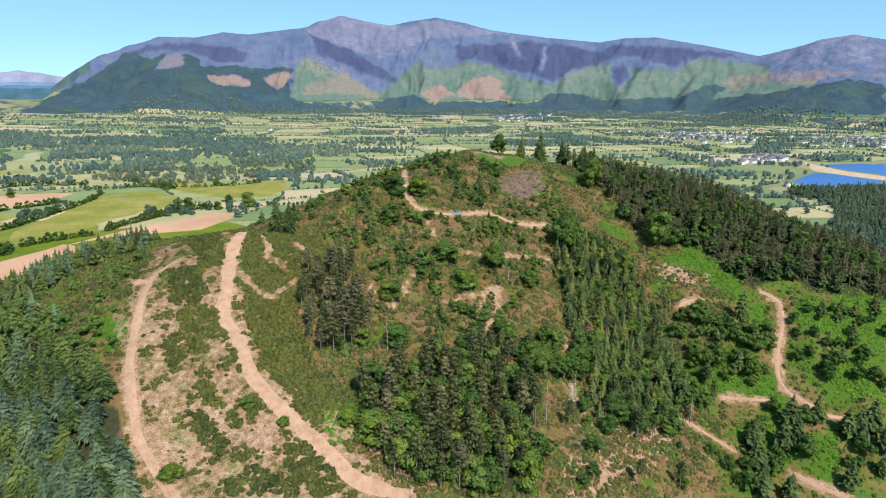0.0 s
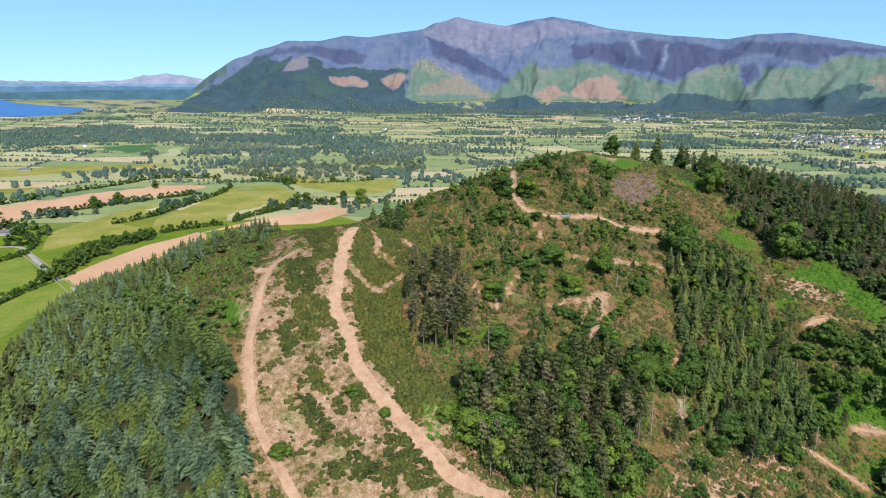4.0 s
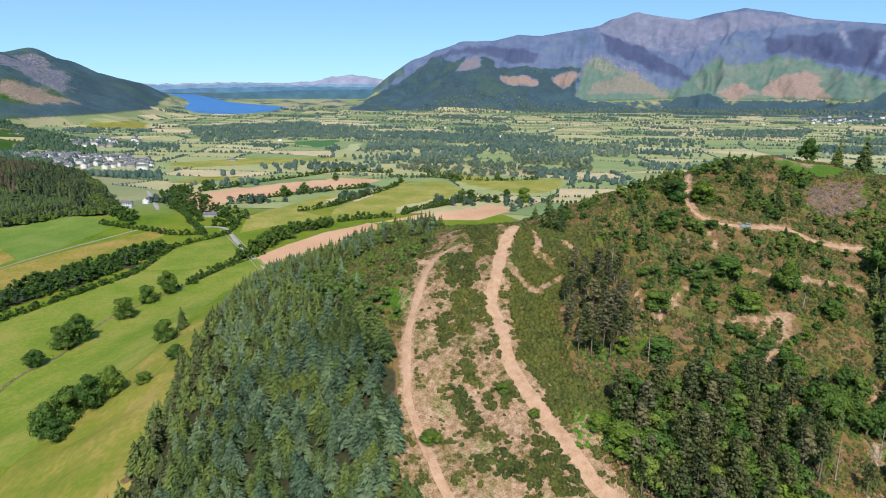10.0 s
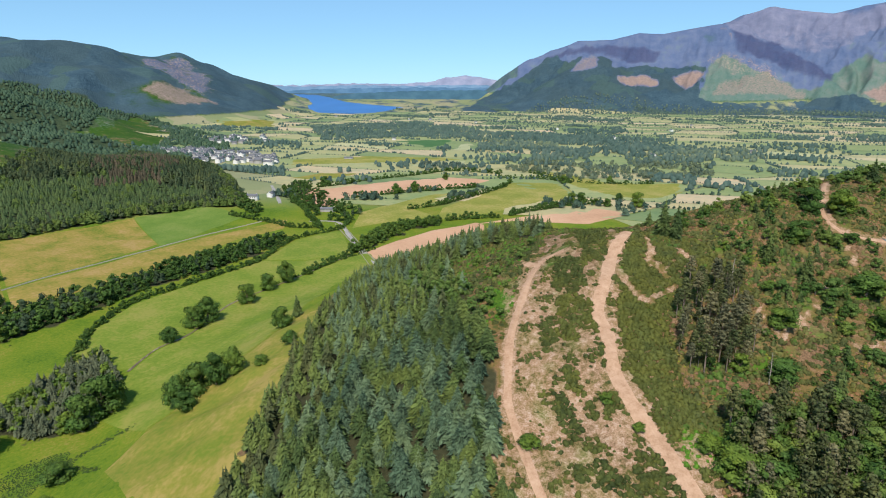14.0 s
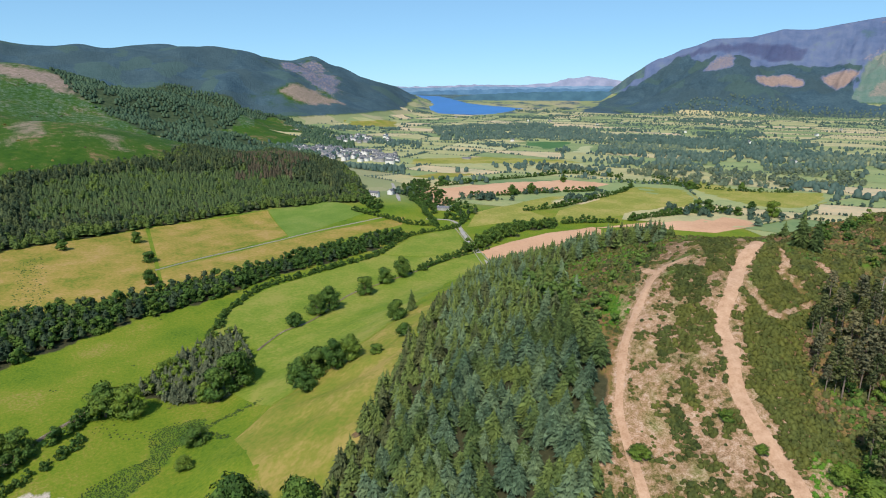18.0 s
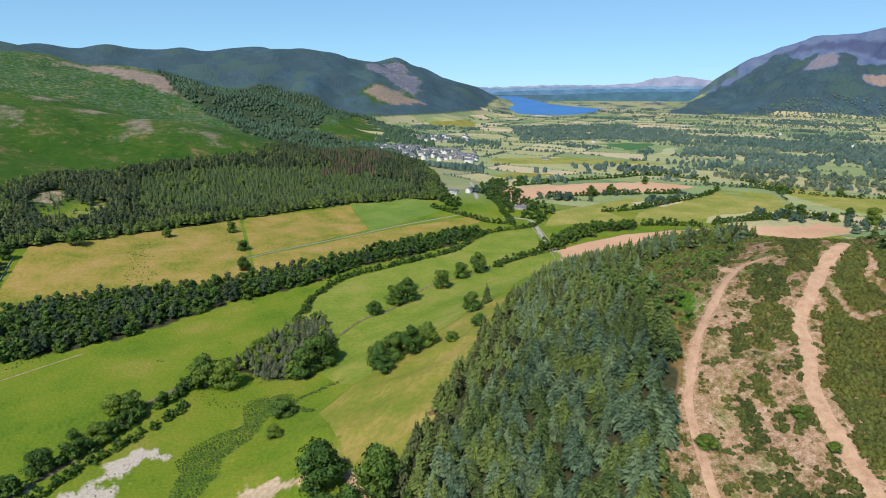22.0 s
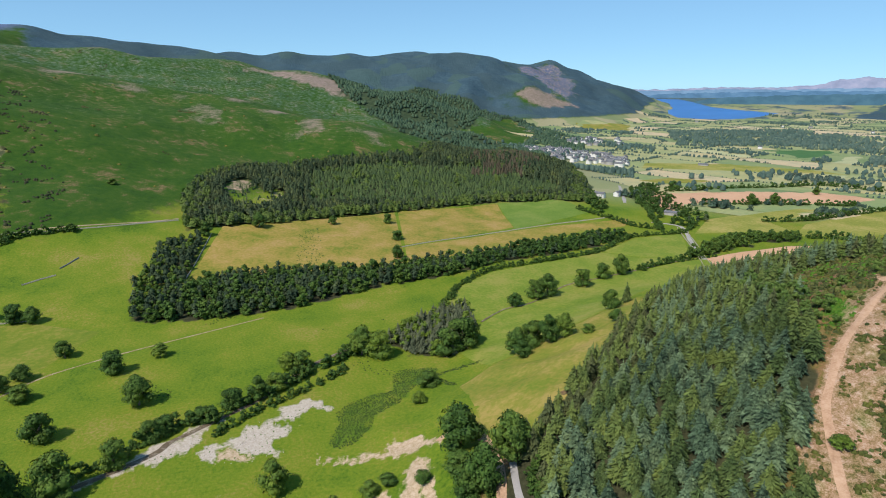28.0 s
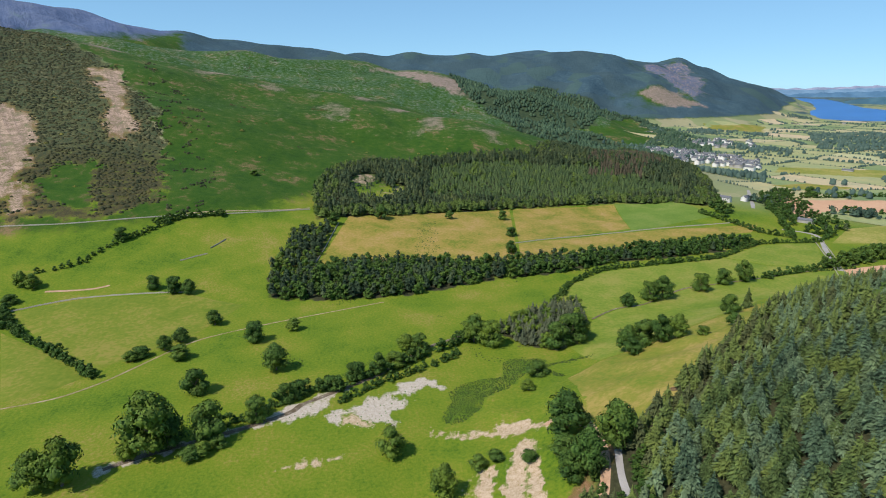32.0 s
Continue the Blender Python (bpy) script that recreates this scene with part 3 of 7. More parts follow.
# heather bands, painted darker to stand in for shading between the ridges
FACE_HEATH_SHADE = (
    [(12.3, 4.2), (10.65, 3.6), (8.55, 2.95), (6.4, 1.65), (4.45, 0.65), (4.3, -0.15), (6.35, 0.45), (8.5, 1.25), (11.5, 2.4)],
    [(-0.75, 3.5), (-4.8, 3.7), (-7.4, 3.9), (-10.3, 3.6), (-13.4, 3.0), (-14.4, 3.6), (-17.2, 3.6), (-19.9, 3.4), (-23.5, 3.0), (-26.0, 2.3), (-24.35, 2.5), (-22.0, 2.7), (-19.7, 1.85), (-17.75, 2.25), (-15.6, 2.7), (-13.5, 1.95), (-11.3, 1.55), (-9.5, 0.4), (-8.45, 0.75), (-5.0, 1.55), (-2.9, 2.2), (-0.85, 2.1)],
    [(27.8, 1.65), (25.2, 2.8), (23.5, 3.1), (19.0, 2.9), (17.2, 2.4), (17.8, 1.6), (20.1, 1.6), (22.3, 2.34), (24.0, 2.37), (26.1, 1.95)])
FACE_ROCKS = [(13.9, 1.6), (13.0, 2.3), (11.6, 2.5), (9.2, 1.3), (7.6, 0.4), (8.4, 0.0), (10.4, 0.7), (11.8, 0.5), (12.4, 1.2)]
# thin trodden and eroded lines over the knoll
EROSION = (
    [(-79, 253), (-73, 244), (-72, 238), (-66, 237), (-64, 235)], [(-77, 223), (-71, 217), (-63, 213), (-61, 223), (-59, 232)],
    [(-65, 250), (-57, 247), (-56, 245)], [(-16, 309), (-11, 301), (-6, 292), (-4, 284)], [(-18, 259), (-11, 266), (-4, 271)],
    [(8, 281), (17, 284), (33, 293), (48, 297)], [(-29, 236), (-27, 229), (-21, 228), (-17, 236), (-15, 247), (-13, 255)],
    [(0, 238), (9, 249), (17, 255), (23, 262)], [(31, 292), (45, 298), (60, 307), (68, 315)], [(-25, 373), (-20, 392), (-6, 405), (12, 414)])
FERN_BEDS = (BRACKEN_A, BRACKEN_B, BRACKEN_C, BRACKEN_D, BRACKEN_E, BRACKEN_F, BRACKEN_G, BRACKEN_H, BRACKEN_I, SUMMIT_GRASS)
SOIL_SCAR = [(20, 258), (24, 265), (30, 263), (29, 254), (24, 244), (18, 231), (15, 226), (15, 231), (21, 244), (23, 252)]
SOIL_SCAR2 = [(47, 238), (55, 247), (58, 244), (51, 236)]
SUMMIT_SAND = [(10, 424), (26, 431), (48, 424), (44, 418), (20, 417)]
HEATH_BRASH = [(34, 359), (33, 380), (46, 398), (62, 404), (66, 386), (57, 372), (44, 356)]
HEATH_RUST = [(7, 397), (28, 400), (29, 380), (12, 362)]
HEATH_RUST2 = [(29, 316), (52, 336), (55, 316), (35, 301)]
BRASH_A = [(45, 204), (53, 226), (56, 212)]
BRASH_B = [(43, 196), (56, 211), (61, 201), (50, 185)]
CRAG_SCAR = [(-2668, 1432), (-2698, 1533), (-2645, 1618), (-2587, 1700), (-2439, 1622), (-2439, 1529), (-2442, 1440), (-2522, 1379)]
YOUNG_FOREST = [(-2696, 1293), (-2689, 1509), (-2653, 1433), (-2468, 1438), (-2376, 1419), (-2322, 1253), (-2554, 1189)]
HUMMOCK = [(-1807, 742), (-1873, 843), (-2344, 1199), (-2279, 1229), (-1835, 1067), (-1605, 886), (-1611, 832)]
WOOD_ROCK = [(-824, -6), (-869, 17), (-881, 45), (-828, 36), (-806, 13)]
WOOD_ROCK2 = [(-744, 42), (-782, 71), (-817, 82), (-830, 67), (-769, 46)]
FELL_BENT_A = [(-1275, -43), (-1311, -5), (-1240, 33), (-1171, 19), (-1170, -28)]
FELL_BENT_B = [(-1143, 136), (-1173, 201), (-1135, 203), (-1112, 140)]
SHOULDER_MIX = [(-210, 240), (-185, 268), (-178, 292), (-120, 262), (-106, 181), (-116, 176), (-138, 192), (-167, 204)]
CLEARCUT = [(-803, -4), (-829, 19), (-838, 46), (-785, 63), (-735, 35), (-756, 8)]
SLOPE_WOOD = [(62, 246), (81, 249), (103, 260), (118, 248), (115, 226), (95, 212), (80, 204), (64, 212), (58, 228)]

RUSHES_A = [(-238, 20), (-247, 23), (-256, 29), (-268, 30), (-275, 38), (-280, 53), (-280, 67), (-297, 71), (-304, 78), (-300, 94), (-295, 100), (-278, 94), (-278, 79), (-263, 65), (-255, 49), (-243, 43), (-233, 31), (-232, 24)]
RUSHES_B = [(-653, 71), (-674, 97), (-570, 82), (-532, 64), (-546, 51)]
SHINGLE_A = [(-260, -40), (-263, -29), (-266, -21), (-274, -10), (-283, 3), (-289, 14), (-287, 23), (-276, 31), (-269, 28), (-278, 20), (-275, 14), (-270, 10), (-273, 3), (-266, 1), (-262, 7), (-257, 6), (-255, -1), (-250, -4), (-240, -1), (-235, -3), (-241, -13), (-242, -20), (-238, -22), (-249, -40)]
SHINGLE_B = [(-258, -78), (-265, -69), (-272, -60), (-275, -49), (-281, -40), (-286, -30), (-281, -30), (-277, -35), (-270, -38), (-261, -41), (-256, -53), (-252, -76)]
EARTH_A = [(-233, 13), (-221, 37), (-220, 53), (-199, 63), (-200, 55), (-209, 42), (-224, 20)]
EARTH_B = [(-185, 21), (-186, 37), (-164, 25), (-172, 12)]
EARTH_C = [(-190, 44), (-194, 54), (-151, 43), (-159, 31)]
EARTH_D = [(-250, -33), (-253, -28), (-247, -17), (-242, -16), (-241, -23), (-244, -32)]
YOUNG_WOOD = [(-924, 132), (-978, 282), (-913, 463), (-768, 514), (-788, 401), (-783, 223), (-776, 106)]
LARCH_WOOD = [(-1343, 597), (-1409, 783), (-903, 526), (-874, 441), (-891, 400)]
VALLEY_WOODS = []
VALLEY_WOODS.append([(-632, 1062), (-633, 1210), (-510, 1238), (-425, 1357), (-307, 1374), (-261, 1221), (-425, 1036), (-556, 998)])
VALLEY_WOODS.append([(-812, 1031), (-726, 1101), (-670, 1037), (-741, 940)])
VALLEY_WOODS.append([(-779, 1455), (-654, 1543), (-554, 1342), (-637, 1219)])
VALLEY_WOODS.append([(-563, 1732), (-389, 1720), (-263, 1806), (-226, 1498), (-445, 1419)])
VALLEY_WOODS.append([(-1859, 1657), (-1683, 2145), (-1135, 1685), (-1283, 1461), (-1383, 1272)])
VALLEY_WOODS.append([(-981, 2093), (-805, 2266), (-751, 2060), (-874, 1913)])
VALLEY_WOODS.append([(-105, 2430), (245, 2710), (174, 2318), (-74, 2170)])
VALLEY_WOODS.append([(-537, 1468), (-353, 1570), (-295, 1373), (-444, 1286)])
VALLEY_WOODS.append([(-952, 1472), (-841, 1606), (-779, 1455), (-869, 1343)])
VALLEY_WOODS.append([(582, 1745), (665, 1593), (702, 1482), (617, 1322), (579, 1519)])
VALLEY_WOODS.append([(-1513, 1722), (-1450, 2078), (-1047, 1752), (-1130, 1501)])
VALLEY_WOODS.append([(-1022, 1606), (-790, 1617), (-662, 1463), (-848, 1432)])
VALLEY_WOODS.append([(1517, 3633), (1811, 3271), (1674, 3058), (1379, 3215)])


# ---- the ground sheet ----
def mesh_of(name, verts, faces, mat, smooth=False):
    me = bpy.data.meshes.new(name)
    verts, faces = np.asarray(verts, np.float32), np.asarray(faces, np.int32)
    me.vertices.add(len(verts))
    me.vertices.foreach_set("co", verts.ravel())
    n, k = faces.shape
    me.loops.add(n * k)
    me.loops.foreach_set("vertex_index", faces.ravel())
    me.polygons.add(n)
    me.polygons.foreach_set("loop_start", np.arange(0, n * k, k, dtype=np.int32))
    if smooth:
        me.polygons.foreach_set("use_smooth", np.ones(n, bool))
    me.materials.append(mat)
    me.update(calc_edges=True)
    return me


def grid_faces(rows, cols, wrap=False):
    i, j = np.meshgrid(np.arange(rows - 1), np.arange(cols if wrap else cols - 1), indexing="ij")
    a, b = i * cols + j, i * cols + (j + 1) % cols
    return np.stack([a, b, b + cols, a + cols], -1).reshape(-1, 4)


def inside(x, y, poly):
    x, y = np.asarray(x, float), np.asarray(y, float)
    hit = np.zeros(np.shape(x), bool)
    for (ax, ay), (bx, by) in zip(poly, poly[1:] + poly[:1]):
        if ay != by:
            hit ^= ((ay > y) != (by > y)) & (x < (bx - ax) * (y - ay) / (by - ay) + ax)
    return hit


def soft_step(v, a, b):
    k = np.clip((v - a) / (b - a), 0, 1)
    return k * k * (3 - 2 * k)


angles = np.radians(np.concatenate([np.arange(-44, 33, 0.14), np.arange(33, 124, 0.24), np.arange(124, 316, 3.0)]))
radii = 32 * 1.0135 ** np.arange(376)
radii = np.concatenate([[0.01, 6.0, 20, 40, 60, 80, 95, 105], radii[(radii > 112) & (radii < 3400)], np.arange(3415, 4870, 14.0), [4885, 4910, 4950]])
RR, AA = np.meshgrid(radii, angles, indexing="ij")
GX, GY = -RR * np.sin(AA), RR * np.cos(AA)
GZ = land(GX, GY)
KNOLL_MASK = soft_step(np.maximum(np.maximum(ridge(GX, GY, SPUR, 0.47, 16), ridge(GX, GY, SHOULDER, 0.46, 14)), ridge(GX, GY, KNOLL, 0.5, 22)), 4, 18)
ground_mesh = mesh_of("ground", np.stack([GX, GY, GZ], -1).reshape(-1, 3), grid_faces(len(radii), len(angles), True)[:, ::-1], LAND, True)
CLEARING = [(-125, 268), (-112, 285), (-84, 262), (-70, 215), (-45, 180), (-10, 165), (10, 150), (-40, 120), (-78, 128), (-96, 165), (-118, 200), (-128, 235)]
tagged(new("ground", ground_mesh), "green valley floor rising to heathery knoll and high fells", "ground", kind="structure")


# ---- plants ----
def quads_of(points, normals, size, rng):
    """Small tilted triangles round points, as leaves or needle sprays."""
    n = len(points)
    a = rng.normal(size=(n, 3))
    a -= (a * normals).sum(1)[:, None] * normals * 0.6
    a /= np.linalg.norm(a, axis=1)[:, None]
    b = np.cross(normals, a)
    s = size * rng.uniform(0.6, 1.3, (n, 1))
    v = np.stack([points + a * s, points - a * s * 0.5 + b * s * 0.9, points - a * s * 0.5 - b * s * 0.9], 1).reshape(-1, 3)
    return v, np.arange(3 * n).reshape(-1, 3)


def join_parts(parts):
    vs, fs, k = [], [], 0
    for v, f in parts:
        vs.append(v)
        fs.append(f + k)
        k += len(v)
    return np.concatenate(vs), np.concatenate(fs)


def limb(a, b, ra, rb, sides=6):
    a, b = np.array(a, float), np.array(b, float)
    d = (b - a) / np.linalg.norm(b - a)
    u = np.cross(d, (0.3, 0.9, 0.1))
    u /= np.linalg.norm(u)
    w = np.cross(d, u)
    t = np.arange(sides) * 2 * np.pi / sides
    ring = np.cos(t)[:, None] * u + np.sin(t)[:, None] * w
    v = np.concatenate([a + ra * ring, b + rb * ring])
    i = np.arange(sides)
    j = (i + 1) % sides
    return v, np.concatenate([np.stack([i, j, j + sides], 1), np.stack([i, j + sides, i + sides], 1)])


def conifer_crown(rng, sprays=300, low=0.10, spread=0.21, size=1.0):
    """A spruce of height 1: pointed tufts of needles that hang out from a dark core, in uneven whorls."""
    n = sprays
    q = 1 - np.sqrt(rng.uniform(0.0006, 1, n))
    steps = rng.randint(8, 11)
    q = np.clip((np.round(q * steps) + rng.normal(size=n) * 0.15) / (steps + 0.4), 0, 0.985)
    a = rng.uniform(0, 6.283, n)
    lobes = rng.randint(5, 8)
    bulge = 1 + 0.15 * np.cos(a - rng.uniform(0, 6)) + 0.17 * np.cos(lobes * a + np.round(q * steps) * 2.1)
    r = (spread * (1 - q) ** 0.86 + 0.010) * bulge * rng.uniform(0.66, 1.16, n)
    z = low + (0.98 - low) * q
    out = np.stack([np.cos(a), np.sin(a), 0 * a], 1)
    side = np.stack([-np.sin(a), np.cos(a), 0 * a], 1)
    long = ((0.42 * r + 0.020) * rng.uniform(0.7, 1.4, n))
    w = (0.30 * long * size * rng.uniform(0.7, 1.3, n))[:, None]
    root = out * np.maximum(r - long, 0)[:, None]
    root[:, 2] = z + 0.02 + 0.10 * r
    tip = out * r[:, None] + side * (rng.normal(size=n) * 0.22 * r)[:, None]
    tip[:, 2] = z - rng.uniform(-0.12, 0.24, n) * r
    twist = (rng.normal(size=n) * 0.45)[:, None] * np.array([0, 0, 1.0])
    v = np.stack([root + (side + twist) * w, root - (side + twist) * w, tip], 1).reshape(-1, 3)
    t = np.arange(7) * 6.283 / 7
    core = np.concatenate([np.stack([0.55 * spread * np.cos(t), 0.55 * spread * np.sin(t), 0 * t + low * 0.8], 1), [[0, 0, 0.97]], [[0, 0, 1.02]], [[0.006, 0, 0.9]], [[-0.006, 0.004, 0.9]]])
    return join_parts([(v, np.arange(3 * n).reshape(-1, 3)), (core, np.array([(i, (i + 1) % 7, 7) for i in range(7)] + [(9, 10, 8)]))])


def small_conifer(rng, tiers=5, sides=6):
    """A spruce for distant stands: ragged stacked skirts."""
    vs, fs, k = [], [], 0
    for i in range(tiers):
        q = i / tiers
        z, r = 0.12 + 0.8 * q, 0.2 * (1 - q) ** 0.8
        t = np.arange(sides) * 6.283 / sides + rng.uniform(0, 6)
        rr = r * rng.uniform(0.65, 1.25, sides)
        vs += [np.stack([rr * np.cos(t), rr * np.sin(t), z - 0.06 * rng.uniform(0, 1.2, sides)], 1), [[0, 0, z + 0.28 * (1 - 0.4 * q)]]]
        fs += [(k + j, k + (j + 1) % sides, k + sides) for j in range(sides)]
        k += sides + 1
    return np.concatenate(vs), np.array(fs)


def leafy_crown(rng, lobes=13, leaves=46, low=0.22, wide=0.42, leaf=0.05):
    """A broadleaf crown of height 1: overlapping lobes covered in leaf sprays, with gaps between."""
    parts = []
    for i in range(lobes):
        q = rng.uniform(0, 1)
        z = low + 0.14 + (0.86 - low - 0.12) * q
        reach = wide * math.sqrt(max(0.05, 1 - (2 * q - 0.75) ** 2)) * rng.uniform(0.35, 0.8)
        a = i * 2.4 + rng.uniform(-0.4, 0.4)
        c = np.array([reach * math.cos(a), reach * math.sin(a), z])
        r = rng.uniform(0.13, 0.22) * (0.85 + 0.3 * (1 - q))
        d = rng.normal(size=(leaves, 3))
        d /= np.linalg.norm(d, axis=1)[:, None]
        d[:, 2] = np.where(d[:, 2] < -0.4, -d[:, 2], d[:, 2])
        p = c + d * r * rng.uniform(0.72, 1.08, (leaves, 1)) * np.array([1.15, 1.15, 0.85])
        parts.append(quads_of(p, d, leaf, rng))
        core = np.array([[1, 0, 0], [0, 1, 0], [-1, 0, 0], [0, -1, 0], [0, 0, 1], [0, 0, -1]]) * r * 0.8 + c
        parts.append((core, np.array([(0, 1, 4), (1, 2, 4), (2, 3, 4), (3, 0, 4), (1, 0, 5), (2, 1, 5), (3, 2, 5), (0, 3, 5)])))
    return join_parts(parts)


def leafy_trunk(rng):
    parts = [limb((0, 0, -0.03), (0.01, 0, 0.34), 0.034, 0.022, 7)]
    for i in range(5):
        a = i * 1.256 + rng.uniform(-0.3, 0.3)
        parts.append(limb((0.005, 0, 0.22 + 0.03 * i), (0.2 * math.cos(a), 0.2 * math.sin(a), 0.5 + 0.05 * i), 0.016, 0.005, 5))
    return join_parts(parts)


def pine_crown(rng, lobes=12, leaves=34):
    """A plantation pine of height 1: bare below, a narrow, uneven top of needle sprays."""
    parts = []
    for i in range(lobes):
        q = i / (lobes - 1)
        a, z = i * 2.4 + rng.uniform(-0.4, 0.4), 0.50 + 0.45 * q
        reach = 0.125 * (1 - 0.8 * q) * rng.uniform(0.5, 1.25)
        c = np.array([reach * math.cos(a), reach * math.sin(a), z])
        r = rng.uniform(0.055, 0.09) * (1.15 - 0.4 * q)
        d = rng.normal(size=(leaves, 3))
        d /= np.linalg.norm(d, axis=1)[:, None]
        p = c + d * r * rng.uniform(0.6, 1.15, (leaves, 1)) * np.array([1.25, 1.25, 0.6])
        parts.append(quads_of(p, d, 0.026, rng))
    return join_parts(parts)


def pine_trunk(rng):
    parts = [limb((0, 0, -0.03), (0.01, 0.005, 0.55), 0.018, 0.013, 6), limb((0.01, 0.005, 0.55), (0.0, 0.0, 0.93), 0.010, 0.003, 5)]
    for i in range(6):
        a, z = i * 2.1, 0.4 + 0.08 * i
        parts.append(limb((0.005, 0, z), (0.11 * math.cos(a), 0.11 * math.sin(a), z + 0.05), 0.005, 0.002, 4))
    return join_parts(parts)


def conifer_trunk(rng):
    return limb((0, 0, -0.03), (0, 0, 0.8), 0.016, 0.004, 6)


def clump(rng, leaves=34, flat=0.65, leaf=0.2):
    """A bush of radius 1: leaf sprays over a low dome."""
    d = rng.normal(size=(leaves, 3))
    d /= np.linalg.norm(d, axis=1)[:, None]
    d[:, 2] = np.abs(d[:, 2])
    p = d * rng.uniform(0.7, 1.1, (leaves, 1)) * np.array([1, 1, flat])
    v, f = quads_of(p, d, leaf, rng)
    t = np.arange(7) * 6.283 / 7
    rim = np.stack([0.85 * np.cos(t), 0.85 * np.sin(t), 0 * t - 0.1], 1) * rng.uniform(0.8, 1.1, (7, 1))
    dome = np.concatenate([rim, rim * (0.6, 0.6, 1) + (0, 0, flat * 0.75), [[0, 0, flat]]])
    g = [(i, (i + 1) % 7, 7 + (i + 1) % 7) for i in range(7)] + [(i, 7 + (i + 1) % 7, 7 + i) for i in range(7)] + [(7 + i, 7 + (i + 1) % 7, 14) for i in range(7)]
    return join_parts([(v, f), (dome, np.array(g))])


def far_tree(rng, tall=False):
    """A tree for the middle distance, of height 1: crumpled lobes under loose leaf sprays."""
    lobes = (((0.0, 0, 0.42), 0.27), ((0.03, 0.02, 0.72), 0.19)) if tall else (((0.05, 0, 0.42), 0.38), ((-0.12, 0.1, 0.64), 0.27))
    parts = []
    for c, r in lobes:
        t = np.arange(5) * 6.283 / 5 + rng.uniform(0, 6)
        a = np.stack([np.cos(t), np.sin(t), 0 * t - 0.6], 1) * rng.uniform(0.75, 1.1, (5, 1))
        v = np.concatenate([a, [[0, 0, 0.9]]]) * r + np.array(c)
        parts.append((v, np.array([(i, (i + 1) % 5, 5) for i in range(5)])))
        d = rng.normal(size=(19, 3))
        d /= np.linalg.norm(d, axis=1)[:, None]
        d[:, 2] = np.abs(d[:, 2]) - 0.25
        parts.append(quads_of(np.array(c) + d * r * rng.uniform(0.8, 1.1, (19, 1)) * np.array([1, 1, 1.15]), d, r * 0.42, rng))
    return join_parts(parts)


RNG = np.random.RandomState(7)


def scatter_mesh(name, mat, shapes, x, y, size, wide=None, sink=0.1, lean=0.04, rng=RNG):
    """One mesh of many plants: each a turned, scaled copy of one of the shapes on the ground."""
    x, y, size = np.asarray(x, float), np.asarray(y, float), np.asarray(size, float)
    wide = np.asarray(size if wide is None else wide, float)
    z = land(x, y) - sink
    which = rng.randint(0, len(shapes), len(x))
    parts, base = [], 0
    vs, fs = [], []
    for k, (v, f) in enumerate(shapes):
        s = which == k
        n = int(s.sum())
        if not n:
            continue
        a = rng.uniform(0, 6.283, n)
        c, d = np.cos(a)[:, None], np.sin(a)[:, None]
        l = rng.normal(size=(n, 2)) * lean
        vx = (v[:, 0] * c - v[:, 1] * d) * wide[s, None] + l[:, :1] * v[:, 2] * size[s, None] + x[s, None]
        vy = (v[:, 0] * d + v[:, 1] * c) * wide[s, None] + l[:, 1:] * v[:, 2] * size[s, None] + y[s, None]
        vz = v[:, 2] * size[s, None] + z[s, None]
        vs.append(np.stack([vx, vy, vz], -1).reshape(-1, 3))
        fs.append((f[None] + (np.arange(n) * len(v))[:, None, None]).reshape(-1, 3) + base)
        base += n * len(v)
    return mesh_of(name, np.concatenate(vs), np.concatenate(fs), mat)


def fill(poly, gap, rng=RNG, keep=1.0, jitter=0.42):
    """Points over a polygon on a jittered grid."""
    px, py = np.array(poly, float).T
    gx, gy = np.meshgrid(np.arange(px.min(), px.max(), gap), np.arange(py.min(), py.max(), gap))
    gx, gy = gx.ravel() + rng.uniform(-jitter, jitter, gx.size) * gap, gy.ravel() + rng.uniform(-jitter, jitter, gx.size) * gap
    ok = inside(gx, gy, poly) & (rng.uniform(size=gx.size) < keep)
    return gx[ok], gy[ok]


def part(name, mesh, parent, label=""):
    ob = new(name, mesh)
    ob.parent = parent
    if label:
        tagged(ob, label)
    return ob


def make_tree(name, crowns, trunk, crown_mat, label, category="tree"):
    """A tree of height 1 as a thing with a trunk and a crown."""
    out = []
    for crown in crowns:
        trunk_mesh = mesh_of("trunk", *trunk, BARK)
        crown_mesh = mesh_of("crown", *crown, crown_mat)
        out.append((name, trunk_mesh, crown_mesh, label, category))
    return out


def plant(model, x, y, height, wide=1.0, group="", turn=None):
    name, trunk_mesh, crown_mesh, label, category = model
    ob = new(name, None)
    part("trunk", trunk_mesh, ob)
    part("crown", crown_mesh, ob)
    ob.matrix_basis = pose(x, y, ground(x, y) - 0.15, 0, 0, RNG.uniform(0, 360) if turn is None else turn) @ Matrix.Diagonal((height * wide, height * wide, height, 1))
    return tagged(ob, label, category, group)


OAKS = make_tree("broadleaf_tree", [leafy_crown(RNG, 24, 92, 0.0, 0.42, 0.033) for _ in range(6)], leafy_trunk(RNG), OAK, "rounded dark green broadleaf tree standing in pasture")
FIRS = make_tree("spruce_tree", [conifer_crown(RNG, 1100, 0.05, 0.21, 1.1) for _ in range(4)], conifer_trunk(RNG), SPRUCE, "tall dark green spruce with drooping branches on the hillside")
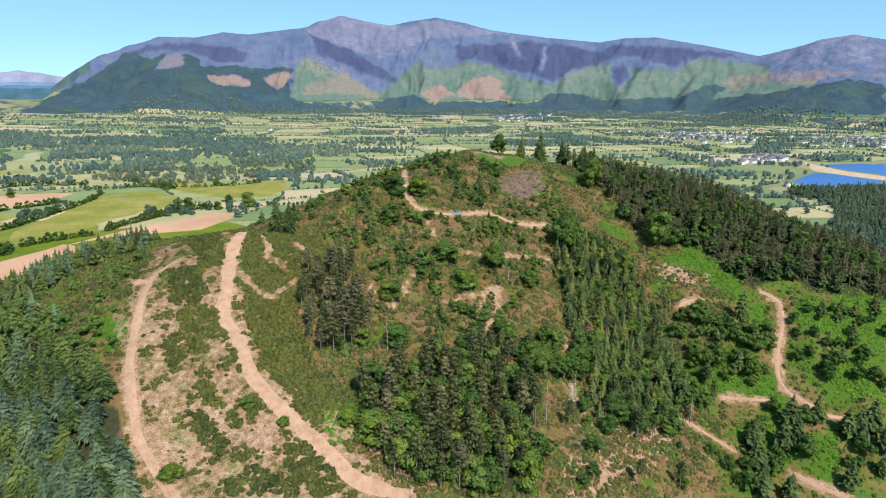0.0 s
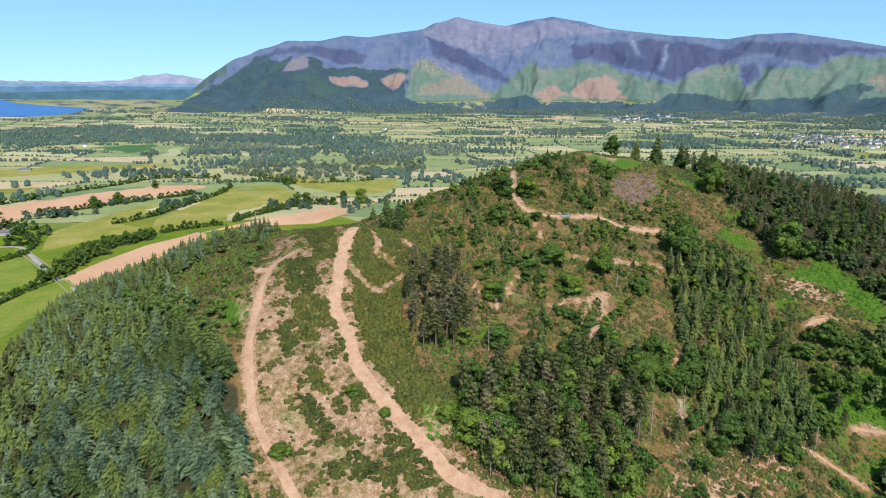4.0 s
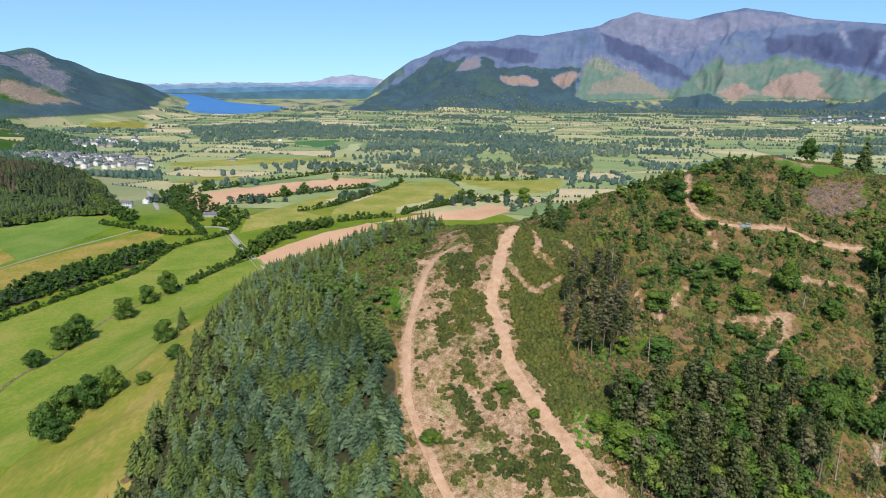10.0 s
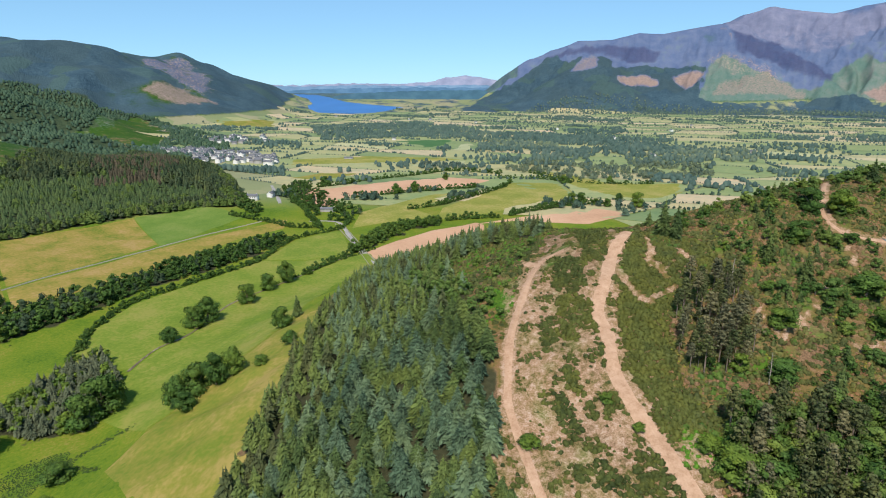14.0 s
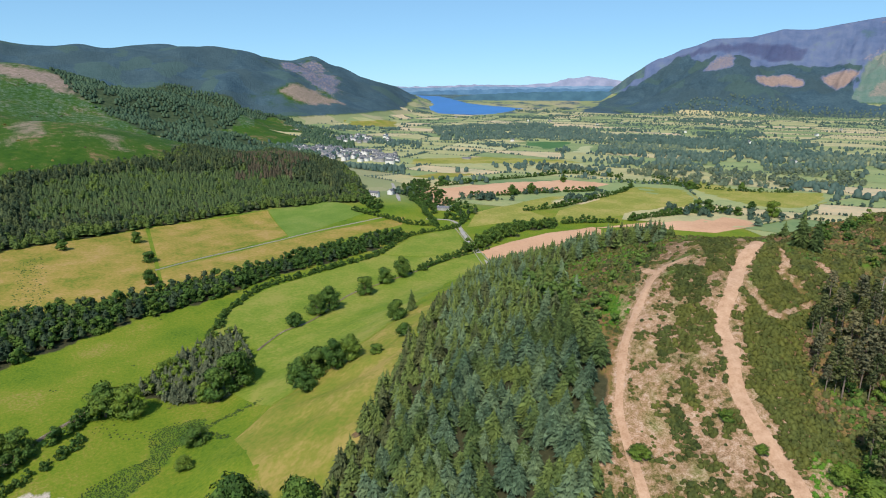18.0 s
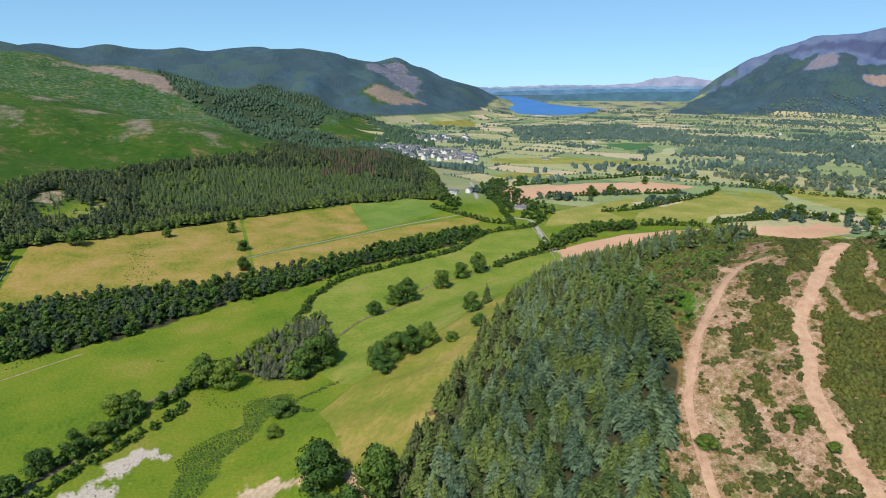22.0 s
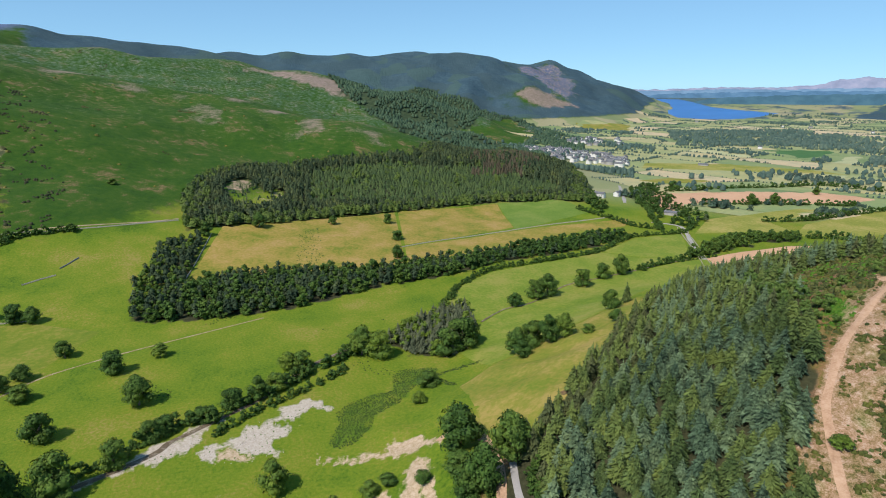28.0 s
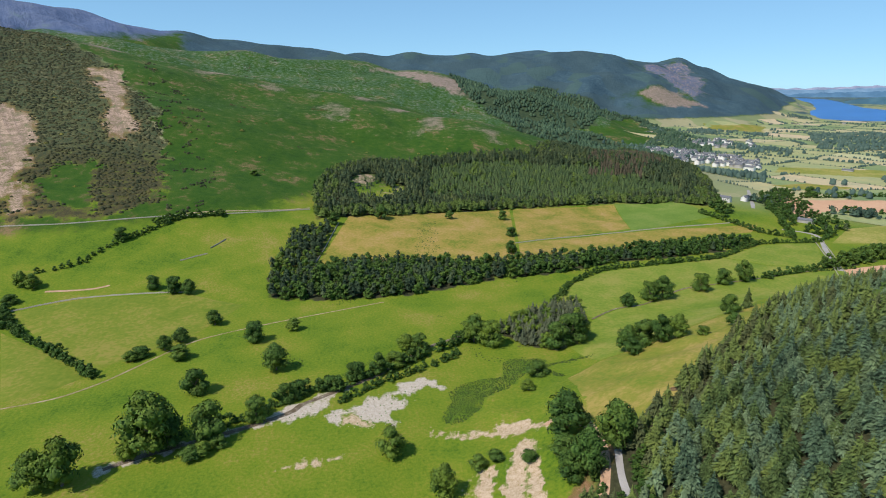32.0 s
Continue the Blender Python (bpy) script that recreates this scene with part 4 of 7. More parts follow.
SITKAS = make_tree("sitka_spruce", [conifer_crown(RNG, 760, 0.10, 0.21, 1.3) for _ in range(6)], conifer_trunk(RNG), BLUE_SPRUCE, "blue-green conifer in the dense hillside plantation")
GREENS = make_tree("plantation_spruce", [conifer_crown(RNG, 760, 0.10, 0.22, 1.3) for _ in range(6)], conifer_trunk(RNG), SPRUCE, "mid-green conifer in the dense hillside plantation")
SMALL_CONIFERS = [small_conifer(RNG) for _ in range(6)]
FAR_TREES = [far_tree(RNG) for _ in range(6)]
FAR_PINES = [far_tree(RNG, True) for _ in range(6)]
CLUMPS = [clump(RNG) for _ in range(8)]
LOW_CLUMPS = [clump(RNG, 15, 0.65, 0.34) for _ in range(8)]


def mound(rng, sides=5):
    """A distant bush or treetop: one crumpled dome."""
    t = np.arange(sides) * 6.283 / sides + rng.uniform(0, 6)
    a = np.stack([np.cos(t), np.sin(t), 0 * t - 0.1], 1) * rng.uniform(0.75, 1.2, (sides, 1))
    b = np.stack([0.75 * np.cos(t + 0.5), 0.75 * np.sin(t + 0.5), 0 * t + 0.55], 1) * rng.uniform(0.75, 1.2, (sides, 1))
    v = np.concatenate([a, b, [[0, 0, 0.9]]])
    f = [(i, (i + 1) % sides, sides + i) for i in range(sides)] + [((i + 1) % sides, sides + (i + 1) % sides, sides + i) for i in range(sides)] + [(sides + i, sides + (i + 1) % sides, 2 * sides) for i in range(sides)]
    return v, np.array(f)


MOUNDS = [mound(RNG) for _ in range(8)]
TINY_TREES = [(v * (0.42, 0.42, 0.75) + (0, 0, 0.25), f) for v, f in MOUNDS]


# ---- fields, tracks and water ----
from mathutils.geometry import delaunay_2d_cdt

FIELD_SHAPES = []
WAYS = []
TRACK_LINES = []
LABELS = {
    "dry_field": "sun-dried tan grass field", "green_field": "mown bright green pasture field", "ploughed_field": "pinkish brown bare tilled field",
    "hay_field": "pale green hay meadow", "crop_field": "dark green crop field in the valley", "pale_field": "pale cut field in the valley", "lane": "narrow grey country lane", "farm_track": "pale stony farm track across pasture",
    "forest_track": "wide sandy gravel forest track through cleared ground", "footpath": "worn sandy footpath over the heathery knoll", "stream": "shallow brown stony stream",
}


def polygon_mesh(name, poly, mat, gap, lift, level=land):
    """A sheet over a polygon, laid on the ground."""
    edge = []
    for (ax, ay), (bx, by) in zip(poly, poly[1:] + poly[:1]):
        n = max(1, int(math.hypot(bx - ax, by - ay) / gap))
        edge += [(ax + (bx - ax) * i / n, ay + (by - ay) * i / n) for i in range(n)]
    gx, gy = fill(poly, gap, np.random.RandomState(3), jitter=0.1)
    far = near_line(gx, gy, edge + edge[:1]) > gap * 0.35
    points = [Vector(p) for p in edge] + [Vector(p) for p in zip(gx[far], gy[far])]
    n = len(edge)
    co, _, faces, *_ = delaunay_2d_cdt(points, [(i, (i + 1) % n) for i in range(n)], [list(range(n))], 1, 0.001)
    co = np.array([tuple(c) for c in co])
    tri = np.array([f for f in faces if len(f) == 3])
    a, b, c = co[tri[:, 0]], co[tri[:, 1]], co[tri[:, 2]]
    flip = (b[:, 0] - a[:, 0]) * (c[:, 1] - a[:, 1]) - (b[:, 1] - a[:, 1]) * (c[:, 0] - a[:, 0]) < 0
    tri[flip] = tri[flip][:, ::-1]
    rise = np.where(near_line(co[:, 0], co[:, 1], edge + edge[:1]) < 0.05, min(lift, 0.03), lift)
    return mesh_of(name, np.column_stack([co, level(co[:, 0], co[:, 1]) + rise]), tri, mat, True)


def field(name, mat, poly):
    FIELD_SHAPES.append(poly)
    d = math.hypot(*poly[0])
    ob = new(name, polygon_mesh(name, poly, mat, 6 if d < 700 else 14 if d < 1500 else 40, 0.25 + d * 0.0004 + 0.02 * (len(FIELD_SHAPES) % 5)))
    return tagged(ob, LABELS[name], "field", kind="structure")


def smooth_line(line, step):
    """The line rounded through its points, with a point about every step metres."""
    p = np.array([line[0]] + list(line) + [line[-1]], float)
    out = []
    for i in range(1, len(p) - 2):
        n = max(2, int(np.linalg.norm(p[i + 1] - p[i]) / step))
        for t in np.arange(n) / n:
            a, b, c, d = p[i - 1:i + 3]
            out.append(0.5 * (2 * b + (c - a) * t + (2 * a - 5 * b + 4 * c - d) * t * t + (3 * b - a - 3 * c + d) * t ** 3))
    return np.array(out + [p[-1]])


def ribbon(name, mat, width, line):
    WAYS.append(line)
    TRACK_LINES.append((name, width, line))
    c = smooth_line(line, 2.5)
    t = np.gradient(c, axis=0)
    t /= np.linalg.norm(t, axis=1)[:, None]
    side = np.stack([-t[:, 1], t[:, 0]], 1)
    wob = width / 2 * (1 + 0.10 * ripple(c[:, 0], c[:, 1], 31, 21) + 0.07 * ripple(c[:, 0], c[:, 1], 9, 22))
    rows = []
    for k in (1, 0.6, 0.2, -0.2, -0.6, -1):
        p = c + side * (wob * k)[:, None]
        dip = -0.12 if abs(k) == 0.6 else 0.0
        rows.append(np.column_stack([p, land(p[:, 0], p[:, 1]) + 0.28 + dip - (0.22 if abs(k) == 1 else 0)]))
    v = np.stack(rows, 1).reshape(-1, 3)
    ob = new(name, mesh_of(name, v, grid_faces(len(c), 6)[:, ::-1], mat, True))
    return tagged(ob, LABELS[name], "stream" if name == "stream" else "track", kind="structure")


DRY = simple("dry_grass", [(0.38, (0.13, 0.155, 0.018)), (0.46, (0.21, 0.185, 0.032)), (0.54, (0.275, 0.205, 0.05)), (0.63, (0.33, 0.225, 0.08))], 0.03, 0.35)
STRAW = simple("straw_grass", [(0.38, (0.13, 0.172, 0.019)), (0.5, (0.198, 0.192, 0.032)), (0.6, (0.285, 0.222, 0.062))], 0.03, 0.35)
LUSH = simple("lush_grass", [(0.34, (0.078, 0.145, 0.018)), (0.5, (0.120, 0.185, 0.030)), (0.66, (0.175, 0.215, 0.05))], 0.03, 0.5)
PINK = simple("tilled_soil", [(0.3, (0.40, 0.225, 0.13)), (0.5, (0.49, 0.295, 0.18)), (0.7, (0.55, 0.355, 0.23))], 0.012, 0.3)
HAY = simple("hay_grass", [(0.38, (0.10, 0.152, 0.013)), (0.5, (0.148, 0.178, 0.02)), (0.6, (0.22, 0.20, 0.042))], 0.02, 0.3)
GOLD = simple("ripening_hay", [(0.38, (0.155, 0.185, 0.028)), (0.5, (0.225, 0.225, 0.045)), (0.6, (0.31, 0.265, 0.08))], 0.02, 0.3)
CROP = simple("crop_leaves", [(0.3, (0.04, 0.11, 0.035)), (0.7, (0.07, 0.15, 0.05))], 0.02, 0.5)
PALE = simple("cut_grass", [(0.3, (0.28, 0.30, 0.15)), (0.7, (0.38, 0.38, 0.22))], 0.02, 0.5)
EARTH = simple("sandy_earth", [(0.3, (0.30, 0.25, 0.12)), (0.5, (0.48, 0.37, 0.24)), (0.7, (0.60, 0.48, 0.34))], 0.1, 1.2)
TARMAC = simple("worn_tarmac", [(0.3, (0.24, 0.23, 0.22)), (0.7, (0.36, 0.34, 0.32))], 0.1, 2.0)
STREAM = simple("stony_stream", [(0.3, (0.07, 0.05, 0.03)), (0.5, (0.13, 0.10, 0.065)), (0.7, (0.36, 0.32, 0.27))], 0.25, 1.5, 0.6)
BAND_WOOD = [(69, 339), (89, 338), (104, 321), (105, 292), (112, 269), (107, 251), (81, 210), (59, 201), (58, 216), (58, 245), (54, 265), (60, 314)]
PINE_CLUMP = [(-55, 234), (-39, 243), (-27, 224), (-25, 207), (-32, 193), (-43, 192), (-52, 207)]
GULLY_WOOD = [(-27, 185), (-5, 203), (11, 219), (21, 214), (36, 207), (32, 164), (-10, 153), (-23, 164)]
BIRCH_WOOD = [(18, 232), (42, 238), (59, 247), (58, 219), (40, 217), (26, 216)]
EAST_SCRUB = [(116, 281), (140, 280), (154, 264), (142, 242), (123, 241), (109, 257)]
PATH_SCRUB = [(167, 275), (218, 282), (186, 231), (168, 236), (154, 246)]
FELLED = [(48, 213), (92, 223), (112, 206), (107, 190), (40, 167)]
SOUTH_WOOD = [(131, 236), (162, 222), (178, 216), (164, 193), (109, 190)]
WEST_WOOD = [(-676, -47), (-783, -51), (-878, -22), (-943, 24), (-1001, 185), (-1032, 330), (-1531, 777), (-1236, 769), (-808, 565), (-693, 494), (-735, 462), (-768, 391), (-766, 302), (-742, 194), (-690, 48)]
RIVER_BELT = [(-506, -88), (-531, -47), (-533, 30), (-517, 96), (-515, 142), (-519, 203), (-528, 251), (-474, 191), (-469, 117), (-447, 49), (-441, -10), (-448, -56), (-460, -87)]
BELT_CLUMP = [(-516, -89), (-621, -72), (-646, -38), (-635, -30), (-537, -50)]
PINE_BLOCK = [(-347, 82), (-384, 130), (-390, 161), (-354, 152), (-321, 138), (-308, 114), (-325, 92)]
ALDER_BELT = [(-481, 205), (-490, 227), (-499, 269), (-502, 309), (-512, 373), (-538, 440), (-548, 420), (-547, 338), (-541, 292), (-524, 245), (-503, 212)]
FIELD_WOOD = [(-449, 441), (-469, 517), (-478, 551), (-446, 525), (-437, 464), (-433, 434)]
VILLAGE = [(-1530, 834), (-1307, 796), (-1245, 767), (-1047, 837), (-1181, 944), (-1450, 934)]
VILLAGE_TOP = [(-1781, 1125), (-1671, 1283), (-1467, 1148), (-1532, 1006)]
TOWN = [(671, 2567), (778, 2354), (719, 1998), (1020, 2052), (1163, 2304), (952, 2533)]
TOWN_WEST = [(704, 1455), (854, 1533), (920, 1657), (797, 1624)]
TOWN_EAST = [(1171, 2053), (1366, 1908), (1696, 2382), (1417, 2378)]
FOOT_VILLAGE = [(231, 3595), (645, 3728), (586, 3288), (227, 3077)]
DERWENT = [(679, 1189), (809, 1335), (849, 1321), (894, 1231), (848, 1165), (757, 1137), (689, 1130)]
DERWENT_ARM = [(912, 1488), (1105, 1535), (946, 1306), (914, 1384)]
SPIT = [(907, 1552), (898, 1465), (900, 1361), (933, 1287), (888, 1223), (844, 1313), (827, 1366)]
FIELD_WOOD2 = [(-480, 557), (-456, 612), (-439, 595), (-460, 542)]
PLANTATION = [(-70, 133), (-87, 148), (-98, 163), (-113, 180), (-128, 196), (-146, 214), (-165, 232), (-185, 262), (-178, 290), (-140, 282), (-150, 312), (-240, 368), (-330, 418), (-385, 452), (-372, 405), (-330, 340), (-275, 268), (-244, 218), (-214, 175), (-182, 126), (-154, 80), (-120, 40), (-50, 60), (-46, 112)]
EAST_WOOD = [(72, 405), (95, 450), (180, 430), (260, 370), (310, 290), (300, 230), (226, 282), (194, 284), (178, 296), (153, 299), (145, 324), (131, 328), (111, 337), (100, 386)]
FAR_EAST_WOOD = [(300, 480), (593, 907), (600, 1076), (800, 1130), (1000, 1120), (1000, 700), (600, 350), (420, 330)]
KNOLL_SCRUB = [(-62, 275), (-30, 345), (12, 406), (72, 401), (70, 345), (49, 289), (23, 238), (-5, 217), (-19, 205), (-34, 244), (-55, 254)]
LAKE = [p[:2] for p in polar([(50.6, 3720, 0), (48.5, 3650, 0), (46, 3540, 0), (43.3, 3510, 0), (41.5, 3660, 0), (39.8, 3850, 0), (42.7, 3985, 0), (44.9, 4120, 0), (46.5, 4400, 0), (47.5, 4540, 0), (50, 4620, 0), (53, 4640, 0), (53.5, 4300, 0), (52.4, 3950, 0)])]
tagged(new("lake_north", polygon_mesh("lake", LAKE, WATER, 40, 3.5, valley_rise)), "long deep blue lake between wooded fells", "lake", kind="structure")
for poly in (DERWENT, DERWENT_ARM):
    tagged(new("lake_east", polygon_mesh("lake", poly, WATER, 30, 1.2)), "blue lake with a sandy shore beside the town", "lake", kind="structure")
tagged(new("sand_spit", polygon_mesh("sand_spit", SPIT, EARTH, 25, 1.6)), "pale sandy spit at the edge of the lake", "beach", kind="structure")
field("dry_field", DRY, [(-685, -9), (-699, 64), (-746, 213), (-522, 154), (-521, 85), (-523, 29), (-535, -47)])
field("dry_field", DRY, [(-749, 218), (-765, 377), (-632, 334), (-604, 237), (-587, 175)])
field("dry_field", DRY, [(-578, 172), (-613, 313), (-620, 393), (-613, 498), (-581, 465), (-580, 397), (-559, 327), (-536, 261), (-531, 195), (-526, 158)])
field("green_field", LUSH, [(-765, 379), (-749, 471), (-661, 468), (-648, 409), (-615, 329)])
field("dry_field", STRAW, [(-255, 98), (-262, 120), (-266, 147), (-270, 190), (-285, 235), (-262, 245), (-240, 215), (-205, 165), (-178, 125), (-158, 95), (-166, 84), (-184, 80), (-220, 90)])
MOWN = simple("mown_pasture", [(0.36, (0.105, 0.165, 0.016)), (0.48, (0.150, 0.200, 0.024)), (0.6, (0.225, 0.225, 0.048))], 0.03, 0.4)
for poly in ([(-399, 140), (-423, 160), (-447, 184), (-471, 227), (-480, 292), (-489, 363), (-455, 385), (-434, 432), (-424, 358), (-417, 309), (-410, 268), (-382, 217), (-376, 188), (-360, 162)],
             [(-356, 160), (-373, 188), (-379, 217), (-407, 268), (-414, 309), (-420, 358), (-430, 432), (-424, 452), (-384, 415), (-372, 344), (-330, 290), (-296, 240), (-288, 232), (-273, 190), (-269, 147), (-264, 122), (-312, 122)],
             [(-490, 366), (-526, 437), (-523, 503), (-470, 462), (-437, 436), (-456, 388)]):
    field("green_field", MOWN, poly)
field("ploughed_field", PINK, [(-764, 632), (-735, 788), (-667, 917), (-571, 948), (-564, 870), (-661, 666), (-627, 579), (-681, 582)])
field("ploughed_field", PINK, [(-427, 447), (-396, 431), (-358, 406), (-360, 472), (-365, 525), (-375, 593), (-396, 628), (-411, 632), (-415, 608), (-431, 566), (-433, 504)])
field("ploughed_field", PINK, [(-409, 622), (-381, 693), (-353, 753), (-321, 829), (-269, 795), (-292, 709), (-377, 668)])
field("hay_field", GOLD, [(-573, 593), (-586, 713), (-559, 841), (-549, 797), (-526, 650), (-474, 632), (-506, 559), (-517, 518)])
field("hay_field", GOLD, [(-499, 681), (-542, 947), (-467, 981), (-410, 918), (-377, 844), (-406, 795), (-430, 685), (-460, 613)])
field("hay_field", GOLD, [(-585, 1099), (-497, 1097), (-394, 1032), (-287, 1103), (-259, 1006), (-273, 925), (-327, 905), (-417, 953)])
field("crop_field", CROP, [(-1228, 1388), (-1107, 1582), (-986, 1412), (-990, 1288)])
field("pale_field", PALE, [(-1050, 1512), (-963, 1486), (-863, 1342), (-909, 1257)])
field("hay_field", GOLD, [(-1108, 918), (-1010, 1080), (-840, 1162), (-771, 1152), (-864, 1046), (-1031, 854)])
field("dry_field", STRAW, [(-896, 719), (-894, 814), (-815, 873), (-825, 751)])
field("pale_field", PALE, [(-839, 1016), (-771, 1152), (-714, 1054), (-799, 993)])
field("dry_field", STRAW, [(-2278, 1519), (-2264, 1822), (-1947, 1566), (-2178, 1463)])
field("hay_field", HAY, [(-456, -281), (-476, -235), (-477, -156), (-447, -106), (-394, -132), (-368, -157), (-343, -184), (-367, -213)])
field("hay_field", HAY, [(-422, -274), (-370, -217), (-333, -188), (-311, -207), (-310, -224)])
field("dry_field", STRAW, [(797, 1878), (998, 1987), (915, 1835), (769, 1751)])
CART = simple("trodden_earth", [(0.36, (0.13, 0.145, 0.03)), (0.48, (0.26, 0.20, 0.11)), (0.6, (0.36, 0.28, 0.19))], 0.12, 1.4)
ribbon("lane", TARMAC, 5, [(-806, 628), (-728, 576), (-684, 545)])
ribbon("lane", TARMAC, 5, [(-587, 512), (-554, 530), (-491, 487), (-437, 451), (-383, 415)])
ribbon("lane", TARMAC, 2.8, [(-153, 77), (-138, 71), (-126, 68)])
ribbon("farm_track", CART, 1.5, [(-301, -220), (-308, -194), (-323, -175), (-342, -160), (-373, -136), (-389, -112), (-408, -64), (-431, 8)])
ribbon("farm_track", CART, 2.4, [(-657, -188), (-686, -99), (-708, -55)])
ribbon("farm_track", GRAVEL, 3, [(-493, -271), (-495, -237), (-501, -223)])
ribbon("farm_track", GRAVEL, 4, [(-199, 63), (-200, 69), (-194, 71), (-184, 78), (-162, 74), (-145, 68), (-132, 61)])
STREAM_LINE = [(-228, -144), (-235, -131), (-242, -112), (-251, -86), (-263, -61)]
ribbon("stream", STREAM, 3.5, [(-228, -144), (-235, -131), (-242, -112), (-251, -86), (-263, -61), (-271, -54), (-277, -44), (-285, -31), (-300, -7), (-332, 27), (-348, 56), (-355, 71)])
ribbon("stream", STREAM, 1.8, [(-358, 160), (-375, 188), (-381, 217), (-409, 268), (-416, 309), (-422, 358), (-434, 432)])
ribbon("forest_track", GRAVEL, 2.8, [(-50, 122), (-60, 131), (-68, 137), (-76, 144), (-81, 149), (-88, 156), (-94, 166), (-100, 177), (-104, 187), (-108, 200), (-111, 211), (-113, 220), (-112, 229), (-106, 232)])
ribbon("forest_track", GRAVEL, 3.5, [(-112, 229), (-114, 223), (-120, 225)])
ribbon("forest_track", GRAVEL, 4.6, [(-9, 153), (-23, 153), (-32, 158), (-42, 165), (-52, 171), (-59, 177), (-65, 184), (-70, 193), (-76, 199), (-79, 206), (-81, 217), (-85, 231), (-86, 241), (-86, 253)])
ribbon("footpath", GRAVEL, 1.9, [(-25, 373), (-22, 327), (-15, 310), (1, 308), (26, 329), (38, 325), (60, 340)])
ribbon("footpath", GRAVEL, 1.7, [(117, 285), (122, 288), (130, 290)])
ribbon("footpath", GRAVEL, 1.7, [(160, 292), (166, 285), (163, 273), (151, 252), (148, 240), (154, 230), (158, 225), (167, 223)])
ribbon("footpath", GRAVEL, 1.2, [(121, 238), (133, 236), (141, 235)])
ribbon("footpath", GRAVEL, 1.2, [(93, 219), (107, 217), (116, 212)])
ribbon("footpath", GRAVEL, 1.6, [(136, 205), (143, 198), (150, 193)])


BARE_CLAY = (
    [(-220, 45), (-221, 51), (-217, 59), (-200, 66), (-194, 64), (-204, 56), (-206, 44)], [(-230, 12), (-224, 20), (-218, 40), (-213, 56), (-208, 52), (-214, 36), (-222, 16)],
    [(-150, 30), (-167, 33), (-198, 48), (-194, 54), (-162, 41), (-145, 37)], [(-194, 56), (-171, 51), (-151, 46), (-140, 43), (-141, 39), (-161, 42), (-192, 52)],
    [(-160, 19), (-174, 24), (-186, 28), (-185, 35), (-171, 30), (-158, 26)], [(-211, -66), (-215, -52), (-218, -32), (-215, -32), (-210, -49)])


# ---- what grows or lies where on the ground sheet ----
AZ = np.degrees(AA)
AZ = np.where(AZ > 180, AZ - 360, AZ)
EL = np.degrees(np.arctan2(GZ - EYE, RR))


# ragged edges for the covers
WX = GX + RR * (0.010 * ripple(AZ * 30, np.log(RR) * 1700, 90, 91) + 0.004 * ripple(AZ * 30, np.log(RR) * 1700, 25, 92))
WY = GY + RR * (0.010 * ripple(AZ * 30, np.log(RR) * 1700, 90, 93) + 0.004 * ripple(AZ * 30, np.log(RR) * 1700, 25, 94))


def over(*polys):
    """Cover of the polygons, with an edge a few metres wide, wider far off."""
    out = np.zeros(GX.shape)
    for p in polys:
        px, py = np.array(p, float).T
        wide = 0.007 * math.hypot(px.mean(), py.mean()) + 0.8
        s = (WX > px.min() - wide) & (WX < px.max() + wide) & (WY > py.min() - wide) & (WY < py.max() + wide)
        if s.any():
            x, y = WX[s], WY[s]
            d = near_line(x, y, p + p[:1]) * np.where(inside(x, y, p), 1, -1)
            out[s] = np.maximum(out[s], soft_step(d, -wide, wide))
    return out


WEST_FOOT = [(-400, 460), (-345, 345), (-288, 270), (-255, 220), (-225, 177), (-193, 128), (-163, 82), (-128, 30), (-300, -50), (-500, 200)]
KNOLL_MASK = KNOLL_MASK * (1 - over(WEST_FOOT))
cover, upland, rough, bank = (np.zeros(GX.shape + (4,), np.float32) for _ in range(4))
FERN = over(BRACKEN_A, BRACKEN_B, BRACKEN_C, BRACKEN_D, BRACKEN_E, BRACKEN_F, BRACKEN_G, BRACKEN_H, BRACKEN_I, SUMMIT_GRASS)
EAST_SIDE = KNOLL_MASK * soft_step(GX, 95, 125)
cover[..., 0] = np.maximum(over(CLEARING) * (0.52 - 0.12 * soft_step(GY, 190, 250)), 0.66 * over(FELLED_SOIL, SLOPE_SOIL) + 0.3 * over(CLEARCUT) + 0.5 * over(SLOPE_SOIL2) + KNOLL_MASK * 0.13)
cover[..., 1] = np.maximum(FERN, KNOLL_MASK * 0.30) + 0.22 * EAST_SIDE
cover[..., 2] = KNOLL_MASK * 0.95
far_hill = soft_step(GZ - 0.0895 * np.maximum(RR - 3600, 0), 25, 50) * (KNOLL_MASK < 0.1)
upland[..., 1] = far_hill
cover[..., 1] = np.maximum(cover[..., 1], 0.52 * over(RUSHES_A))
north = (RR > 3400) & (AZ < 36)


def soften(mask, times=2):
    """The mask with its edges spread over the neighbouring points."""
    m = mask.astype(np.float32)
    for _ in range(times):
        m = (np.roll(m, 1, 1) + 2 * m + np.roll(m, -1, 1)) / 4
        m[1:-1] = (m[:-2] + 2 * m[1:-1] + m[2:]) / 4
    return m


FA = AZ + 0.16 * ripple(AZ * 50, EL * 60, 70, 35) + 0.09 * ripple(AZ * 50, EL * 60, 22, 36)
FE = EL + 0.10 * ripple(AZ * 50, EL * 60, 80, 37) + 0.05 * ripple(AZ * 50, EL * 60, 24, 38)


def face(*polys):
    return soften(north * np.any([inside(FA, FE, p) for p in polys], axis=0), 1)


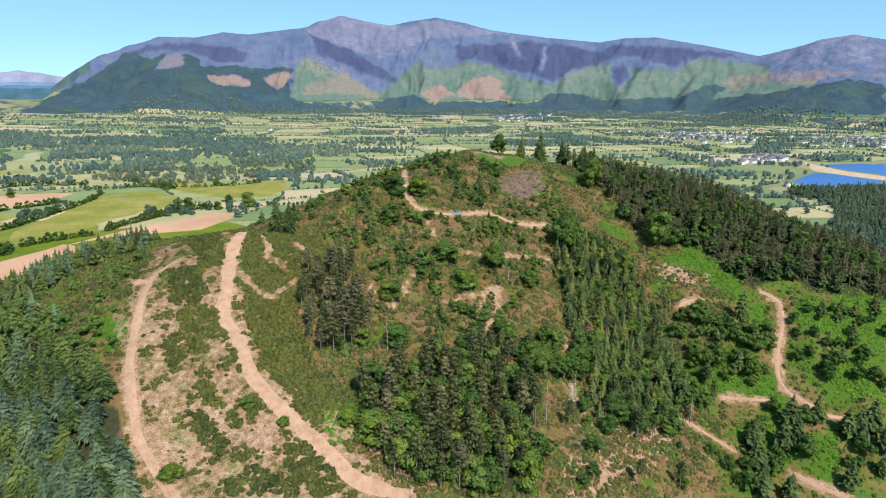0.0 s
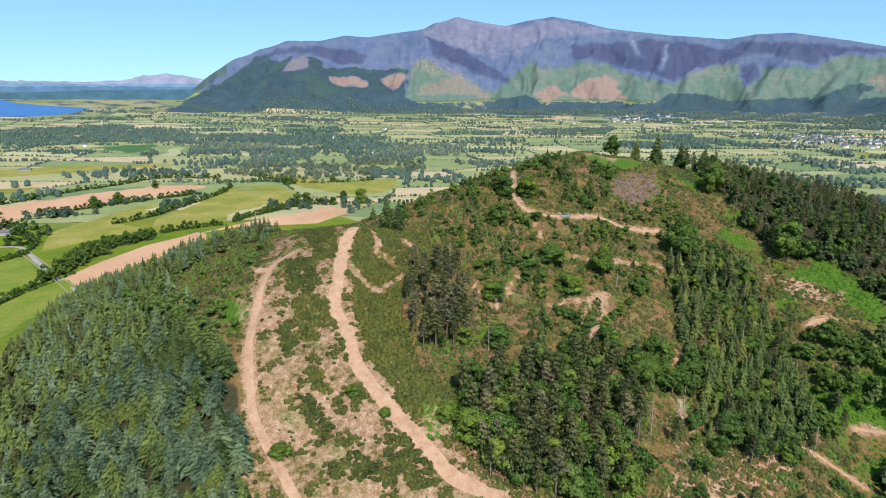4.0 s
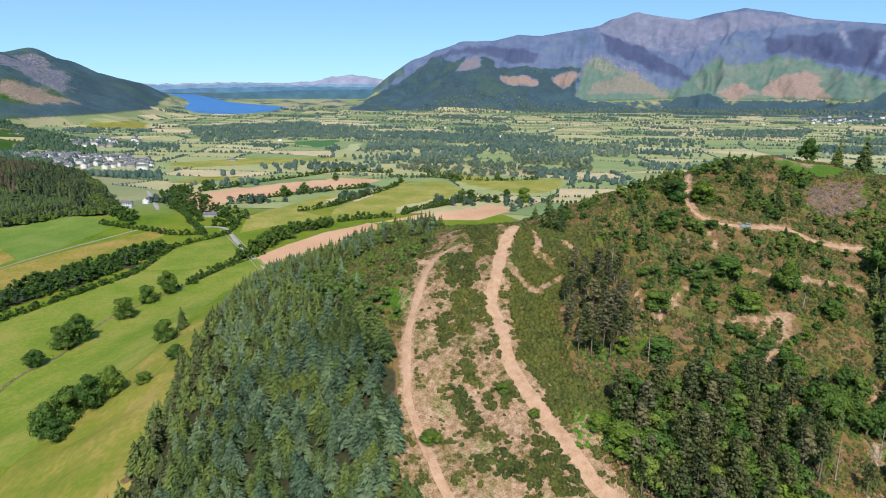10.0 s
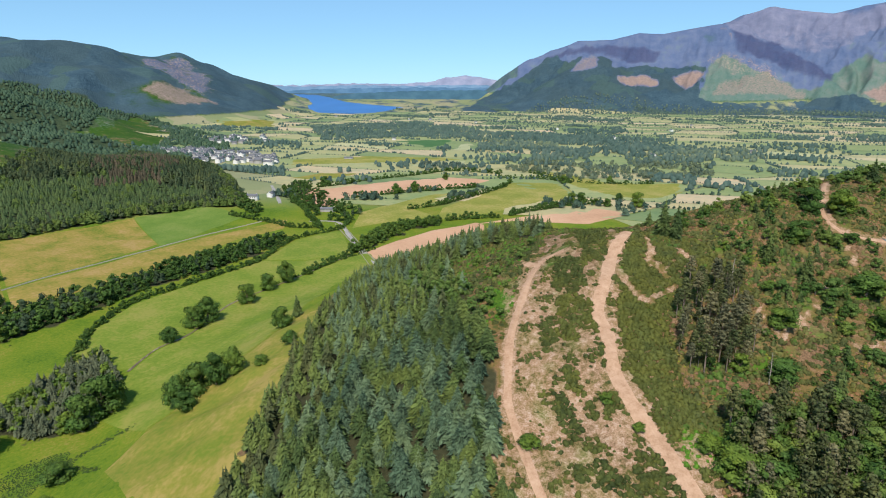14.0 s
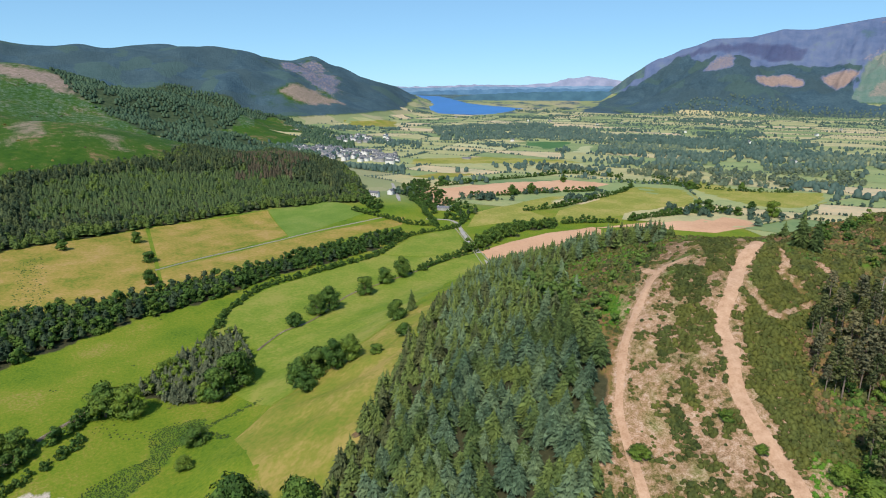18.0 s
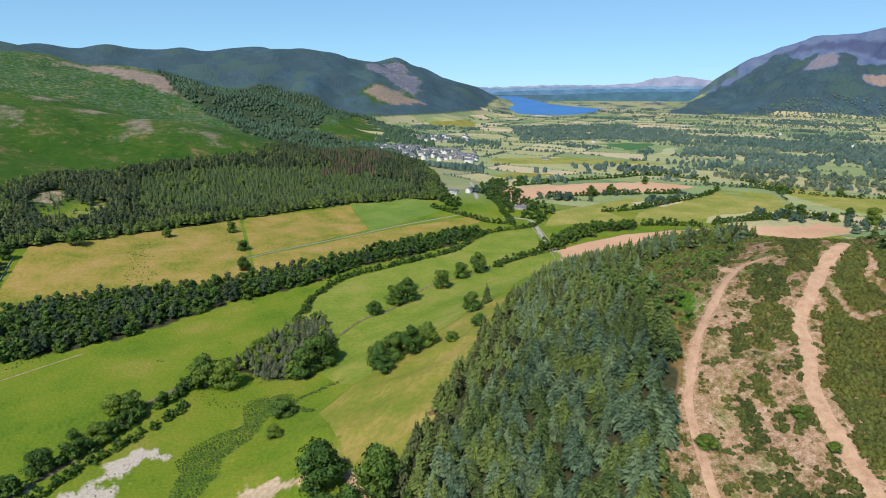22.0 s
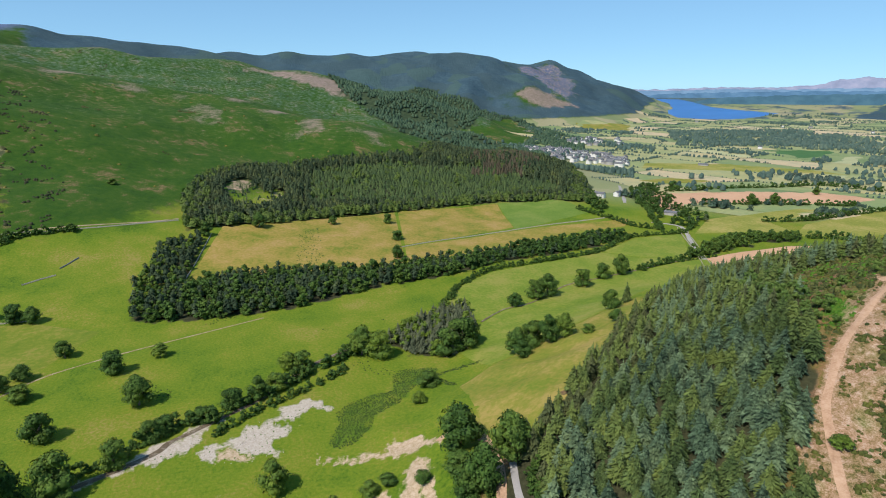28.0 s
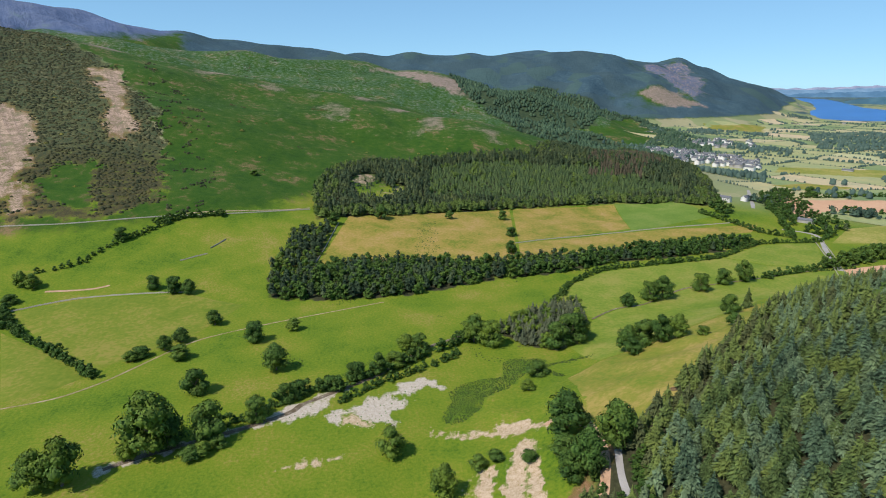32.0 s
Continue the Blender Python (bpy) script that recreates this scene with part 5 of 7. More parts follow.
green = np.clip(face(FACE_GREEN_A, FACE_GREEN_B, FACE_GREEN_E) + 0.4 * face(FACE_GREEN_TOP) - face(FACE_GULLY), 0, 1)
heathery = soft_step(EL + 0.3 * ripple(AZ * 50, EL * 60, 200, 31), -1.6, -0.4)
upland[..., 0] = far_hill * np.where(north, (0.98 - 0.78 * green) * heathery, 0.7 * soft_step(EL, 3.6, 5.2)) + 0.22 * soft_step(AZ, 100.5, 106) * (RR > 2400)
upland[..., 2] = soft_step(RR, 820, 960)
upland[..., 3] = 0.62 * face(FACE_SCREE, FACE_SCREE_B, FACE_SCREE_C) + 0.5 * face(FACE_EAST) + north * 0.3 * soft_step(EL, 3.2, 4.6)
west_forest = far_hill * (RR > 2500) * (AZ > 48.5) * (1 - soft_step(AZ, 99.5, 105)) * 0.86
bank[..., 3] = 0.70 * face(*FACE_HEATH_SHADE, FACE_GULLY) * (1 - face(FACE_SCREE_B, FACE_SCREE_C))
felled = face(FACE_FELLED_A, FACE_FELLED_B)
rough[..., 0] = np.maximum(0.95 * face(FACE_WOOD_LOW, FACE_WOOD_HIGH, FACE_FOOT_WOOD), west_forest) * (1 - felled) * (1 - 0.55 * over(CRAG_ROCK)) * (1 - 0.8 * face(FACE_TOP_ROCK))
FACE_PATH = [(12.95, 4.55), (12.35, 4.05), (11.95, 3.5), (12.1, 2.5), (12.3, 2.5), (12.2, 3.5), (12.6, 4.05)]
rough[..., 1] = 0.75 * felled + 0.6 * face(FACE_PATH) + 0.72 * face(FACE_HAY_A, FACE_HAY_B) + 0.5 * face(FACE_HAY_C, FACE_HAY_D, FACE_HAY_E, FACE_BRACKEN, FACE_BROWN, FACE_TOP_ROCK) + 0.62 * over(FELL_TOP)
rough[..., 2] = 0.36 * face(FACE_ROCKS) + 0.34 * over(CRAG_ROCK) + 0.5 * over(WOOD_ROCK, WOOD_ROCK2) + 0.60 * over(SCREE_A, SCREE_B, SCREE_C) + 0.55 * over(BRASH_A, BRASH_B)
cover[..., 2] = np.maximum(cover[..., 2], 0.12 * over(RUSHES_A) + 0.36 * over(RUSHES_B))
cover[..., 2] = np.maximum(cover[..., 2], 0.66 * over(GORSE_SLOPE) * (1 - over(GORSE_GLADE)))
cover[..., 2] = np.maximum(cover[..., 2], 0.5 * soft_step(AZ, 100.5, 106) * (RR > 2400) * soft_step(EL, 4.2, 5.4))
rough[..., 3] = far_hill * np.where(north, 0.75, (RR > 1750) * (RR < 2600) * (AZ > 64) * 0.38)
brow = np.zeros(GX.shape)
here = (RR > 850) & (RR < 2700) & (AZ > 62) & (AZ < 122)
brow[here] = (0.32 * (1 - soft_step(near_line(GX[here], GY[here], [c[:2] for c in FELL_NEAR]), 15, 110)) + 0.22 * (1 - soft_step(near_line(GX[here], GY[here], [c[:2] for c in FELL_MID]), 20, 120))) * np.clip(1.1 * ripple(GX[here], GY[here], 110, 58) - 0.1, 0, 1)
upland[..., 0] = np.maximum(upland[..., 0], 0.62 * over(CRAG_ROCK))
rough[..., 1] = np.maximum(rough[..., 1], 0.60 * over(CRAG_SCAR) + 0.38 * over(CRAG_ROCK) + 0.16 * over(FELL_BENT_A, FELL_BENT_B) + brow + 0.28 * far_hill * (RR > 1100) * (RR < 2600) * (AZ > 64))
rough[..., 0] *= 1 - 0.6 * soften(over(CRAG_SCAR, HUMMOCK)) - 0.3 * soften(over(YOUNG_FOREST))
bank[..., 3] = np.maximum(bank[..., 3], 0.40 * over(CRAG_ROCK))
beside = np.full(GX.shape, 1e9)
close = RR < 520
beside[close] = near_line(WX[close], WY[close], STREAM_LINE)
bank[..., 0] = np.maximum(bank[..., 0], 0.74 * over(SHINGLE_A, SHINGLE_B) * (1 - over(EARTH_D)))
bank[..., 0] = np.maximum(bank[..., 0], 0.68 * (1 - soft_step(beside, 2.0, 5.0)))
knoll_patch = ripple(GX, GY, 34, 51) + 0.7 * ripple(GX, GY, 13, 52)
bank[..., 2] = KNOLL_MASK * (0.38 + 0.26 * knoll_patch) * (1 - EAST_SIDE) + 0.5 * over(HEATH_RUST, HEATH_RUST2) + 0.8 * over(HEATH_BRASH)
cover[..., 1] += KNOLL_MASK * 0.26 * (ripple(GX, GY, 28, 53) + 0.7 * ripple(GX, GY, 11, 54))
bank[..., 1] = np.maximum(0.34 * over(EARTH_A, EARTH_B, EARTH_C), 0.82 * over(EARTH_D, *BARE_CLAY))
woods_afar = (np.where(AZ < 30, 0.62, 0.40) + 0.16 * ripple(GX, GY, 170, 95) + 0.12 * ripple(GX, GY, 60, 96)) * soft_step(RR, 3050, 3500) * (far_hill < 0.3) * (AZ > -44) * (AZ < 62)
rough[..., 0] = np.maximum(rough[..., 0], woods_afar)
upland[..., 1] = np.maximum(upland[..., 1], 0.9 * over(HUMMOCK))
# land past the lake takes the haze-tinted heather, slope and forest colours
beyond = (RR > 4300) * (AZ > 29.5) * (AZ < 58)
upland[..., 0] = np.where(beyond, 0.42, upland[..., 0])
rough[..., 3] = np.maximum(rough[..., 3], 0.8 * beyond)
rough[..., 0] = np.maximum(rough[..., 0], 0.5 * beyond)
upland[..., 1] *= 1 - 0.7 * over(GORSE_SLOPE) * (1 - over(GORSE_GLADE))
cover[..., 3] = 0.8 * over(PLANTATION, EAST_WOOD, BAND_WOOD, GULLY_WOOD, WEST_WOOD, RIVER_BELT, BELT_CLUMP, PINE_BLOCK, ALDER_BELT, FIELD_WOOD, FIELD_WOOD2, FAR_EAST_WOOD) + 0.8 * over(ROUGH_WOOD) * (1 - over(HUMMOCK))
cover[..., 3] *= (1 - over(CLEARCUT, WOOD_ROCK, WOOD_ROCK2)) * (1 - over(CLEARING))
near_track = np.full(GX.shape, 1e9)
close = RR < 520
for name, width, line in TRACK_LINES:
    if name in ("forest_track", "footpath"):
        near_track[close] = np.minimum(near_track[close], near_line(GX[close], GY[close], line) - width / 2)
verge = close * (1 - soft_step(near_track, 0.3, 3.0))
worn = np.full(GX.shape, 1e9)
for line in EROSION:
    worn[close] = np.minimum(worn[close], near_line(WX[close], WY[close], line))
worn = close * (1 - soft_step(worn, 0.9, 2.8))
cover[..., 0] = np.maximum(cover[..., 0], 0.6 * verge)
cover[..., 0] = np.maximum(cover[..., 0], 0.66 * np.maximum(worn, soften(over(SOIL_SCAR, SOIL_SCAR2, SUMMIT_SAND), 1)))
cover[..., 1] *= 1 - worn
bank[..., 2] *= 1 - np.maximum(verge, worn)
cover[..., 3] = np.maximum(cover[..., 3], 0.60 * over(GORSE_SLOPE) * (1 - over(SCREE_A, SCREE_B, SCREE_C, GORSE_GLADE)))
cover[..., 1] *= 1 - 0.7 * verge
cover[..., 3] *= 1 - verge
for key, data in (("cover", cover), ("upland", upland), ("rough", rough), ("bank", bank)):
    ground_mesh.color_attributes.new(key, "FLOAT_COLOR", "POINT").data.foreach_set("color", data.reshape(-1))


# ---- woods, hedges and trees ----
def stuff(name, mat, shapes, x, y, size, label, category, wide=None, sink=0.1):
    return tagged(new(name, scatter_mesh(name, mat, shapes, x, y, size, wide, sink)), label, category, kind="stuff")


def away_from_ways(x, y, gap):
    ok = np.ones(len(x), bool)
    for line in WAYS:
        ok &= near_line(x, y, line) > gap
    return ok


def tree(models, x, y, height):
    k = RNG.randint(len(models))
    wide = 1.0 if models is not OAKS else min(1.5, max(0.95, 14.0 / height)) * RNG.uniform(0.95, 1.15)
    return plant(models[k], x, y, height, wide, "field trees" if models is OAKS else "hillside spruces")


def hedge(gap, height, line):
    HEDGES.append((gap, height, line))


HEDGES = []
hedge(6, 7, [(-463, -292), (-420, -262), (-372, -218), (-332, -182)])
hedge(5, 6, [(-397, 142), (-425, 164), (-449, 187), (-474, 229), (-483, 292), (-492, 363), (-530, 437), (-526, 508), (-556, 551)])
hedge(5, 3.2, [(-421, 319), (-424, 360), (-428, 413), (-428, 464)])
hedge(9, 9, [(-282, -36), (-295, -19), (-304, -1), (-317, 19), (-333, 46), (-342, 60)])
hedge(5, 5, [(-269, -32), (-281, -16), (-291, 1), (-303, 25), (-320, 47)])
hedge(12, 10, [(-657, 663), (-628, 729), (-590, 794), (-556, 853)])
hedge(10, 9, [(-529, 648), (-515, 695), (-514, 761), (-516, 854), (-534, 933)])
hedge(8, 10, [(-397, 695), (-383, 747), (-365, 801), (-332, 843)])
hedge(10, 10, [(-445, 620), (-422, 653), (-403, 673)])
hedge(12, 10, [(-761, 686), (-754, 796), (-725, 903), (-699, 990), (-602, 1010)])
hedge(9, 8, [(-256, -94), (-266, -76), (-277, -60), (-290, -38)])
hedge(4, 4.5, [(-152, 86), (-137, 79), (-122, 75)])
hedge(4, 3.5, [(-160, 70), (-142, 63), (-128, 58)])
hedge(4, 5.5, [(-141, 79), (-128, 74), (-116, 70)])
hedge(4, 4, [(-127, 63), (-117, 61), (-110, 60)])
hedge(10, 8, [(-576, 968), (-511, 1001), (-446, 988)])
hedge(14, 8, [(-562, 1057), (-445, 1005), (-375, 1024), (-327, 1068)])
hedge(6, 7, [(-680, 460), (-620, 473), (-578, 477), (-544, 495)])
hedge(5, 8, [(-774, 627), (-712, 588), (-642, 551), (-601, 526), (-558, 502)])
hedge(9, 7, [(-419, 356), (-427, 384), (-432, 416), (-439, 452)])
hedge(8, 6, [(-526, -292), (-542, -265), (-577, -246), (-608, -223), (-634, -201)])
hedge(6, 8, [(-632, -217), (-638, -202), (-649, -181), (-659, -147)])
tree(OAKS, -239, -125, 33.2)
tree(OAKS, -242, -118, 20.0)
tree(OAKS, -245, -99, 23.8)
tree(OAKS, -297, -115, 18.1)
tree(OAKS, -319, -71, 18.7)
tree(OAKS, -369, -89, 16.5)
tree(OAKS, -385, -63, 9.8)
tree(OAKS, -258, -77, 16.3)
tree(OAKS, -276, -63, 13.4)
tree(OAKS, -286, -38, 10.1)
tree(OAKS, -282, -56, 10.7)
tree(OAKS, -219, -158, 26.1)
tree(OAKS, -218, -169, 19.8)
tree(OAKS, -234, -134, 13.2)
tree(OAKS, -228, -105, 7.6)
tree(OAKS, -231, -100, 7.7)
tree(OAKS, -237, -93, 7.1)
tree(OAKS, -366, -148, 11.5)
tree(OAKS, -379, -140, 10.9)
tree(OAKS, -349, -134, 11.9)
tree(OAKS, -408, -122, 13.3)
tree(OAKS, -352, -166, 7.8)
tree(OAKS, -357, -161, 8.8)
tree(OAKS, -489, -185, 14.5)
tree(OAKS, -480, -166, 16.4)
tree(OAKS, -477, -154, 14.0)
tree(OAKS, -502, -292, 14.5)
tree(OAKS, -500, -282, 13.1)
tree(OAKS, -473, -289, 9.2)
tree(OAKS, -431, -275, 11.9)
tree(OAKS, -212, -9, 15.6)
tree(OAKS, -174, 9, 16.2)
tree(OAKS, -184, 68, 22.1)
tree(OAKS, -154, 77, 21.7)
tree(OAKS, -148, 62, 20.1)
tree(OAKS, -168, 61, 10.7)
tree(OAKS, -188, 36, 6.2)
tree(OAKS, -188, 28, 6.8)
tree(OAKS, -177, 48, 5.5)
tree(OAKS, -150, 56, 12.7)
tree(OAKS, -296, -22, 12.5)
tree(OAKS, -302, -7, 13.5)
tree(OAKS, -308, 3, 12.1)
tree(OAKS, -328, 22, 14.4)
tree(OAKS, -334, 14, 11.3)
tree(OAKS, -336, 62, 20.7)
tree(OAKS, -327, 72, 20.4)
tree(OAKS, -317, 126, 24.9)
tree(OAKS, -314, 114, 20.4)
tree(OAKS, -322, 135, 19.0)
tree(OAKS, -255, 74, 6.9)
tree(OAKS, -273, 86, 11.0)
tree(OAKS, -379, 200, 11.8)
tree(OAKS, -388, 225, 18.4)
tree(OAKS, -391, 238, 19.8)
tree(OAKS, -400, 279, 18.6)
tree(OAKS, -414, 310, 16.1)
tree(OAKS, -417, 333, 21.3)
tree(OAKS, -284, 221, 15.3)
tree(FIRS, -286, 235, 15.5)
tree(OAKS, -267, 141, 17.3)
tree(OAKS, -263, 150, 18.0)
tree(OAKS, -254, 155, 18.4)
tree(OAKS, -252, 164, 15.5)
tree(OAKS, -252, 136, 10.8)
tree(OAKS, -234, 168, 5.7)
tree(OAKS, -237, 189, 7.4)
tree(OAKS, -811, -129, 8.3)
tree(OAKS, -687, 185, 15.0)
tree(OAKS, -609, 173, 12.2)
tree(OAKS, -540, 152, 15.9)
tree(OAKS, -676, 30, 18.5)
tree(OAKS, -686, 116, 11.7)
tree(OAKS, -595, -238, 14.5)
tree(OAKS, -654, -28, 15.1)
tree(OAKS, -621, 723, 18.7)
tree(OAKS, -613, 760, 19.2)
tree(OAKS, -772, 712, 18.5)
tree(OAKS, -646, 890, 15.1)
tree(OAKS, -455, 978, 16.9)
tree(OAKS, -388, 1023, 15.0)
tree(OAKS, -318, 881, 12.9)
tree(OAKS, -280, 851, 24.7)
tree(OAKS, -316, 830, 14.0)
tree(OAKS, -358, 834, 17.9)
tree(OAKS, -368, 823, 17.8)
tree(FIRS, -73, 259, 17.5)
tree(FIRS, -68, 260, 15.3)
tree(FIRS, 65, 421, 22.6)
tree(FIRS, 97, 427, 17.8)
tree(FIRS, 53, 427, 16.6)
tree(OAKS, 38, 438, 14.4)
tree(FIRS, -5, 369, 12.9)
tree(FIRS, 5, 358, 15.3)
tree(FIRS, 20, 344, 15.4)
tree(OAKS, -26, 318, 12.4)
tree(OAKS, -14, 322, 11.3)
tree(OAKS, -26, 288, 9.7)
tree(FIRS, -33, 265, 13.2)
tree(FIRS, -19, 263, 13.6)
tree(OAKS, 24, 275, 13.2)
tree(OAKS, 1, 272, 9.8)
tree(OAKS, -17, 209, 8.8)
tree(OAKS, -21, 231, 8.0)
tree(OAKS, 41, 273, 7.8)
tree(OAKS, 9, 255, 9.3)
tree(FIRS, 81, 428, 18.9)
tree(OAKS, 66, 319, 22.6)
tree(OAKS, 94, 389, 19.4)
tree(OAKS, 121, 332, 20.9)
tree(OAKS, 55, 226, 12.4)
tree(OAKS, 35, 218, 14.1)
tree(OAKS, 10, 210, 11.2)
tree(FIRS, -1, 213, 13.5)
tree(OAKS, -21, 167, 11.5)
tree(OAKS, -29, 170, 5.8)
tree(OAKS, -60, 169, 3.5)
tree(OAKS, -74, 145, 4.8)
tree(OAKS, -48, 165, 3.1)
tree(FIRS, 144, 276, 19.0)

hx, hy, hs = [], [], []
for gap, height, line in HEDGES:
    c = smooth_line(line, gap * 0.42)
    n = len(c)
    keep = RNG.uniform(size=n) < 0.93
    hx += list((c[:, 0] + RNG.normal(size=n) * 1.2)[keep])
    hy += list((c[:, 1] + RNG.normal(size=n) * 1.2)[keep])
    hs += list((height * RNG.uniform(0.55, 1.15, n))[keep])
LEAFY = [leafy_crown(RNG, 10, 22, -0.08, 0.5, 0.085) for _ in range(6)]
stuff("hedgerow", OAK, LEAFY, hx, hy, hs, "thick green hedgerows and lines of trees between fields", "hedge")

# the conifer plantation on the spur
px, py = fill(PLANTATION, 4.9, jitter=0.6)
mixed = inside(px + 5 * ripple(px, py, 30, 57), py, SHOULDER_MIX)
mx, my = px[mixed], py[mixed]
ok = away_from_ways(px, py, 7) & (~mixed | (RNG.uniform(size=len(px)) < 0.22))
px, py = px[ok], py[ok]
LARCHES = make_tree("larch_tree", [conifer_crown(RNG, 800, 0.1, 0.22, 1.1) for _ in range(6)], conifer_trunk(RNG), PINE, "brownish larch at the edge of the plantation")
near = np.argsort(np.hypot(px + 100, py - 140))[:300]
for i in near:
    models = SITKAS if RNG.uniform() < 0.5 else GREENS
    if near_line(px[i:i + 1], py[i:i + 1], [(-244, 218), (-214, 175), (-182, 126), (-154, 80), (-120, 40)])[0] < 15 and RNG.uniform() < 0.5:
        models = LARCHES
    plant(models[RNG.randint(6)], px[i], py[i], RNG.uniform(7.5, 14.5), RNG.uniform(1.2, 1.55), "plantation conifers")
rest = np.ones(len(px), bool)
rest[near] = False
at_edge = near_line(px, py, [(-244, 218), (-214, 175), (-182, 126), (-154, 80), (-120, 40)]) < 15
kind = np.clip(0.3 * at_edge + RNG.uniform(size=len(px)) * 0.9 + 0.05 + 0.10 * ripple(px, py, 45, 41), 0, 1)
SHAPES_A = [join_parts([conifer_crown(RNG, 300, 0.10, 0.27, 1.9), conifer_trunk(RNG)]) for _ in range(6)]
SHAPES_B = [conifer_crown(RNG, 240, 0.08, 0.26, 1.9) for _ in range(9)]
for mat, ok, label in ((BLUE_SPRUCE, rest & (kind < 0.42), "dense plantation of blue-green spruces"), (SPRUCE, rest & (kind >= 0.42) & (kind < 0.88), "dark green spruces among the plantation"), (PINE, rest & (kind >= 0.88), "brownish larches and pines in the plantation")):
    stuff("conifer_stand", mat, SHAPES_B, px[ok], py[ok], RNG.uniform(7.0, 14.5, ok.sum()), label, "woodland")

BIRCH = foliage("birch_leaves", (0.042, 0.085, 0.015), (0.135, 0.200, 0.044), 0.35, 0.5, 0.6)
ok = away_from_ways(mx, my, 5)
stuff("trees", BIRCH, LEAFY, mx[ok], my[ok], RNG.uniform(2.5, 7.5, ok.sum()), "young birches and scrub between the spruces on the shoulder", "woodland")

# woods on and round the knoll
SINGLE = {}


def singles(mat, shapes):
    """Models of single trees with a trunk and a crown, in the colours of a wood's mix."""
    key = (mat.name, shapes is SHAPES_A, shapes is PINE_SHAPES)
    if key not in SINGLE:
        if shapes is SHAPES_A:
            SINGLE[key] = make_tree("spruce_tree", [conifer_crown(RNG, 520, 0.06, 0.22, 1.4) for _ in range(5)], conifer_trunk(RNG), mat, "green pointed conifer on the knoll's slope")
        elif shapes is PINE_SHAPES:
            SINGLE[key] = make_tree("pine_tree", [pine_crown(RNG, 15, 40) for _ in range(5)], pine_trunk(RNG), mat, "olive pine with a tall bare trunk on the slope")
        else:
            SINGLE[key] = make_tree("birch_tree" if mat is BIRCH else "broadleaf_tree", [leafy_crown(RNG, 13, 62, 0.06, 0.42, 0.044) for _ in range(5)], leafy_trunk(RNG), mat, "bright young birch on the knoll's slope" if mat is BIRCH else "leafy green tree on the knoll's slope")
    return SINGLE[key]


def wood(poly, gap, keep, mix, label, single=""):
    """A wood of several kinds: mix gives (material, shapes, share, least and most height)."""
    x, y = fill(poly, gap, keep=keep)
    ok = away_from_ways(x, y, 2.5)
    for glade in (BRACKEN_A, BRACKEN_B, BRACKEN_C, SUMMIT_GRASS):
        ok &= ~inside(x + 3, y - 4, glade) & ~inside(x, y, glade)
    x, y = x[ok], y[ok]
    r, low = RNG.uniform(size=len(x)), 0.0
    for mat, shapes, share, a, b in mix:
        s = (r >= low) & (r < low + share)
        low += share
        if single:
            for i in np.flatnonzero(s):
                models = singles(mat, shapes)
                plant(models[RNG.randint(len(models))], x[i], y[i], RNG.uniform(a, b), RNG.uniform(0.9, 1.2), single)
        elif s.sum():
            stuff("trees", mat, shapes, x[s], y[s], RNG.uniform(a, b, s.sum()), label, "woodland")


PINE_SHAPES = [join_parts([pine_crown(RNG, 11, 24), pine_trunk(RNG)]) for _ in range(5)]
LEAFY_TALL = [join_parts([leafy_crown(RNG, 11, 40, 0.12, 0.4, 0.058), leafy_trunk(RNG)]) for _ in range(6)]
wood(EAST_WOOD, 4.9, 0.95, [(SPRUCE, SHAPES_A, 0.25, 8, 15), (OLIVE_PINE, PINE_SHAPES, 0.33, 9, 14), (PINE, PINE_SHAPES, 0.24, 10, 15), (OAK, LEAFY_TALL, 0.18, 7, 11)], "dark conifers covering the shoulder of the knoll")
wood(BAND_WOOD, 5.0, 0.92, [(BAND_SPRUCE, SHAPES_A, 0.55, 9, 13), (SPRUCE, SHAPES_A, 0.15, 9, 15), (OAK, LEAFY_TALL, 0.2, 7, 11), (PINE, PINE_SHAPES, 0.1, 10, 14)], "green conifers in a band down the hillside", "trees in the band down the knoll")
wood(PINE_CLUMP, 3.9, 0.95, [(OLIVE_PINE, PINE_SHAPES, 0.6, 7, 16), (PINE, PINE_SHAPES, 0.35, 7, 14), (OAK, LEAFY_TALL, 0.05, 6, 8)], "clump of olive pines with bare trunks", "pines in the clump")
wood(GULLY_WOOD, 4.6, 0.95, [(PINE, PINE_SHAPES, 0.46, 12, 18), (OLIVE_PINE, PINE_SHAPES, 0.12, 12, 18), (OAK, LEAFY_TALL, 0.2, 9, 13), (BIRCH, LEAFY_TALL, 0.22, 8, 12)], "tall pines and broadleaf trees in the gully", "trees in the gully")
wood(BIRCH_WOOD, 5.5, 0.9, [(OAK, LEAFY_TALL, 0.8, 6, 11), (SPRUCE, SHAPES_A, 0.2, 8, 12)], "leafy young trees below the path", "young trees below the path")
wood(EAST_SCRUB, 5.4, 0.85, [(OAK, LEAFY_TALL, 0.85, 5, 10), (SPRUCE, SHAPES_A, 0.15, 6, 11)], "rounded birch and rowan scrub on bracken")
wood(PATH_SCRUB, 6.2, 0.75, [(OAK, LEAFY_TALL, 0.7, 4, 8), (SPRUCE, SHAPES_A, 0.3, 6, 11)], "scattered scrub trees beside the footpath")
wood(FELLED, 7.0, 0.5, [(PINE, PINE_SHAPES, 0.5, 9, 14), (OAK, LEAFY_TALL, 0.5, 3, 8)], "few trees left standing on felled ground", "trees left on felled ground")
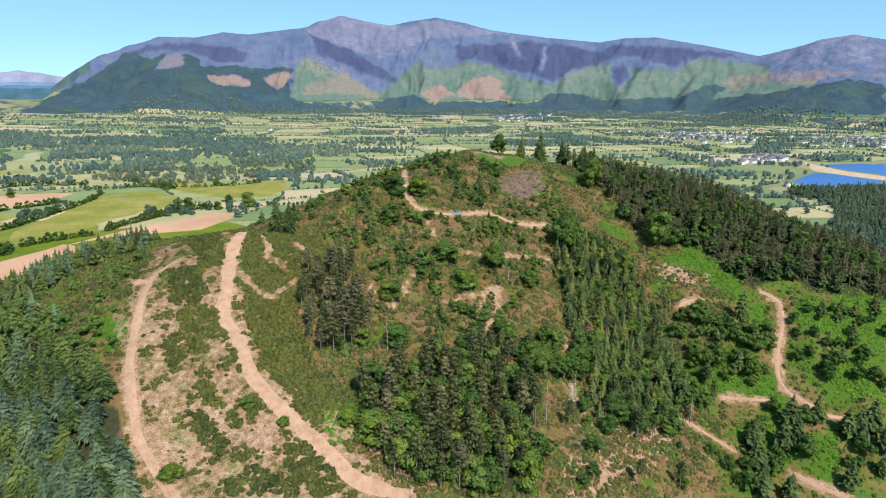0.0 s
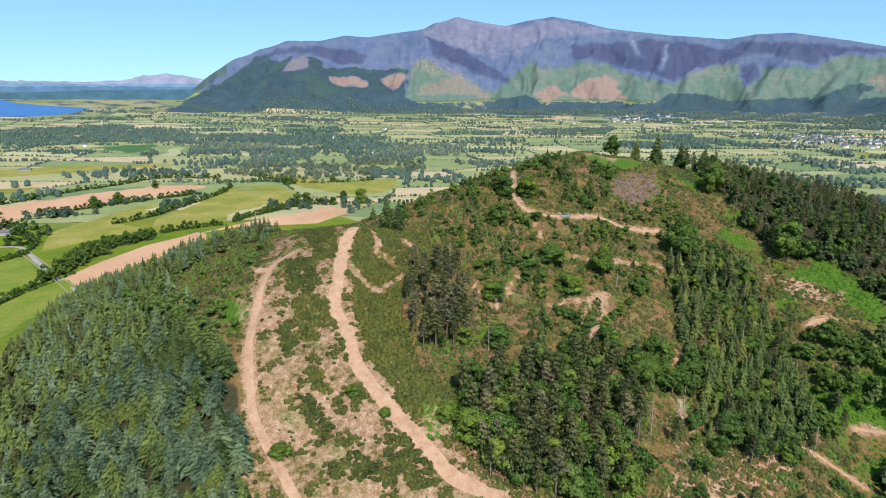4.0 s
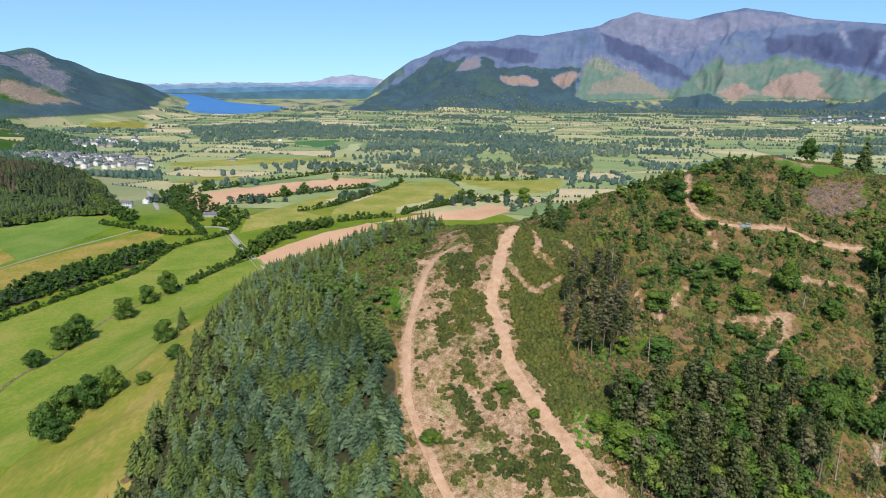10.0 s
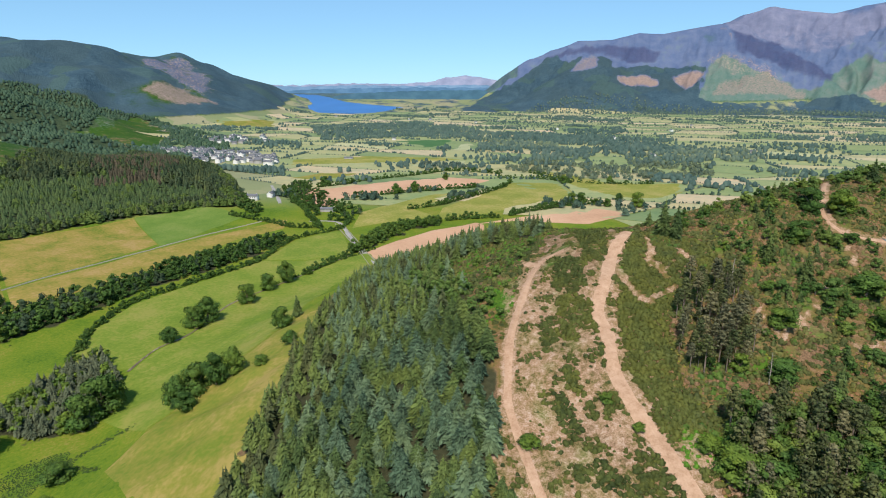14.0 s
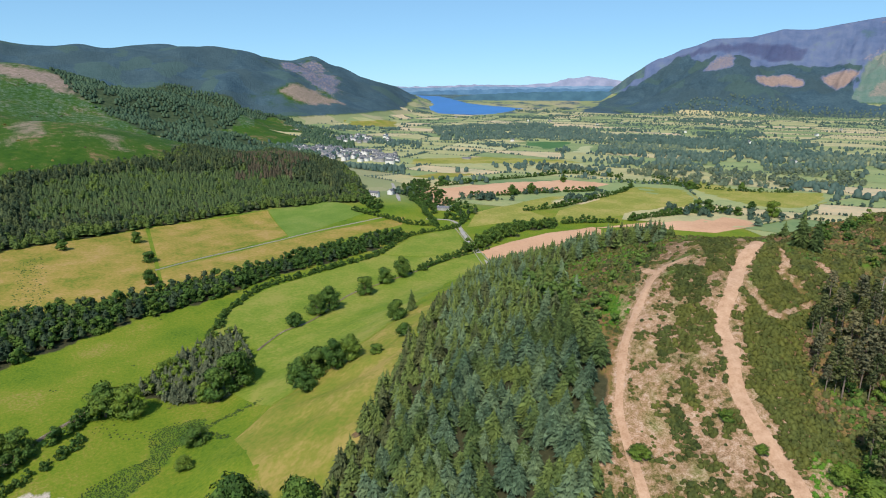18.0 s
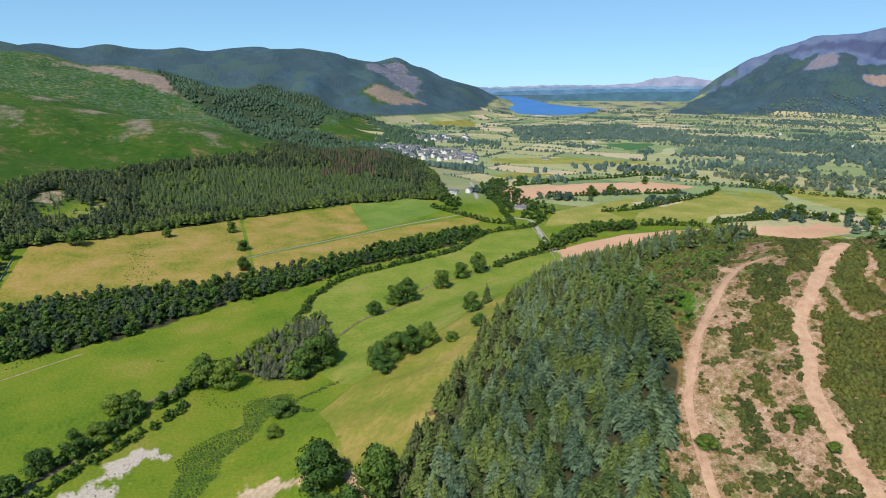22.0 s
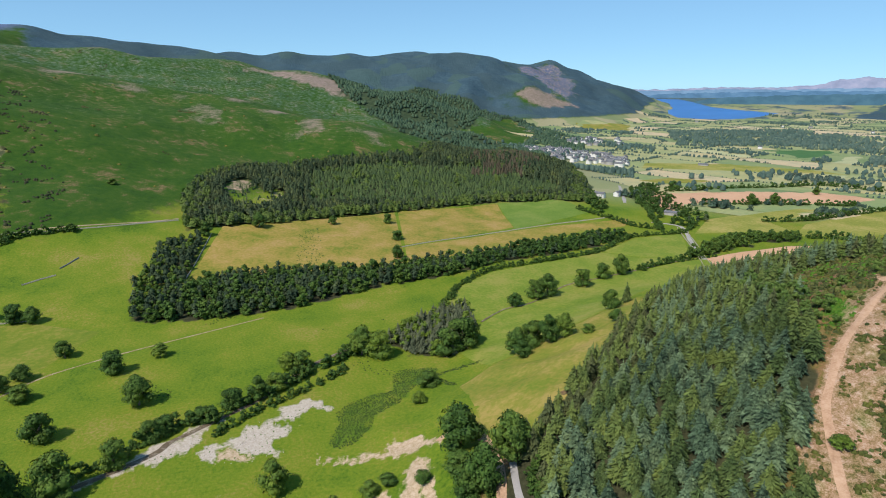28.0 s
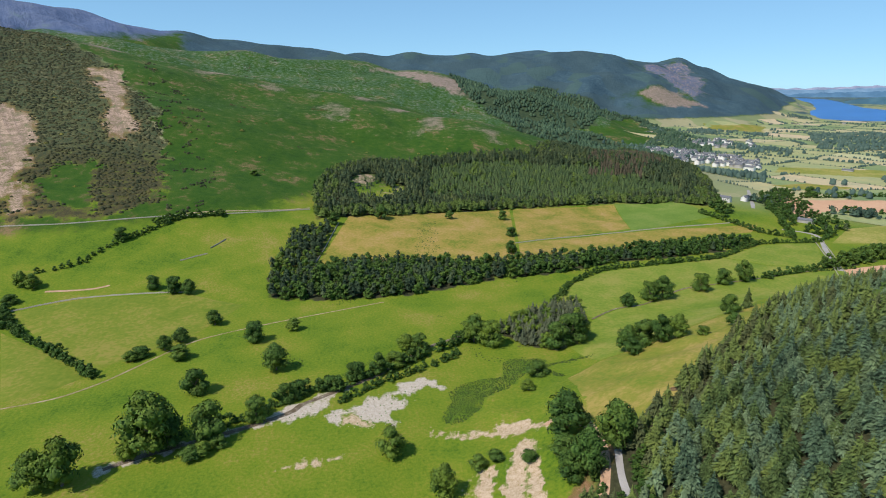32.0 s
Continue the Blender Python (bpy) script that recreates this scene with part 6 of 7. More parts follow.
wood(SOUTH_WOOD, 6.5, 0.8, [(SPRUCE, SHAPES_A, 0.6, 10, 16), (OAK, LEAFY_TALL, 0.4, 5, 10)], "mixed conifers and scrub on the lower slope")
SKYLINE = [(-88, 275), (-63, 310), (-38, 357), (-8, 412), (10, 408), (-20, 350), (-45, 300), (-72, 266)]
kx, ky = fill(KNOLL_SCRUB, 3.6)
crowd = ripple(kx, ky, 30, 55) + 0.5 * ripple(kx, ky, 11, 56)
ok = away_from_ways(kx, ky, 2.6) & (RNG.uniform(size=len(kx)) < np.clip(0.30 + 0.45 * crowd, 0.12, 0.88))
for line in EROSION:
    ok &= near_line(kx, ky, line) > 2.0
for poly in (HEATH_BRASH, SOIL_SCAR, SUMMIT_SAND):
    ok &= ~inside(kx, ky, poly)
kx, ky, crowd = kx[ok], ky[ok], crowd[ok]
size = RNG.uniform(1.8, 4.2, len(kx)) + 2.2 * np.clip(crowd, 0, 1.5) * RNG.uniform(0.2, 1.3, len(kx))
pick = RNG.uniform(size=len(kx))
for mat, shapes, ok, k in ((OAK, LEAFY, pick < 0.5, 1.0), (BIRCH, LEAFY_TALL, (pick >= 0.5) & (pick < 0.82), 1.15), (SPRUCE, SHAPES_A, pick >= 0.82, 1.35)):
    order = np.flatnonzero(ok)
    order = order[np.argsort(-size[order])]
    for i in order[:60]:
        models = singles(mat, shapes)
        plant(models[RNG.randint(len(models))], kx[i], ky[i], size[i] * k, RNG.uniform(0.95, 1.25), "small trees on the knoll")
    rest = order[60:]
    if len(rest):
        stuff("trees", mat, shapes, kx[rest], ky[rest], size[rest] * k, "small birches, rowans and spruces clumped on the knoll", "woodland")
wood(SKYLINE, 5.0, 0.5, [(OAK, LEAFY, 0.5, 2.5, 6), (BIRCH, LEAFY_TALL, 0.3, 3, 7), (SPRUCE, SHAPES_A, 0.2, 4, 8)], "small trees along the edge of the knoll")
wood(SLOPE_WOOD, 4.8, 0.85, [(OAK, LEAFY_TALL, 0.4, 6, 11), (SPRUCE, SHAPES_A, 0.35, 10, 17), (PINE, PINE_SHAPES, 0.25, 10, 15)], "mixed trees closing in on the lower slope", "trees on the lower slope")
wood(FAR_EAST_WOOD, 9, 0.95, [(FAR_SPRUCE, SMALL_CONIFERS, 0.6, 12, 18), (FAR_OAK, FAR_TREES, 0.4, 10, 14)], "dark woodland in the valley behind the knoll")
LARCH = foliage("dying_larch_needles", (0.045, 0.04, 0.022), (0.115, 0.088, 0.055), 0.06)
EDGE_OAK = foliage("green_broad_leaves", (0.020, 0.046, 0.012), (0.088, 0.142, 0.036), 0.06, 0.5, 0.6)
YOUNG = foliage("young_spruce_needles", (0.020, 0.043, 0.015), (0.066, 0.106, 0.038), 0.06, 0.5, 0.4)
wx, wy = fill(WEST_WOOD, 5.6, jitter=0.62, keep=0.93)
ok = ~inside(wx + 9 * ripple(wx, wy, 40, 83), wy, CLEARCUT) & ~inside(wx, wy, WOOD_ROCK) & ~inside(wx, wy, WOOD_ROCK2) & (ripple(wx, wy, 70, 84) < 1.75)
wx, wy = wx[ok], wy[ok]
young, dead = inside(wx, wy, YOUNG_WOOD), inside(wx + 12 * ripple(wx, wy, 60, 81), wy + 12 * ripple(wx, wy, 60, 82), LARCH_WOOD) & (RNG.uniform(size=len(wx)) < 0.6)
edge = near_line(wx, wy, WEST_WOOD + WEST_WOOD[:1]) < 13 + 13 * (wx > -830) + 8 * ripple(wx, wy, 45, 86)
leafy = (RNG.uniform(size=len(wx)) < np.where(edge, 0.72, 0.06)) & ~dead
broad = RNG.uniform(size=len(wx)) < 0.25
for mat, shapes, ok, a, b, label in ((EDGE_OAK, FAR_TREES, leafy, 7, 13, "broadleaf trees along the edge of the conifer forest"), (LARCH, SMALL_CONIFERS, dead & ~leafy, 11, 15, "brown dying larches in the conifer forest"), (YOUNG, SMALL_CONIFERS, young & ~dead & ~leafy, 6, 9, "even young green spruce plantation"), (FAR_SPRUCE, SMALL_CONIFERS, ~young & ~dead & ~leafy & broad, 10, 16, "dark conifer forest on the low hill beyond the fields"), (FAR_SPRUCE, FAR_PINES, ~young & ~dead & ~leafy & ~broad, 10, 15, "dark round-topped pines among the conifer forest")):
    stuff("forest", mat, shapes, wx[ok], wy[ok], RNG.uniform(a, b, ok.sum()) * (1 + 0.14 * ripple(wx[ok], wy[ok], 90, 85)), label, "woodland", RNG.uniform(13, 21, ok.sum()) if shapes is SMALL_CONIFERS else None)
wood(RIVER_BELT, 6.5, 0.95, [(OAK, LEAFY, 0.6, 8, 13), (FAR_SPRUCE, FAR_PINES, 0.4, 10, 15)], "belt of mixed trees along the valley stream")
wood(BELT_CLUMP, 6.5, 0.95, [(FAR_SPRUCE, FAR_PINES, 0.7, 11, 15), (OAK, LEAFY, 0.3, 8, 12)], "dark wedge of pines between fields")
wood(PINE_BLOCK, 4.6, 1.0, [(GREY_PINE, SHAPES_A, 0.8, 10, 13), (OAK, LEAFY, 0.2, 9, 12)], "block of grey-green pines by the stream")
wood(ALDER_BELT, 6.5, 0.95, [(OAK, LEAFY, 0.8, 8, 12), (FAR_SPRUCE, FAR_PINES, 0.2, 9, 12)], "belt of alders along the stream")
wood(FIELD_WOOD, 7, 0.95, [(OAK, LEAFY, 1.0, 9, 13)], "small wood of broadleaf trees between fields")
wood(FIELD_WOOD2, 7, 0.95, [(OAK, LEAFY, 1.0, 9, 12)], "small wood of broadleaf trees between fields")
wood(CLEARCUT, 8, 0.5, [(FAR_OAK, LEAFY, 0.6, 2, 6), (FAR_SPRUCE, SMALL_CONIFERS, 0.4, 5, 12)], "few trees left on a rocky forest clearing")
LANE_WOOD = [(-741, 594), (-814, 700), (-684, 634), (-600, 608), (-542, 565), (-537, 516), (-608, 533), (-675, 558)]
wood(LANE_WOOD, 9, 0.55, [(OAK, LEAFY, 0.8, 8, 13), (FAR_SPRUCE, FAR_PINES, 0.2, 9, 13)], "broadleaf trees crowding the lane by the farm")
FOREST_FOOT = [(-782, 527), (-743, 532), (-659, 497), (-650, 476), (-733, 499)]
wood(FOREST_FOOT, 8, 0.85, [(OAK, LEAFY, 1.0, 8, 12)], "broadleaf trees at the foot of the forest")

# ---- heather, gorse and bracken on the knoll ----
BROWN = foliage("dry_heather", (0.070, 0.048, 0.026), (0.255, 0.155, 0.082), 0.5, 0.5, 0.5)
FERNS = foliage("bracken_fronds", (0.038, 0.105, 0.008), (0.105, 0.225, 0.020), 0.6, 0.5, 0.3)
MOSS = foliage("bilberry_and_moss", (0.060, 0.085, 0.010), (0.190, 0.205, 0.030), 0.4, 0.5, 0.5)
def scrub(poly, gap, keep, low, high, label, mat=None, shapes=None):
    x, y = fill(poly, gap, keep=keep)
    ok = away_from_ways(x, y, 2.4)
    for line in EROSION:
        ok &= near_line(x, y, line) > 1.9
    for bald in (SOIL_SCAR, SUMMIT_SAND) + (() if mat is FERNS else FERN_BEDS):
        ok &= ~inside(x, y, bald)
    if ok.sum():
        s = RNG.uniform(low, high, ok.sum())
        stuff("shrubs", mat or SHRUB, shapes or LOW_CLUMPS, x[ok], y[ok], s * RNG.uniform(0.85, 1.4, len(s)), label, "shrub", s, 0.05)


for poly in (SCRUB_A, SCRUB_B, SCRUB_C, SCRUB_D, SCRUB_E, SCRUB_F, SCRUB_G, SCRUB_H, SCRUB_I, SCRUB_J, SCRUB_K, SCRUB_L, SCRUB_M):
    scrub(poly, 1.2, 0.9, 0.7, 1.6, "dense low gorse and heather on cleared ground", HEATH_GREEN, CLUMPS)
scrub(TRACK_SCRUB, 1.2, 1.0, 0.85, 1.8, "thick gorse and heather beside the forest track", HEATH_GREEN, CLUMPS)
def clumped(poly, gap, size, level, low, high, seed, label, mat=None, shapes=None):
    """Shrubs gathered in patches of the given size."""
    x, y = fill(poly, gap)
    ok = away_from_ways(x, y, 2.6) & (ripple(x, y, size, seed) + 0.5 * ripple(x, y, size / 3, seed + 1) > level)
    for line in EROSION:
        ok &= near_line(x, y, line) > 1.9
    for bald in (SOIL_SCAR, SUMMIT_SAND, SCREE_A, SCREE_B, SCREE_C, GORSE_GLADE, HEATH_BRASH, *FERN_BEDS):
        ok &= ~inside(x, y, bald)
    s = RNG.uniform(low, high, ok.sum())
    stuff("shrubs", mat or SHRUB, shapes or CLUMPS, x[ok], y[ok], s * RNG.uniform(0.85, 1.4, len(s)), label, "shrub", s, 0.05)


clumped(CLEARING, 1.3, 14, 0.42, 0.5, 1.4, 61, "patches of gorse and bilberry on cleared ground", HEATH_GREEN)
scrub(CLEARING, 4.2, 0.42, 0.35, 1.1, "small scattered shrubs on bare cleared ground")
KNOLL_SLOPE = [(-100, 268), (-78, 312), (-45, 364), (-12, 425), (30, 440), (90, 425), (120, 345), (150, 300), (120, 230), (100, 190), (40, 160), (-10, 150), (-40, 175), (-58, 210), (-80, 245)]
clumped(KNOLL_SLOPE, 1.95, 15, -0.6, 0.5, 1.9, 87, "dark green gorse scrub in patches over the knoll")
clumped(KNOLL_SLOPE, 1.9, 22, 0.7, 0.35, 0.8, 89, "yellow-green bilberry and moss patches on the knoll", MOSS, LOW_CLUMPS)
clumped(KNOLL_SLOPE, 2.3, 26, 0.75, 0.7, 1.8, 77, "brighter bilberry and bramble patches on the knoll", OAK, LOW_CLUMPS)
clumped(KNOLL_SLOPE, 1.85, 20, -0.12, 0.4, 1.1, 91, "rust-brown dry heather in patches over the knoll", BROWN, LOW_CLUMPS)
EAST_SLOPE = [(120, 345), (170, 300), (230, 285), (260, 240), (180, 190), (100, 185), (110, 240), (140, 300)]
scrub(EAST_SLOPE, 2.0, 0.7, 0.5, 1.1, "bright green bracken over the eastern slope", FERNS)
scrub(EAST_SLOPE, 3.6, 0.45, 0.8, 1.9, "green scrub on the bracken slope")
for poly in (BRACKEN_A, BRACKEN_B, BRACKEN_C, BRACKEN_D, BRACKEN_E, BRACKEN_F, BRACKEN_G, BRACKEN_H, BRACKEN_I):
    scrub(poly, 1.7, 0.75, 0.5, 1.1, "bright green bracken bed", FERNS)
SHOULDER_TOP = [(-112, 285), (-128, 262), (-130, 235), (-120, 205), (-140, 205), (-165, 232), (-188, 262), (-180, 288), (-142, 280), (-150, 300)]
scrub(SHOULDER_TOP, 2.1, 0.7, 0.6, 1.9, "mixed gorse and bracken on the shoulder of the spur")
scrub(SHOULDER_TOP, 3.6, 0.4, 0.6, 1.3, "brown dry heather on the shoulder of the spur", BROWN)
scrub(SHOULDER_TOP, 3.0, 0.5, 0.8, 1.7, "bright bracken on the shoulder of the spur", FERNS)
LEFT_VERGE = [(-106, 178), (-114, 205), (-119, 222), (-124, 250), (-150, 268), (-160, 240), (-138, 205), (-118, 180)]
clumped(LEFT_VERGE, 1.9, 15, -0.1, 0.6, 1.7, 93, "green gorse and bramble between the plantation and the track")
clumped(LEFT_VERGE, 2.2, 13, 0.35, 0.5, 1.2, 95, "bright bracken between the plantation and the track", FERNS, LOW_CLUMPS)
vx, vy = fill(LEFT_VERGE, 6.0, keep=0.5)
ok = away_from_ways(vx, vy, 4)
stuff("trees", BIRCH, LEAFY_TALL, vx[ok], vy[ok], RNG.uniform(2.5, 6.0, ok.sum()), "young birches between the plantation and the track", "woodland")
DARK_GORSE = foliage("dark_gorse", (0.017, 0.024, 0.007), (0.066, 0.064, 0.024), 0.04, 0.5, 0.6)
gx, gy = fill(GORSE_SLOPE, 4.6, jitter=0.6)
edge = near_line(gx, gy, GORSE_SLOPE + GORSE_SLOPE[:1]) + 26 * ripple(gx, gy, 70, 76)
ok = (RNG.uniform(size=len(gx)) < np.clip(0.35 + edge / 45, 0.15, 0.96)) & (ripple(gx, gy, 34, 75) + 0.6 * ripple(gx, gy, 13, 77) > -0.75)
for poly in (SCREE_A, SCREE_B, SCREE_C, GORSE_GLADE):
    ok &= ~inside(gx + 7 * ripple(gx, gy, 22, 78), gy + 7 * ripple(gx, gy, 22, 79), poly)
gx, gy = gx[ok], gy[ok]
wide = RNG.uniform(0.9, 3.2, len(gx))
stuff("shrubs", DARK_GORSE, MOUNDS, gx, gy, wide * RNG.uniform(0.4, 0.9, len(gx)), "dark gorse and heather on the steep fellside", "shrub", wide, 0.05)

FRINGE = [(-1400, -390), (-1296, -340), (-1080, -235), (-832, -174), (-660, -158), (-645, -236), (-981, -322)]
clumped(FRINGE, 4.4, 45, 0.75, 1.0, 2.3, 81, "ragged edge of dark gorse on the steep fellside", DARK_GORSE, MOUNDS)
NEAR_FELL = [p[:2] for p in polar([(118, 760, 0), (100, 790, 0), (86, 900, 0), (76, 1120, 0), (84, 1260, 0), (96, 1380, 0), (112, 1500, 0)])]
clumped(NEAR_FELL, 4.0, 95, 1.62, 0.8, 2.0, 71, "dark gorse patches on the green fellside", DARK_GORSE, MOUNDS)
scrub(NEAR_FELL, 45, 0.3, 1.5, 4.0, "single thorn bushes on the green fellside")
MID_FELL = [p[:2] for p in polar([(100, 1900, 0), (90, 1900, 0), (78, 1800, 0), (72, 1900, 0), (74, 2150, 0), (88, 2250, 0), (100, 2250, 0)])]
clumped(MID_FELL, 9.0, 130, 1.35, 1.4, 3.2, 73, "dark scrub on the far fellside", DARK_GORSE, MOUNDS)

CUT_HEATHER = foliage("cut_heather_brash", (0.070, 0.045, 0.044), (0.31, 0.235, 0.21), 0.3, 0.7, 0.2)
hx, hy = fill(HEATH_BRASH, 1.2)
ok = inside(hx + 4 * ripple(hx, hy, 14, 96), hy + 4 * ripple(hx, hy, 14, 97), HEATH_BRASH) & (ripple(hx, hy, 7, 98) > -0.4)
stuff("shrubs", CUT_HEATHER, LOW_CLUMPS, hx[ok], hy[ok], RNG.uniform(0.4, 1.15, ok.sum()), "grey and purple cut heather brash near the summit", "shrub")
scrub(HEATH_BRASH, 2.0, 0.4, 0.5, 1.3, "green gorse growing through the cut heather")
RUSH = foliage("rush_tufts", (0.026, 0.056, 0.010), (0.08, 0.115, 0.022), 0.12)
scrub(RUSHES_A, 1.0, 0.92, 0.3, 0.62, "dark green rushes on wet pasture", RUSH)
scrub(RUSHES_B, 1.6, 0.4, 0.4, 1.1, "dark rushes in the dry field", RUSH, MOUNDS)
for poly in (SHINGLE_A, SHINGLE_B):
    scrub(poly, 2.6, 0.22, 0.25, 0.6, "green tufts growing through the shingle", FERNS)
STONES = simple("river_stones", [(0.3, (0.27, 0.24, 0.21)), (0.7, (0.44, 0.40, 0.35))], 0.8, 5, 0.9)
bx, by = fill(SHINGLE_A, 2.2, keep=0.18)
ex, ey = fill(SHINGLE_B, 2.2, keep=0.18)
bx, by = np.concatenate([bx, ex]), np.concatenate([by, ey])
stuff("boulders", STONES, MOUNDS, bx, by, RNG.uniform(0.15, 0.42, len(bx)), "grey rounded stones lying over the shingle", "stones", None, -0.12)
ditch = smooth_line([(-262, 98), (-281, 94), (-286, 105), (-283, 125), (-278, 148), (-270, 168)], 0.5)
ditch = np.repeat(ditch, 2, 0) + RNG.normal(size=(2 * len(ditch), 2)) * 1.1
stuff("shrubs", RUSH, LOW_CLUMPS, ditch[:, 0], ditch[:, 1], RNG.uniform(0.4, 0.9, len(ditch)), "dark rushes along a field ditch", "shrub")
PASTURE = [p[:2] for p in polar([(118, 330, 0), (96, 300, 0), (80, 300, 0), (62, 360, 0), (50, 520, 0), (55, 560, 0), (80, 500, 0), (118, 520, 0)])]
clumped(PASTURE, 3.0, 60, 1.35, 0.3, 0.8, 79, "low dark rush tufts scattered over the pasture", RUSH, LOW_CLUMPS)

# ---- the wide valley: hedges, copses, houses ----
FAR = np.random.RandomState(19)


def in_valley(x, y):
    r = np.hypot(x, y)
    ok = (land(x, y) < 14 + 0.12 * np.maximum(r - 3450, 0)) & (near_line(x, y, KNOLL_LINE) > 330)
    for poly in FIELD_SHAPES + [LAKE, DERWENT, DERWENT_ARM, SPIT]:
        ok &= ~inside(x, y, poly)
    return ok


def in_village(x, y):
    return np.any([inside(x, y, p) for p in (VILLAGE, VILLAGE_TOP, TOWN, TOWN_WEST, TOWN_EAST, FOOT_VILLAGE)], axis=0)


KNOLL_LINE = [p[:2] for p in SHOULDER + KNOLL]
MEADOW = bpy.data.materials.new("valley_meadows")


def meadow_material(m):
    """Hay, pasture and stubble: one tone for each field."""
    m.use_nodes = True
    t = m.node_tree
    p = t.nodes["Principled BSDF"]
    p.inputs["Roughness"].default_value = 0.95
    g = t.nodes.new("ShaderNodeNewGeometry")
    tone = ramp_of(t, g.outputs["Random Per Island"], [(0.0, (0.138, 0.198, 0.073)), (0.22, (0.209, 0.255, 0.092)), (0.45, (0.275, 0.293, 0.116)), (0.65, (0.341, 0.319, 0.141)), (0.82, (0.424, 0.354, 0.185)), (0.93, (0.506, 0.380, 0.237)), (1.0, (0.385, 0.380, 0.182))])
    pos = place_of(t)
    worn = math_of(t, "ADD", math_of(t, "MULTIPLY", noise_of(t, 0.02, 5, pos), 0.6), math_of(t, "MULTIPLY", noise_of(t, 0.15, 3, pos), 0.4))
    col = mix_of(t, 1.0, tone, ramp_of(t, worn, [(0.35, (0.66, 0.80, 0.78)), (0.5, (0.92, 0.95, 0.98)), (0.65, (1.15, 1.04, 1.0))]), "MULTIPLY")
    t.links.new(col, p.inputs["Base Color"])


meadow_material(MEADOW)
CU, CV = 150.0, 88.0
ca, sa = math.cos(radians(16)), math.sin(radians(16))


def corner(i, j):
    """A corner of the valley's field pattern, which bends with the river."""
    u, v = CU * i + 48 * ripple(i * 1.0, j * 1.0, 3.3, 201), CV * j + 34 * ripple(i * 1.0, j * 1.0, 2.9, 202)
    return u * ca - v * sa + 0.10 * v * np.sin(u / 700), u * sa + v * ca + 60 * np.sin(u / 520)


fx, fy, fs = [], [], []
mv, mf = [], []
ii, jj = np.meshgrid(np.arange(-29, 30), np.arange(2, 50), indexing="ij")
ii, jj = ii.ravel().astype(float), jj.ravel().astype(float)
quad = np.array([corner(ii + a, jj + b) for a, b in ((0, 0), (1, 0), (1, 1), (0, 1))])
cx, cy = quad[:, 0].mean(0), quad[:, 1].mean(0)
cr, cb = np.hypot(cx, cy), np.degrees(np.arctan2(-cx, cy))
good = (cr > 700) & (cr < 3620) & (cb > -43) & (cb < 62) & (land(cx, cy) < 14 + 0.12 * np.maximum(cr - 3450, 0)) & (near_line(cx, cy, KNOLL_LINE) > 330) & (near_line(cx, cy, WEST_WOOD + WEST_WOOD[:1]) > 60) & ~inside(cx, cy, WEST_WOOD)
for poly in (LAKE, DERWENT, DERWENT_ARM, SPIT):
    good &= ~inside(cx, cy, poly) & (near_line(cx, cy, poly + poly[:1]) > 90)
thick = ripple(cx, cy, 900, 203) + 0.6 * ripple(cx, cy, 330, 204) + 0.5 * (cr < 2100) - 0.55 * (cr > 2900)
for k in np.flatnonzero(good):
    c = quad[:, :, k]
    wooded = thick[k] > 1.2 and FAR.uniform() < 0.75
    if wooded:
        n = int(FAR.uniform(70, 120))
        a, b = FAR.uniform(-0.05, 1.05, n), FAR.uniform(-0.05, 1.05, n)
        p = c[0] * ((1 - a) * (1 - b))[:, None] + c[1] * (a * (1 - b))[:, None] + c[2] * (a * b)[:, None] + c[3] * ((1 - a) * b)[:, None]
        fx, fy, fs = fx + list(p[:, 0]), fy + list(p[:, 1]), fs + list(FAR.uniform(8, 15, n))
    if not in_village(c[:, 0].mean(keepdims=True), c[:, 1].mean(keepdims=True))[0]:
        # one field, in a few strips so that it lies on the ground
        g = np.linspace(0.012, 0.988, 5)
        a, b = np.meshgrid(g, g, indexing="ij")
        a, b = a.ravel()[:, None], b.ravel()[:, None]
        p = c[0] * (1 - a) * (1 - b) + c[1] * a * (1 - b) + c[2] * a * b + c[3] * (1 - a) * b
        mf.append(grid_faces(5, 5)[:, ::-1] + 25 * len(mv))
        mv.append(np.column_stack([p, land(p[:, 0], p[:, 1]) + 0.22 + 0.00025 * cr[k]]))
    for (ax, ay), (bx, by) in ((c[0], c[1]), (c[0], c[3])):
        if FAR.uniform() < 0.86:
            n = int(math.hypot(bx - ax, by - ay) / 6.5)
            k2 = (np.arange(n) + FAR.uniform(0, 1, n)) / n
            keep = ripple(k2 * 100 + ax, 0 * k2 + ay, 60, 205) > FAR.uniform(-1.6, 0.1)
            tall = FAR.uniform(2.4, 7.0)
            fx += list((ax + (bx - ax) * k2 + FAR.normal(size=n) * 1.5)[keep])
            fy += list((ay + (by - ay) * k2 + FAR.normal(size=n) * 1.5)[keep])
            fs += list((tall * FAR.uniform(0.6, 1.5, n))[keep])
for i in range(150):
    a, r = radians(FAR.uniform(-42, 62)), math.sqrt(FAR.uniform(900 ** 2, 3900 ** 2))
    n = int(FAR.uniform(12, 90))
    w = FAR.uniform(20, 110)
    fx += list(-r * math.sin(a) + FAR.normal(size=n) * w)
    fy += list(r * math.cos(a) + FAR.normal(size=n) * w * 0.35)
    fs += list(FAR.uniform(7, 14, n))
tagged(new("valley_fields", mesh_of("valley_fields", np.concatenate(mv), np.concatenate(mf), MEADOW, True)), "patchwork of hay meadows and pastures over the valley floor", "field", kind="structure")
fx, fy, fs = np.array(fx), np.array(fy), np.array(fs)
